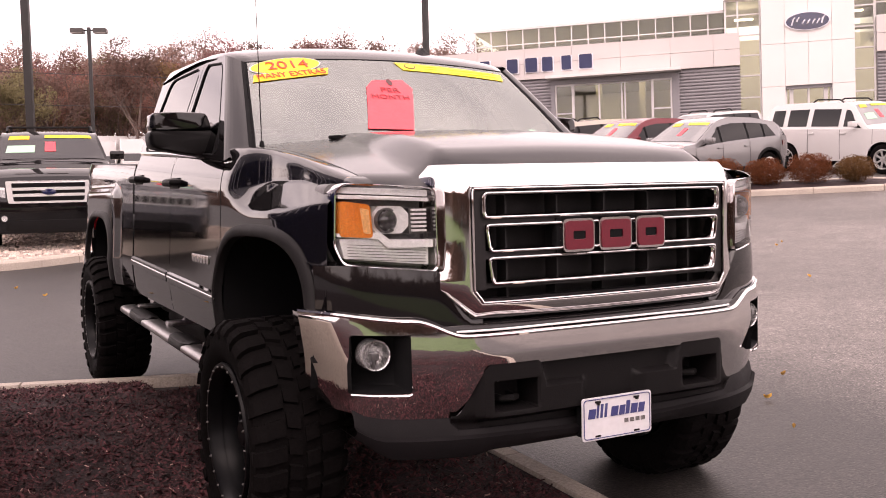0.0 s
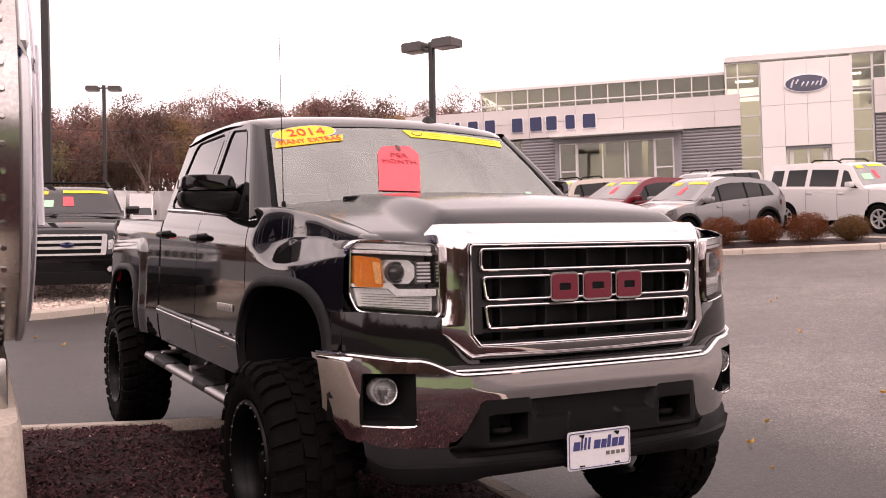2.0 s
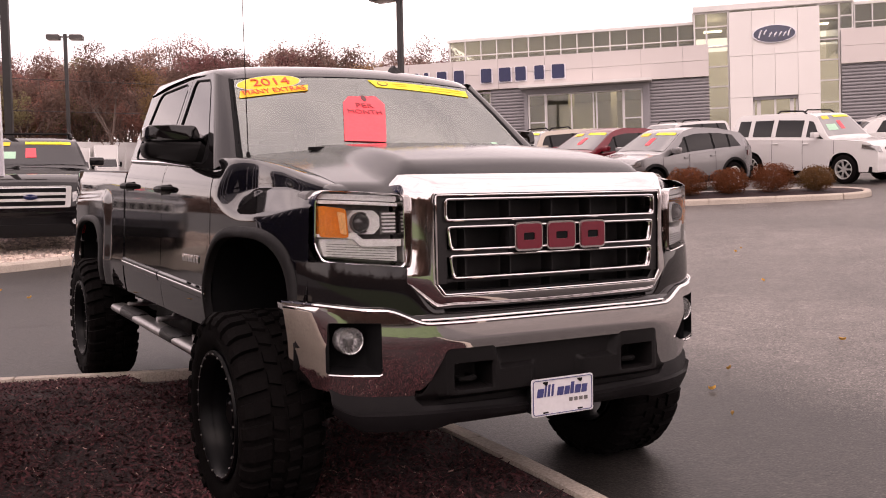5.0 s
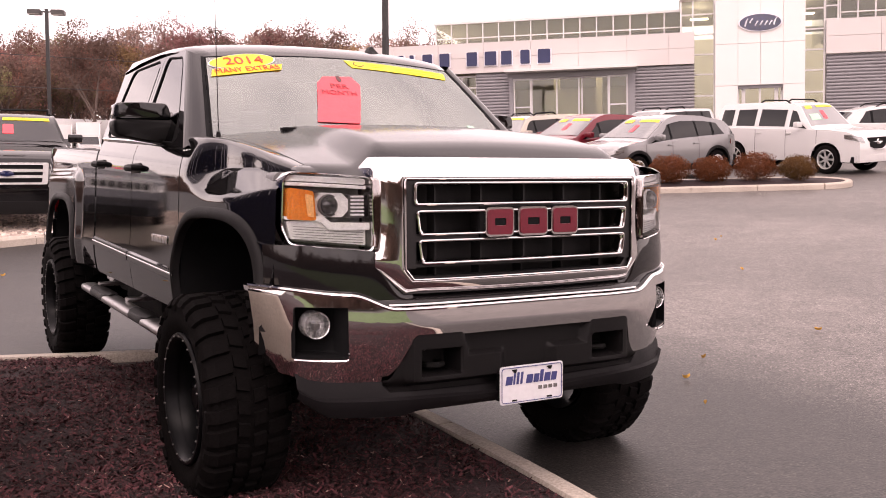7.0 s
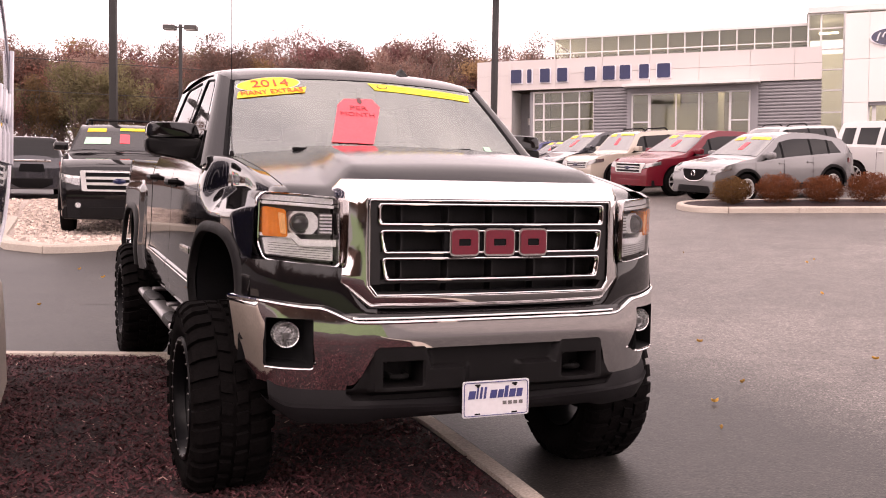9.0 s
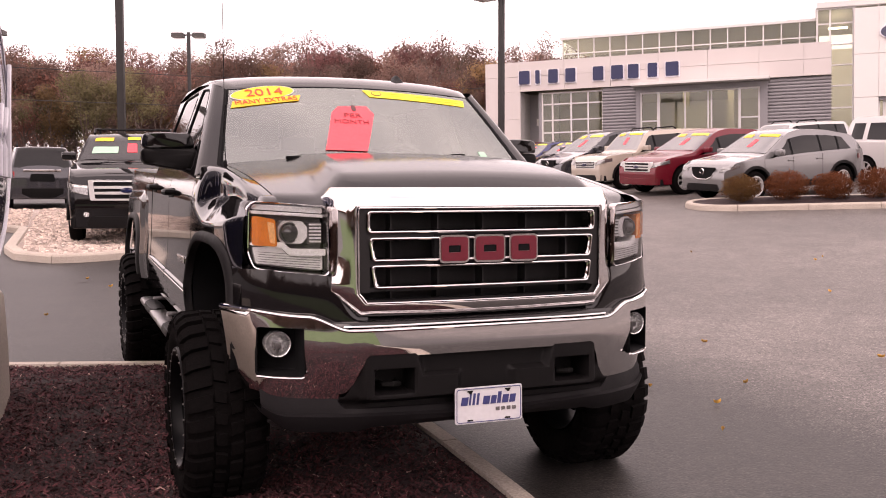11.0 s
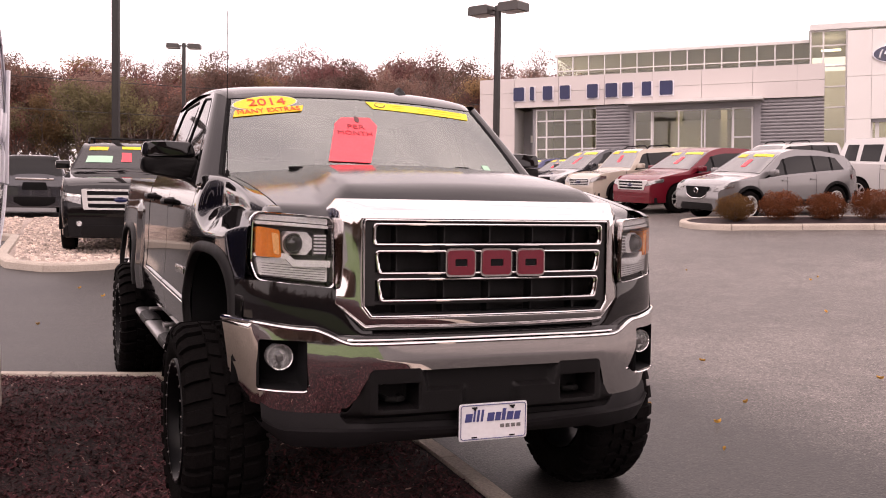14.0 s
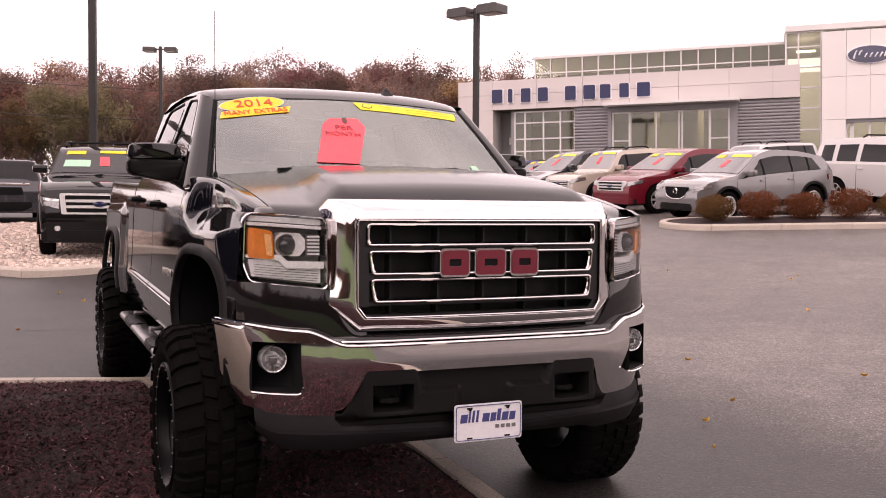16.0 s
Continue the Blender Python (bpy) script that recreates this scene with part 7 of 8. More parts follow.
# ---- box trucks and a trailer far behind the lot ----
def box_truck(x, y, rz, label):
    e = empty("box_truck", (x, y, land(x, 60)), label, "truck", "trucks behind the lot", rz=rz)
    bm = bmesh.new()
    box(bm, -3.6, 0.1, -0.88, 0.88, 0.85, 3.30, 0.05)
    cargo = part("cargo_box", bm, M["white_paint"], e)
    for s in (-1, 1):
        bm = bmesh.new()
        box(bm, 0.08, 0.13, s * 0.80, s * 0.87, 0.95, 3.25, 0.01)
        part("corner_post", bm, M["trim_bright"], cargo)
    bm = bmesh.new()
    grid(bm, [[(0.15, w, 0.5), (1.55, w, 0.5), (1.55, w * 0.98, 1.35), (0.95, w * 0.96, 1.50), (0.62, w * 0.88, 2.20), (0.15, w * 0.88, 2.25)] for w in span(-0.85, 0.85, 6)])
    for w in (-0.85, 0.85):
        bm.faces.new([bm.verts.new(p) for p in ((0.15, w, 0.5), (1.55, w, 0.5), (1.55, w * 0.98, 1.35), (0.95, w * 0.96, 1.50), (0.62, w * 0.88, 2.20), (0.15, w * 0.88, 2.25))])
    cab_ob = part("cab", bm, M["white_paint"], e)
    bm = bmesh.new()
    grid(bm, [[(0.955, w, 1.54), (0.655, w * 0.94, 2.14)] for w in span(-0.72, 0.72, 4)])
    part("windscreen", bm, M["glass_dark"], cab_ob, "dark windscreen")
    for s in (-1, 1):
        bm = bmesh.new()
        box(bm, 0.80, 0.92, s * 0.92, s * 1.08, 1.55, 1.95, 0.02)
        rod(bm, (0.85, s * 0.82, 1.65), (0.85, s * 0.95, 1.65), 0.02)
        part("mirror", bm, M["plastic_dark"], cab_ob, "black door mirror")
        bm = bmesh.new()
        box(bm, 1.53, 1.57, s * 0.52, s * 0.80, 0.98, 1.18, 0.02)
        part("headlamp", bm, M["lamp_white"], cab_ob, "clear headlamp")
    bm = bmesh.new()
    box(bm, 1.54, 1.575, -0.44, 0.44, 0.90, 1.22, 0.01)
    part("grille", bm, M["plastic_dark"], cab_ob, "dark grille")
    bm = bmesh.new()
    box(bm, -3.5, 1.66, -0.80, 0.80, 0.42, 0.80, 0.04)
    part("chassis", bm, M["under"], e)
    for wx in (-2.7, 1.0):
        for s in (-1, 1):
            bm = bmesh.new()
            rod(bm, (wx, s * 0.58, 0.40), (wx, s * 0.84, 0.40), 0.40, n=20)
            part("wheel", bm, M["rubber"], e)


box_truck(12.05, 77.2, -97, "white box truck parked far behind the lot")
box_truck(10.35, 79.6, -97, "white box truck beside another, before the woods")
e = empty("trailer", (12.6, 83.0, land(12.6, 60)), "long pale cargo trailer at the foot of the woods", "trailer", "trucks behind the lot", rz=4)
bm = bmesh.new()
box(bm, -5.2, 5.6, -1.2, 1.2, 1.0, 3.75, 0.04)
cargo = part("cargo_box", bm, M["white_paint"], e)
for k in range(10):
    bm = bmesh.new()
    box(bm, -5.0 + 1.12 * k, -4.95 + 1.12 * k, -1.225, -1.2, 1.05, 3.7)
    part("rib", bm, M["trim_bright"], cargo)
for wx in (3.6, 4.5):
    for s in (-1, 1):
        bm = bmesh.new()
        rod(bm, (wx, s * 0.85, 0.46), (wx, s * 1.15, 0.46), 0.46, n=20)
        part("wheel", bm, M["rubber"], e)
bm = bmesh.new()
for s in (-1, 1):
    box(bm, -3.6, -3.45, s * 0.6 - 0.06, s * 0.6 + 0.06, -0.1, 1.0)
box(bm, -4.0, 5.2, -0.5, 0.5, 0.85, 1.0)
part("chassis", bm, M["under"], e)

# ---- bushes on the planted island ----
rng = random.Random(21)
for k in range(5):
    p = Vector((12.55, 14.35)) + Vector((0.86, -0.49)) * k * 0.99
    s = (0.88, 1.0, 0.92, 1.02, 0.86, 0.95)[k]
    z = land(p.x, p.y) + 0.16
    e = empty("bush", (p.x + 0.07, p.y - 0.09, z), "low rounded shrub with rust-red autumn leaves" if k % 4 else "low rounded shrub with reddish green leaves", "shrub", "row of shrubs")
    bm = bmesh.new()
    for q in range(14):
        a, t = rng.random() * 6.283, rng.random() * 0.9
        rod(bm, (0, 0, -0.05), (math.cos(a) * 0.3 * t * s, math.sin(a) * 0.3 * t * s, 0.42 * s), 0.008, 0.003, 5)
    part("twigs", bm, M["bark"], e, "thin twigs")
    verts, faces = [], []
    while len(faces) < 9000:
        v = Vector((rng.gauss(0, 1), rng.gauss(0, 1), rng.gauss(0, 1))).normalized()
        rr = (0.45 + 0.55 * rng.random() ** 0.5) * (1 + 0.22 * noise.noise(v * 2.2 + Vector((k * 7.1, 0, 0))))
        c = Vector((v.x * 0.50 * s * rr, v.y * 0.50 * s * rr, 0.32 * s + v.z * 0.35 * s * rr))
        if c.z < -0.03:
            continue
        a = Vector((rng.gauss(0, 1), rng.gauss(0, 1), rng.gauss(0, 1))).normalized()
        b3 = a.cross(v).normalized() if abs(a.dot(v)) < 0.99 else Vector((1, 0, 0))
        l = 0.009 + 0.013 * rng.random()
        i = len(verts)
        verts += [c - a * l, c + b3 * l * 0.5, c + a * l, c - b3 * l * 0.5]
        faces.append((i, i + 1, i + 2, i + 3))
    me = bpy.data.meshes.new("leaves")
    me.from_pydata(verts, [], faces)
    me.materials.append(M["bush_green" if k in (0, 4) else "bush"])
    o = new("leaves", me)
    o.parent = e

# ---- fallen leaves on the asphalt ----
rng = random.Random(3)
spots = [(1.98, 1.03), (2.38, 1.60), (2.93, 2.0), (2.24, 2.18), (8.3, 7.2), (-1.26, 10.2), (-1.75, 7.33), (3.6, 3.4), (5.2, 7.0), (6.5, 5.0), (4.4, 2.2), (7.5, 9.0), (-3.0, 8.2), (-2.2, 6.6), (-1.0, 9.4), (-0.9, -0.2), (0.5, 5.0), (3.2, 0.6), (8.6, 7.4)]
for x, y in spots:
    bm = bmesh.new()
    sz = 0.016 + 0.014 * rng.random()
    rows = []
    for q in span(-1, 1, 6):
        w = math.sqrt(max(0.02, 1 - q * q)) * 0.55
        rows.append([(q * sz, t * w * sz, 0.012 + 0.018 * (t * t) + 0.010 * q * q) for t in (-1, 0, 1)])
    grid(bm, rows)
    o = part("fallen_leaf", bm, M["fallen_leaf"], None)
    o.matrix_world = pose(x, y, land(x, y) + (0.005 if (x, y) != (-0.9, -0.2) else 0.09), rng.uniform(-15, 15), rng.uniform(-15, 15), rng.random() * 360)
    tagged(o, "dry yellow autumn leaf lying on the ground", "leaf", "fallen leaves")


# ---- lamp posts ----
def lamp_post(x, y, h, label, heads=2, rz=0.0, thick=0.075, size=0.62):
    e = empty("lamp_post", (x, y, land(x, y)), label, "lamp post", "lot lamp posts", rz=rz)
    bm = bmesh.new()
    box(bm, -thick, thick, -thick, thick, 0.0, h, 0.012)
    part("pole", bm, M["pole"], e, "dark square steel pole")
    bm = bmesh.new()
    turned(bm, [(0.26, -0.25), (0.26, 0.70), (0.24, 0.74), (0.0005, 0.75)], Matrix.Identity(4), 24)
    part("footing", bm, M["concrete"], e, "concrete footing")
    for k in range(heads):
        d = (-1 if k == 0 else 1) if heads == 2 else 1
        bm = bmesh.new()
        rod(bm, (0, 0, h - 0.12), (d * 0.28, 0, h - 0.10), 0.03, n=8)
        part("arm", bm, M["pole"], e)
        bm = bmesh.new()
        o = [(-0.5, 0.0), (0.5, 0.0), (0.5, 0.30), (0.42, 0.36), (-0.42, 0.36), (-0.5, 0.30)]
        prism(bm, o, lambda a, b2, q: (d * (0.18 + size * 0.5) + a * size, -0.25 * size / 0.62 + q, h - 0.22 + b2 * size), 0.5 * size / 0.62)
        head = part("lamp_head", bm, M["lamp_box"], e, "bronze box lamp head", smooth=False)
        bm = bmesh.new()
        box(bm, d * (0.18 + size * 0.5) - 0.42 * size, d * (0.18 + size * 0.5) + 0.42 * size, -0.2, 0.2, h - 0.232, h - 0.218, 0.004)
        part("lens", bm, M["lamp_glass"], head, "pale lamp lens")


lamp_post(10.05, 21.4, 6.25 - land(10, 21.4) + 0.75, "twin-headed bronze lamp post among the parked cars", rz=-62, thick=0.07, size=0.68)
lamp_post(3.66, 38.0, 7.95 - land(3.66, 38), "twin-headed bronze lamp post at the back of the lot", rz=-20, thick=0.065, size=0.50)
lamp_post(-0.17, 19.9, 9.4, "tall dark lamp post beside the gravel bed", rz=-20, thick=0.078)
lamp_post(-4.2, 44.0, 7.0, "bronze lamp post at the back of the lot", rz=-20, thick=0.08)

# ---- wires along the back of the lot ----
for z, yy in ((9.2, 64.0), (7.2, 64.0)):
    bm = bmesh.new()
    tube(bm, [(x, yy + 0.05 * x, z + 0.0025 * ((x - 10) / 4) ** 2) for x in span(-60, 45, 30)], 0.022, 5)
    o = part("overhead_wire", bm, M["wire"], None)
    tagged(o, "thin overhead wire in front of the woods", "wire", kind="structure")


# ---- the showroom ----
KB = 1.10
BX, BY = -1.9 + (21.3 + 1.9) * KB, -3.5 + (28.93 + 3.5) * KB
B_GROUND = land(BX, BY) - 0.3
shop = empty("showroom", (BX, BY, 0.0), "modern car showroom with white panels, grey siding and a glazed entrance tower", "building", kind="structure", rz=-42.85, ry=-0.9)
S0 = 5.26


def fs(s):
    return (s - S0) * KB + S0 * KB - 0.0


def fz(z):
    return 1.35 + (z - 1.35) * KB


def back(s, z, d):
    """A place seen at (s, z) on the front plane, set d behind it."""
    k = (39.4 * KB + d) / (39.4 * KB)
    return (S0 * KB + (fs(s) - S0 * KB) * k, 1.35 + (fz(z) - 1.35) * k)


def bpart(name, bm, mat, label="", parent=None, smooth=False):
    return part(name, bm, M[mat], parent or shop, label, smooth=smooth)


def slab_b(name, s0, s1, z0, z1, y0, y1, mat, label="", parent=None, bevel=0.0):
    bm = bmesh.new()
    box(bm, fs(s0), fs(s1), y0, y1, fz(z0), fz(z1), bevel)
    return bpart(name, bm, mat, label, parent)


ZG = (B_GROUND - 1.35) / KB + 1.35 - 0.4
# white fascia of separate panels, left wing
fasc = slab_b("fascia_core", -8.0, 5.57, 5.68, 6.84, 0.06, 0.5, "roof_grey")
cuts = [-8.0, -6.48, -4.6, -2.7, -0.8, 1.1, 3.0, 4.6, 5.57]
for a, c in zip(cuts, cuts[1:]):
    for z0, z1 in ((5.645, 6.25), (6.262, 6.86)):
        slab_b("fascia_panel", a + 0.006, c - 0.006, z0, z1, 0.0, 0.06, "panel_beige", "", fasc)
pier = slab_b("pier_core", -8.0, -6.48, ZG, 5.64, 0.06, 6.0, "roof_grey")
for a, c in ((-8.0, -7.25), (-7.24, -6.48)):
    for z0, z1 in ((ZG, 3.4), (3.41, 4.5), (4.51, 5.64)):
        slab_b("pier_panel", a + 0.005, c - 0.005, z0, z1, 0.0, 0.06, "panel_beige", "white metal wall panel", pier)
slab_b("side_wall", -8.0, -7.95, ZG, 6.84, 0.06, 14.0, "panel", "white side wall")


def siding(s0, s1, z0, z1, y=0.10, step=0.125):
    core = slab_b("siding_wall", s0, s1, z0, z1, y + 0.06, y + 0.4, "siding", "grey horizontal siding")
    z = z0
    while z < z1 - 0.03:
        bm = bmesh.new()
        zz = min(z + step * 0.80, z1)
        pts = [(y + 0.06, fz(z)), (y + 0.012, fz(z) + 0.012), (y, fz((z + zz) / 2)), (y + 0.012, fz(zz) - 0.012), (y + 0.06, fz(zz))]
        grid(bm, [[(x, a, c) for a, c in pts] for x in (fs(s0), fs(s1))])
        bpart("siding_board", bm, "siding", "", core)
        z += step


def glazing(s0, s1, z0, z1, cols, rows, y, name, bar=0.035, depth=0.12, pane="building_glass", label="glazed wall with pale frames"):
    """Window of separate panes between pale bars; cols and rows are shares of its width and height."""
    bm = bmesh.new()
    box(bm, fs(s0) - bar, fs(s1) + bar, y, y + depth, fz(z1) - bar, fz(z1) + bar)
    box(bm, fs(s0) - bar, fs(s1) + bar, y, y + depth, fz(z0) - bar, fz(z0) + bar)
    fr = bpart(name, bm, "frame_white", label)
    for c in cols:
        bm = bmesh.new()
        x = fs(s0 + (s1 - s0) * c)
        box(bm, x - bar, x + bar, y - 0.003, y + depth, fz(z0) + bar, fz(z1) - bar)
        bpart("mullion", bm, "frame_white", "", fr)
    for (a, c) in zip(cols, cols[1:]):
        for r in rows[1:-1]:
            bm = bmesh.new()
            z = fz(z0 + (z1 - z0) * r)
            box(bm, fs(s0 + (s1 - s0) * a) + bar, fs(s0 + (s1 - s0) * c) - bar, y + 0.004, y + depth, z - bar * 0.8, z + bar * 0.8)
            bpart("transom", bm, "frame_white", "", fr)
        for r0, r1 in zip(rows, rows[1:]):
            bm = bmesh.new()
            box(bm, fs(s0 + (s1 - s0) * a) + bar, fs(s0 + (s1 - s0) * c) - bar, y + depth * 0.5, y + depth * 0.5 + 0.012, fz(z0 + (z1 - z0) * r0) + bar, fz(z0 + (z1 - z0) * r1) - bar)
            p = bpart("pane", bm, pane, "", fr)
            p.visible_shadow = False
    return fr


siding(-3.05, -1.68, ZG, 5.64)
siding(3.32, 5.57, ZG, 5.64)
# recess and corner window
slab_b("recess_wall", -6.48, -5.2, ZG, 5.64, 1.6, 1.8, "siding", "shaded entrance recess")
slab_b("recess_post", -5.78, -5.66, ZG, 5.60, 0.35, 0.5, "siding", "grey post")
slab_b("notice_board", -6.18, -6.02, 4.3, 4.6, 1.56, 1.6, "panel", "small white notice")
glazing(-5.62, -3.08, 3.0, 5.55, [0, 0.17, 0.48, 0.76, 1], [0, 0.16, 0.36, 0.56, 0.82, 1], 0.35, "window_1")
# large window under a canopy
slab_b("canopy", -1.78, 3.40, 5.56, 5.67, -0.75, 0.1, "frame_white", "thin pale canopy over the window")
slab_b("window_surround", -1.68, -1.52, ZG, 5.55, -0.05, 0.3, "siding", "grey wall beside the window")
slab_b("window_surround", 3.04, 3.32, ZG, 5.55, -0.05, 0.3, "siding", "grey wall beside the window")
slab_b("window_head", -1.52, 3.04, 5.34, 5.55, -0.05, 0.3, "siding", "grey lintel over the window")
glazing(-1.48, -0.82, 3.0, 5.31, [0, 1], [0, 0.30, 0.52, 1], 0.02, "window_2")
glazing(2.30, 3.00, 3.0, 5.31, [0, 1], [0, 0.30, 0.52, 1], 0.02, "window_3")
glazing(-0.78, 2.26, 3.0, 5.31, [0, 0.33, 0.62, 0.66, 1], [0, 1], 0.10, "window_4", bar=0.03)
# inside of the showroom: floor, back wall, columns, display partition
slab_b("shop_floor", -7.9, 18, ZG, ZG + 0.2, 0.5, 14, "concrete", "showroom floor")
slab_b("shop_back_wall", -7.9, 18, ZG, 8.0, 12, 12.3, "inside_wall", "pale inside wall of the showroom")
slab_b("ceiling_slab", -7.9, 5.0, 5.9, 6.0, 0.5, 12, "inside_wall", "showroom ceiling")
for s in (-3.9, -0.2, 1.6, 4.2):
    slab_b("inner_column", s, s + 0.25, ZG, 5.9, 3.0, 3.3, "inside_wall", "inner column")
slab_b("display_wall", -0.5, 0.9, ZG, 4.9, 2.2, 2.4, "inside_wall", "display partition")
# upper tower strips are real; those over showroom and doors added to brighten inside
for s0, s1, z, y in ((-1.0, 0.4, 5.80, 2.0), (1.0, 2.4, 5.80, 2.0), (-1.0, 2.4, 5.80, 5.0), (5.45, 6.15, 7.62, 2.2), (5.45, 6.15, 7.30, 4.5), (9.7, 10.2, 7.62, 2.2), (6.6, 9.4, 4.9, 3.0)):
    slab_b("ceiling_light", s0, s1, z, z + 0.05, y, y + 0.25, "strip_light", "lit ceiling strip light, real in the tower, elsewhere added to brighten")
# clerestory over the left wing
c0, zt = back(-4.65, 7.72, 1.5)
c1, _ = back(5.1, 7.72, 1.5)
zb = fz(6.75)


def raw_box(name, x0, x1, y0, y1, z0, z1, mat, label="", parent=None):
    bm = bmesh.new()
    box(bm, x0, x1, y0, y1, z0, z1)
    return bpart(name, bm, mat, label, parent)


def clerestory(x0, x1, zt, zb, n, y, name):
    fr = raw_box(name, x0 - 0.1, x1, y - 0.12, y + 6.0, zt - 0.10, zt + 0.02, "frame_white", "flat roof edge over a band of windows")
    raw_box("back_wall", x0, x1, y + 5.5, y + 5.6, zb, zt - 0.11, "roof_grey", "", fr)
    raw_box("roof_deck", x0 - 3, x1, 0.5, y - 0.01, zb - 0.15, zb - 0.05, "roof_grey", "", fr)
    w = (x1 - x0) / n
    for i in range(n + 1):
        raw_box("mullion", x0 + w * i - 0.025, x0 + w * i + 0.025, y - 0.06, y + 0.06, zb - 0.1, zt - 0.10, "frame_white", "", fr)
        if i < n:
            h = (zt - 0.10 - zb) * 0.46 + zb
            raw_box("transom", x0 + w * i + 0.025, x0 + w * (i + 1) - 0.025, y - 0.05, y + 0.05, h - 0.025, h + 0.025, "frame_white", "", fr)
            for a, c in ((zb - 0.1, h - 0.025), (h + 0.025, zt - 0.10)):
                p = raw_box("pane", x0 + w * i + 0.03, x0 + w * (i + 1) - 0.03, y, y + 0.012, a, c, "building_glass", "", fr)


clerestory(c0, c1, zt, zb, 15, 1.5, "clerestory_1")
# glazed entrance tower
glazing(5.06, 6.32, 2.6, 8.10, [0, 0.36, 1.0], [0, 0.09, 0.18, 0.33, 0.48, 0.62, 0.76, 0.90, 1], 0.30, "tower_window_1", bar=0.035)
glazing(9.62, 10.34, 2.6, 8.10, [0, 1.0], [0, 0.09, 0.18, 0.33, 0.48, 0.62, 0.76, 0.90, 1], 0.30, "tower_window_2", bar=0.035)
glazing(6.36, 9.58, 7.97, 8.13, [0, 0.25, 0.5, 0.75, 1.0], [0, 1], 0.30, "tower_window_3", bar=0.02)
glazing(10.36, 10.82, 7.12, 8.12, [0, 1.0], [0, 0.5, 1], 0.30, "tower_window_4", bar=0.03)
slab_b("tower_roof", 5.03, 10.86, 8.13, 8.34, 0.18, 8.0, "frame_white", "flat pale roof edge of the tower")
slab_b("tower_side", 5.0, 5.06, 6.9, 8.13, 0.32, 8.0, "building_glass", "glazed side of the tower")
slab_b("tower_side", 10.80, 10.86, 6.9, 8.13, 0.32, 8.0, "building_glass", "glazed side of the tower")
# entrance portal of white panels with the oval sign and doors
for s0, s1, z0, z1 in ((6.33, 7.17, ZG, 8.0), (8.81, 9.60, ZG, 8.0), (7.17, 8.81, 4.72, 8.0)):
    core = slab_b("portal_core", s0, s1, z0, z1 - 0.03, -0.14, 0.9, "roof_grey")
    zs = [z0, 4.72, 6.30, 7.98] if z0 < 4 else [4.72, 6.30, 7.98]
    k = 1 if s1 - s0 < 1.2 else 2
    for i in range(k):
        for a, c in zip(zs, zs[1:]):
            slab_b("portal_panel", s0 + (s1 - s0) * i / k + 0.005, s0 + (s1 - s0) * (i + 1) / k - 0.005, a + 0.006, c - 0.006, -0.20, -0.14, "panel", "", core)
glazing(7.20, 8.78, ZG, 4.66, [0, 0.10, 0.14, 0.5, 0.86, 0.90, 1.0], [0, 1], 0.05, "entrance_doors", bar=0.04, label="pale framed glass entrance doors")
slab_b("door_head", 7.17, 8.81, 4.60, 4.72, -0.10, 0.0, "siding", "dark door head")
m = Matrix.Translation((fs(7.97), -0.20, fz(7.05))) @ Matrix.Rotation(radians(90), 4, "X")
bm = bmesh.new()
turned(bm, [(1.0, 0.0), (1.0, 0.06), (0.985, 0.075), (0.93, 0.07)], m @ Matrix.Diagonal((0.80 * KB, 0.335 * KB, 1, 1)), 48)
ov_rim = bpart("oval_sign_rim", bm, "letter_edge", "pale rim of the oval sign", smooth=True)
bm = bmesh.new()
turned(bm, [(0.94, 0.05), (0.935, 0.075), (0.5, 0.085), (0.0005, 0.088)], m @ Matrix.Diagonal((0.80 * KB, 0.335 * KB, 1, 1)), 48)
bpart("oval_sign_face", bm, "oval_blue", "plain blue oval sign", ov_rim, smooth=True)


def script(bm, m, w, h, r, dz, only=None):
    """The pale flourish on the oval: plain loops and strokes, no letters."""
    count = [0]

    def stroke(pts):
        count[0] += 1
        if only is not None and count[0] - 1 != only:
            return
        tube(bm, [m @ Vector((x * w, y * h, dz)) for x, y in pts], r, 6)
    for x, lo, hi in ((-0.62, -0.40, 0.45), (-0.40, -0.05, 0.45), (-0.16, -0.34, 0.14), (0.06, -0.34, 0.14), (0.28, -0.34, 0.14), (0.48, -0.34, 0.14), (0.68, -0.34, 0.48)):
        stroke([(x - 0.07, lo), (x - 0.035, lo * 0.6 + hi * 0.4), (x, lo * 0.3 + hi * 0.7), (x + 0.06, hi)])


bm = bmesh.new()
script(bm, m, 0.80 * KB, 0.335 * KB, 0.034, 0.10)
bpart("oval_sign_flourish", bm, "letter_edge", "pale plain flourish", ov_rim, smooth=True)
# right wing
fas2 = slab_b("fascia_core", 10.36, 20.0, 5.84, 7.06, 0.06, 0.5, "roof_grey")
for k in range(5):
    a, c = 10.36 + 1.93 * k, 10.36 + 1.93 * (k + 1)
    for z0, z1 in ((5.80, 6.44), (6.452, 7.08)):
        slab_b("fascia_panel", a + 0.006, c - 0.006, z0, z1, 0.0, 0.06, "panel_beige", "", fas2)
siding(10.40, 20.0, ZG, 5.80)
c2, zt2 = back(10.86, 8.02, 1.5)
clerestory(c2, fs(20.0), zt2, fz(6.95), 14, 1.5, "clerestory_2")
slab_b("rear_block", -7.9, 20, ZG, 6.8, 14, 14.3, "panel", "rear wall of the showroom")
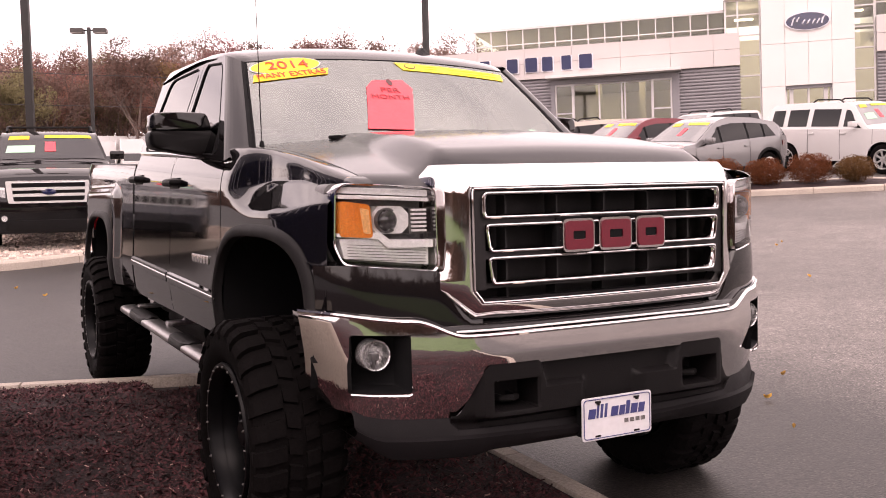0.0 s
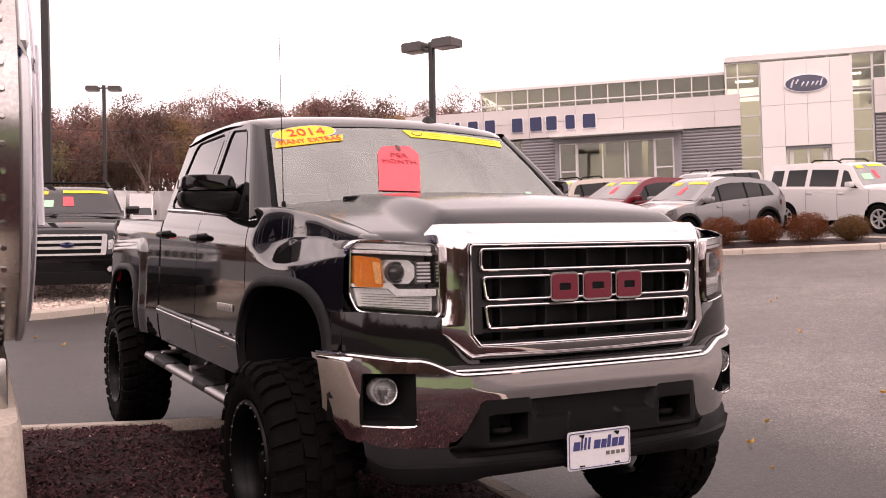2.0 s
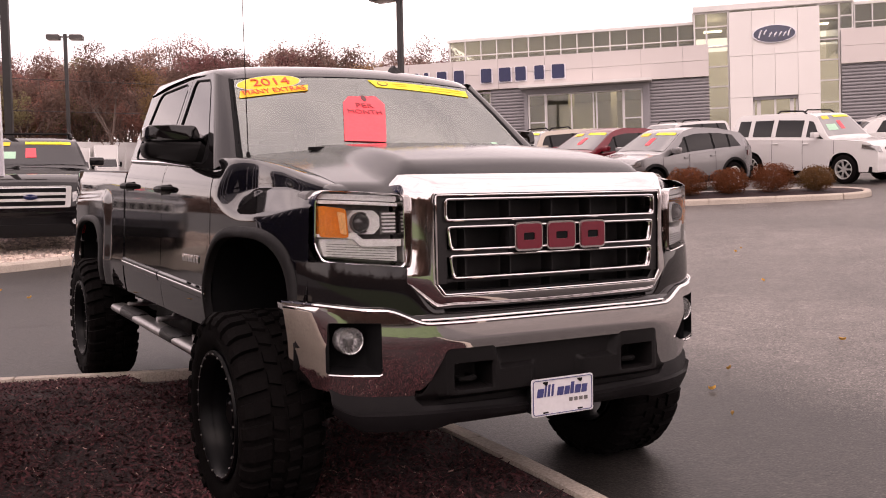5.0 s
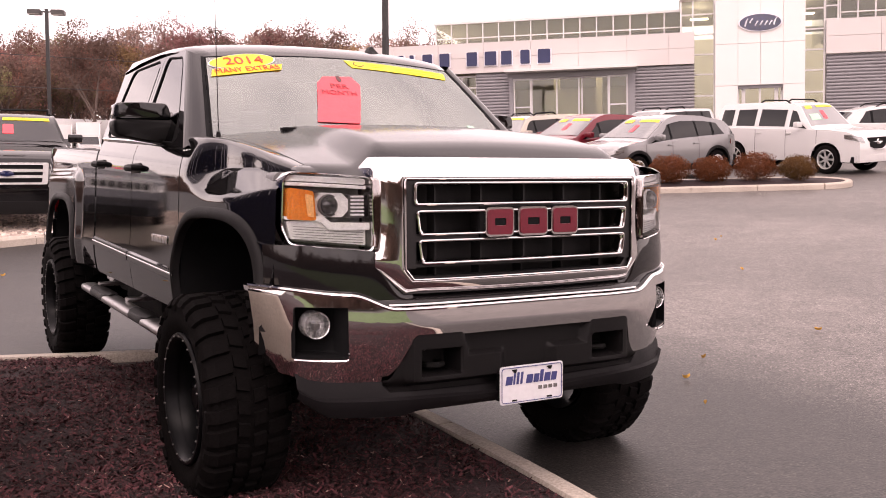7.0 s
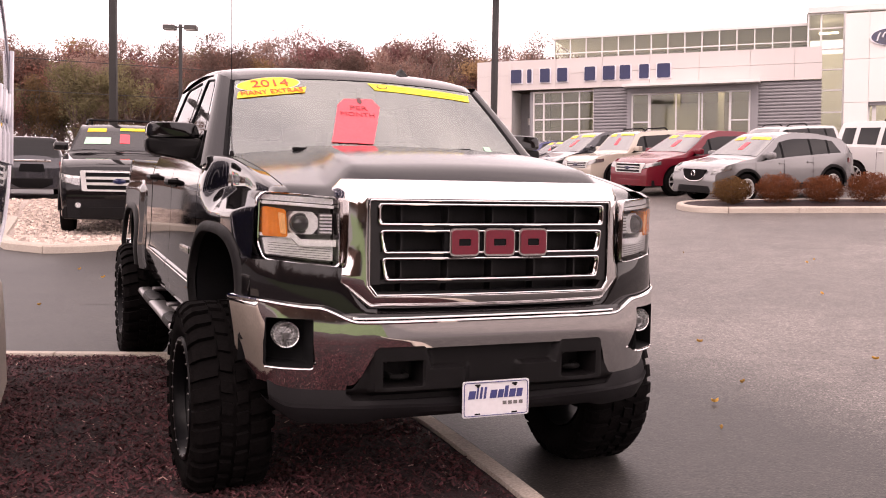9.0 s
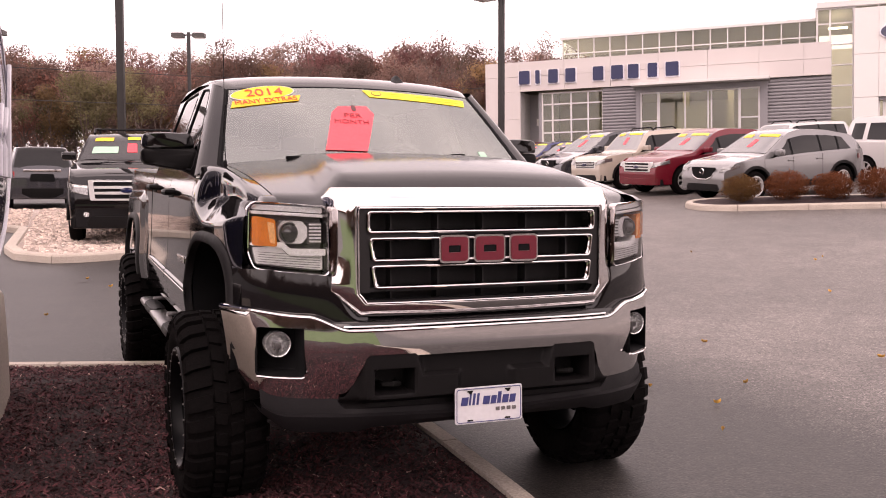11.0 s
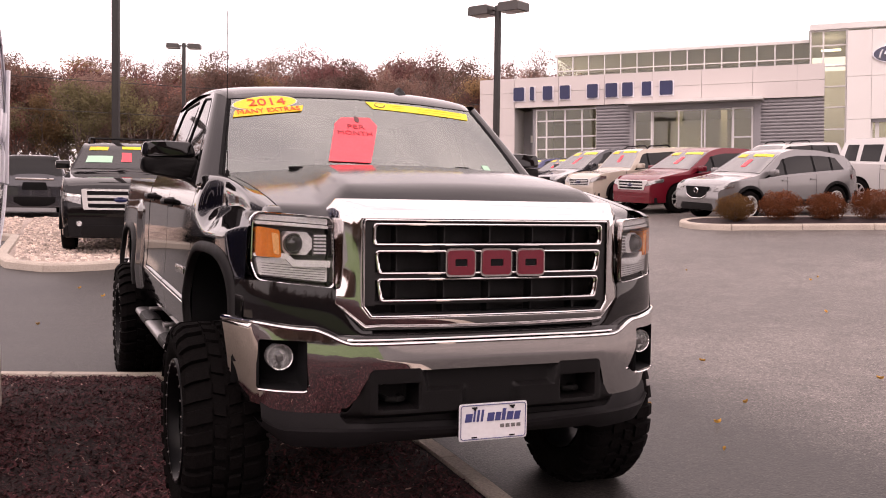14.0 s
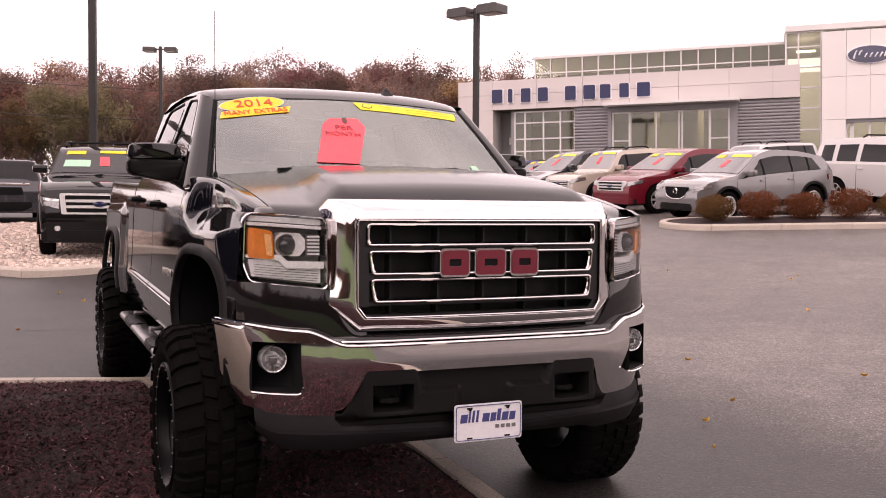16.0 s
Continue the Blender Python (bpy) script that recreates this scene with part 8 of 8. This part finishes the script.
# raised sign letters, as plain blue blocks with pale edges
LET = ((-6.50, -6.05), (-5.80, -5.62), (-5.25, -4.85), (-4.53, -4.12), (-3.40, -2.97), (-2.65, -2.18), (-1.98, -1.56), (-1.20, -0.83), (-0.50, 0.0))
for k, (a, c) in enumerate(LET):
    e = slab_b("sign_block_edge", a - 0.035, c + 0.05, 5.89, 6.485, -0.05, 0.0, "letter_edge", "pale edge of a raised sign block")
    w = c - a
    o = [(a, 5.93), (c, 5.93), (c, 6.48), (a, 6.48)]
    bm = bmesh.new()
    prism(bm, rounded([(fs(p), fz(q)) for p, q in o], 0.05, 2), lambda p, q, d: (p, -0.10 + d, q), 0.06)
    bpart("sign_block", bm, "letter_blue", "plain blue sign block", e)

# ---- monument sign beside the mulch bed ----
sign = empty("monument_sign", (-2.262, 1.85, land(-2.26, 1.25)), "large blue oval monument sign with steel edge on a concrete base", "sign", rz=-2.2)
sz = -land(-2.26, 1.25)
SA, SB, SD, SZ = 1.62, 0.84, 0.24, 1.76
mm = Matrix.Translation((0, 0, SZ + sz)) @ Matrix.Rotation(radians(90), 4, "Y") @ Matrix.Diagonal((SB, SA, 1, 1))
bm = bmesh.new()
turned(bm, [(0.985, -SD + 0.02), (1.0, -SD), (1.0, SD), (0.985, SD + 0.005), (0.93, SD + 0.012)], mm, 96)
drum = part("drum", bm, M["steel"], sign, "brushed steel edge band with rivets")
for sd in (-1, 1):
    fm = mm @ Matrix.Diagonal((1, 1, sd, 1))
    bm = bmesh.new()
    turned(bm, [(0.985, SD), (0.975, SD + 0.03), (0.93, SD + 0.045), (0.80, SD + 0.06), (0.5, SD + 0.08), (0.0005, SD + 0.09)], fm, 96)
    facep = part("sign_face", bm, M["oval_blue"], sign, "domed glossy blue sign face")
    bm = bmesh.new()
    tube(bm, [fm @ Vector((0.90 * math.cos(a), 0.90 * math.sin(a) * 0.97, SD + 0.052)) for a in span(0, 2 * math.pi, 80)[:-1]], 0.012, 6, close=True)
    part("face_ring", bm, M["letter_edge"], facep, "white ring on the sign face")
    bm = bmesh.new()
    tube(bm, [fm @ Vector((0.985 * math.cos(a), 0.985 * math.sin(a), SD + 0.02)) for a in span(0, 2 * math.pi, 80)[:-1]], 0.018, 6, close=True)
    part("edge_trim", bm, M["plate_white"], facep, "white trim round the face")
    bm = bmesh.new()
    sm = Matrix.Translation((sd * (SD + 0.085), 0, SZ + sz)) @ Matrix.Rotation(radians(90 * sd), 4, "Z") @ Matrix.Rotation(radians(90), 4, "X")
    bm.free()
    for k in range(7):
        bm = bmesh.new()
        script(bm, sm, SA * 0.92, SB, 0.015, 0.0, k)
        part("face_stroke", bm, M["letter_edge"], facep, "raised pale stroke")
bm = bmesh.new()
for a in span(0, 2 * math.pi, 60)[:-1]:
    for h in (-SD + 0.05, SD - 0.05):
        p = mm @ Vector((math.cos(a), math.sin(a), h))
        q = mm @ Vector((1.008 * math.cos(a), 1.008 * math.sin(a), h))
        rod(bm, p, q, 0.012, 0.008, 6)
part("rivets", bm, M["chrome_soft"], drum, "small rivets")
bm = bmesh.new()
box(bm, -0.20, 0.20, -1.1, 1.1, 0.80, 1.02, 0.02)
part("neck", bm, M["steel"], sign, "steel neck below the sign")
bm = bmesh.new()
o = rounded([(-0.42, -1.55), (0.242, -1.55), (0.242, 1.55), (-0.42, 1.55)], 0.15, 4)
rows = [[(x * k, y * (1 + (k - 1) * 0.3), z) for x, y in o] for z, k in ((-0.2, 1.08), (0.5, 1.04), (0.80, 0.98), (0.83, 0.93))]
vs = grid(bm, rows, True)
bm.faces.new(vs[-1])
part("base", bm, M["concrete"], sign, "tapered pale concrete base")

# ---- woods behind the lot ----
def tree_kind(seed, leaf, height, bare=0.25):
    rng = random.Random(seed)
    e = new("tree")
    bm = bmesh.new()
    tips = []

    def limb(p, d, ln, r, depth):
        q = p + d * ln
        rod(bm, p, q, r, r * 0.62, 5 if depth < 2 else 4, caps=False)
        if depth >= 3:
            tips.append((q, d))
            return
        for _ in range(3 if depth < 2 else 2):
            a = Vector((rng.gauss(0, 0.55), rng.gauss(0, 0.55), 0.35 + rng.random() * 0.5))
            limb(p + d * ln * rng.uniform(0.55, 1.0), (d + a).normalized(), ln * rng.uniform(0.55, 0.78), r * 0.5, depth + 1)
        tips.append((q, d))
    limb(Vector((0, 0, -0.5)), Vector((rng.gauss(0, 0.04), rng.gauss(0, 0.04), 1)).normalized(), height * 0.42, height * 0.013, 0)
    limb(Vector((0, 0, height * 0.4)), Vector((rng.gauss(0, 0.1), rng.gauss(0, 0.1), 1)).normalized(), height * 0.26, height * 0.008, 1)
    for q, d in list(tips):
        for _ in range(3):
            v = (d + Vector((rng.gauss(0, 0.5), rng.gauss(0, 0.5), 0.4))).normalized()
            rod(bm, q, q + v * height * 0.075, 0.03, 0.008, 3, caps=False)
    part("trunk", bm, M["bark"], e, "grey-brown trunk and limbs")
    verts, faces = [], []
    top = max(t[0].z for t in tips)
    for q, d in tips:
        if rng.random() < bare * (0.4 + 1.2 * q.z / top):
            continue
        n = rng.randint(150, 215)
        sp = height * rng.uniform(0.045, 0.075)
        for _ in range(n):
            c = Vector((rng.gauss(0, 1), rng.gauss(0, 1), rng.gauss(0, 0.75)))
            c = q + c * (sp * min(1.0, 1.25 / max(0.01, c.length)))
            face = ((c - q).normalized() + Vector((rng.gauss(0, 0.5), rng.gauss(0, 0.5), 0.35 + rng.gauss(0, 0.5)))).normalized()
            a = face.orthogonal().normalized()
            b3 = face.cross(a)
            l = rng.uniform(0.065, 0.135)
            i = len(verts)
            verts += [c - a * l, c + b3 * l * 0.55, c + a * l, c - b3 * l * 0.55]
            faces.append((i, i + 1, i + 2, i + 3))
    me = bpy.data.meshes.new("crown")
    me.from_pydata(verts, [], faces)
    me.materials.append(M[leaf])
    o = new("crown", me)
    o.parent = e
    return tagged(e, "", "tree", "woods behind the lot")


KINDS = [("leaf_rust", "autumn tree with rust-brown leaves"), ("leaf_brown", "autumn tree with thin brown leaves"), ("leaf_green", "tree with dull green leaves"), ("leaf_wine", "autumn tree with wine-red leaves"), ("leaf_gold", "autumn tree with golden leaves"), ("leaf_brown", "half-bare autumn tree with brown leaves")]
kinds = []
for i, (leaf, lab) in enumerate(KINDS):
    t = tagged(tree_kind(40 + i, leaf, 13.0, 0.05 if i < 5 else 0.50), lab)
    t.matrix_world = pose(-70 - 6 * i, 96, land(-50, 60))
    kinds.append(t)
rng = random.Random(77)
for row_i, (dist, hscale, count) in enumerate(((88, 0.80, 38), (98, 0.97, 42), (110, 1.11, 44), (122, 1.24, 46), (134, 1.33, 46))):
    for k in range(count):
        ang = radians(-3.5 + 43.5 * (k + rng.uniform(-0.3, 0.3)) / count)
        d = dist * rng.uniform(0.96, 1.05)
        x, y = -1.9 + math.sin(ang) * d, -3.4 + math.cos(ang) * d
        fall = 0.985 - 0.06 * smooth01(14, 34, math.degrees(ang))
        q = rng.random()
        j = (0 if q < 0.20 else 1 if q < 0.46 else 2 if q < 0.69 else 3 if q < 0.83 else 4 if q < 0.88 else 5)
        if math.degrees(ang) > 10 and rng.random() < 0.32:
            j = 5
        m = pose(x, y, land(min(x, 30), 60) - 0.3, 0, 0, rng.random() * 360)
        s = hscale * rng.uniform(0.80, 1.14) * fall
        t = copy_thing(kinds[j], m)
        t.scale = (s * 1.1, s * 1.1, s)
# woods out of view, round the side of the lot and behind it
def far_woods(seed, a0, a1, near, far, count, tall, mat, label):
    rng = random.Random(seed)
    bm = bmesh.new()
    verts, faces = [], []
    for k in range(count):
        ang, d = radians(a0 + (a1 - a0) * (k + rng.uniform(-0.4, 0.4)) / count), rng.uniform(near, far)
        foot = Vector((-1.9 + math.sin(ang) * d, -3.4 + math.cos(ang) * d, -0.8))
        h = rng.uniform(tall * 0.72, tall)
        lean = Vector((rng.gauss(0, 0.05), rng.gauss(0, 0.05), 1))
        rod(bm, foot, foot + lean * h * 0.9, 0.16, 0.03, 5, caps=False)
        for _ in range(16):
            up = rng.uniform(0.12, 0.95)
            wide = h * 0.25 * (1.15 - up) ** 0.5
            c = foot + lean * h * up + Vector((rng.gauss(0, wide), rng.gauss(0, wide), 0))
            rod(bm, foot + lean * h * (up - 0.1), c, 0.05, 0.015, 3, caps=False)
            sp = rng.uniform(0.7, 1.3)
            for _ in range(95):
                v = Vector((rng.gauss(0, sp), rng.gauss(0, sp), rng.gauss(0, sp * 0.75)))
                a = (v.normalized() + Vector((rng.gauss(0, 0.6), rng.gauss(0, 0.6), rng.gauss(0, 0.6)))).normalized().orthogonal().normalized()
                b3 = a.cross(v).normalized()
                l = rng.uniform(0.13, 0.26)
                i = len(verts)
                p = c + v
                verts += [p - a * l, p + b3 * l * 0.6, p + a * l, p - b3 * l * 0.6]
                faces.append((i, i + 1, i + 2, i + 3))
    i = len(verts)
    bm.verts.index_update()
    verts += [v.co.copy() for v in bm.verts]
    faces += [tuple(i + v.index for v in f.verts) for f in bm.faces]
    bm.free()
    me = bpy.data.meshes.new("far_woods")
    me.from_pydata(verts, [], faces)
    me.materials.append(M[mat])
    tagged(new("far_woods", me), label, "woods", kind="stuff")


# unseen side woods, added so that the doors and fender mirror something dark
far_woods(5, -4, -115, 86, 104, 110, 5.6, "leaf_brown", "unseen brown autumn woods, added to darken reflections in the truck")
far_woods(6, 118, 248, 46, 62, 150, 8.0, "leaf_brown", "brown autumn woods across the road")
# undergrowth below the trees
verts, faces = [], []
while len(faces) < 100000:
    ang = radians(rng.uniform(-5, 42) if len(faces) < 76000 else rng.uniform(-115, -4) if len(faces) < 88000 else rng.uniform(118, 248))
    d = rng.uniform(93, 125) if len(faces) < 88000 else rng.uniform(44, 64)
    c = Vector((-1.9 + math.sin(ang) * d, -3.4 + math.cos(ang) * d, 0))
    c.z = land(min(c.x, 30), 60) + min(7.5, abs(rng.gauss(0, 1.0)) * 3.2)
    a = Vector((rng.gauss(0, 1), rng.gauss(0, 1), rng.gauss(0, 1))).normalized()
    b3 = a.orthogonal().normalized()
    l = rng.uniform(0.08, 0.16)
    i = len(verts)
    verts += [c - a * l, c + b3 * l * 0.6, c + a * l, c - b3 * l * 0.6]
    faces.append((i, i + 1, i + 2, i + 3))
me = bpy.data.meshes.new("undergrowth")
me.from_pydata(verts, [], faces)
me.materials.append(M["brush"])
tagged(new("undergrowth", me), "brown undergrowth at the foot of the woods", "undergrowth", kind="stuff")
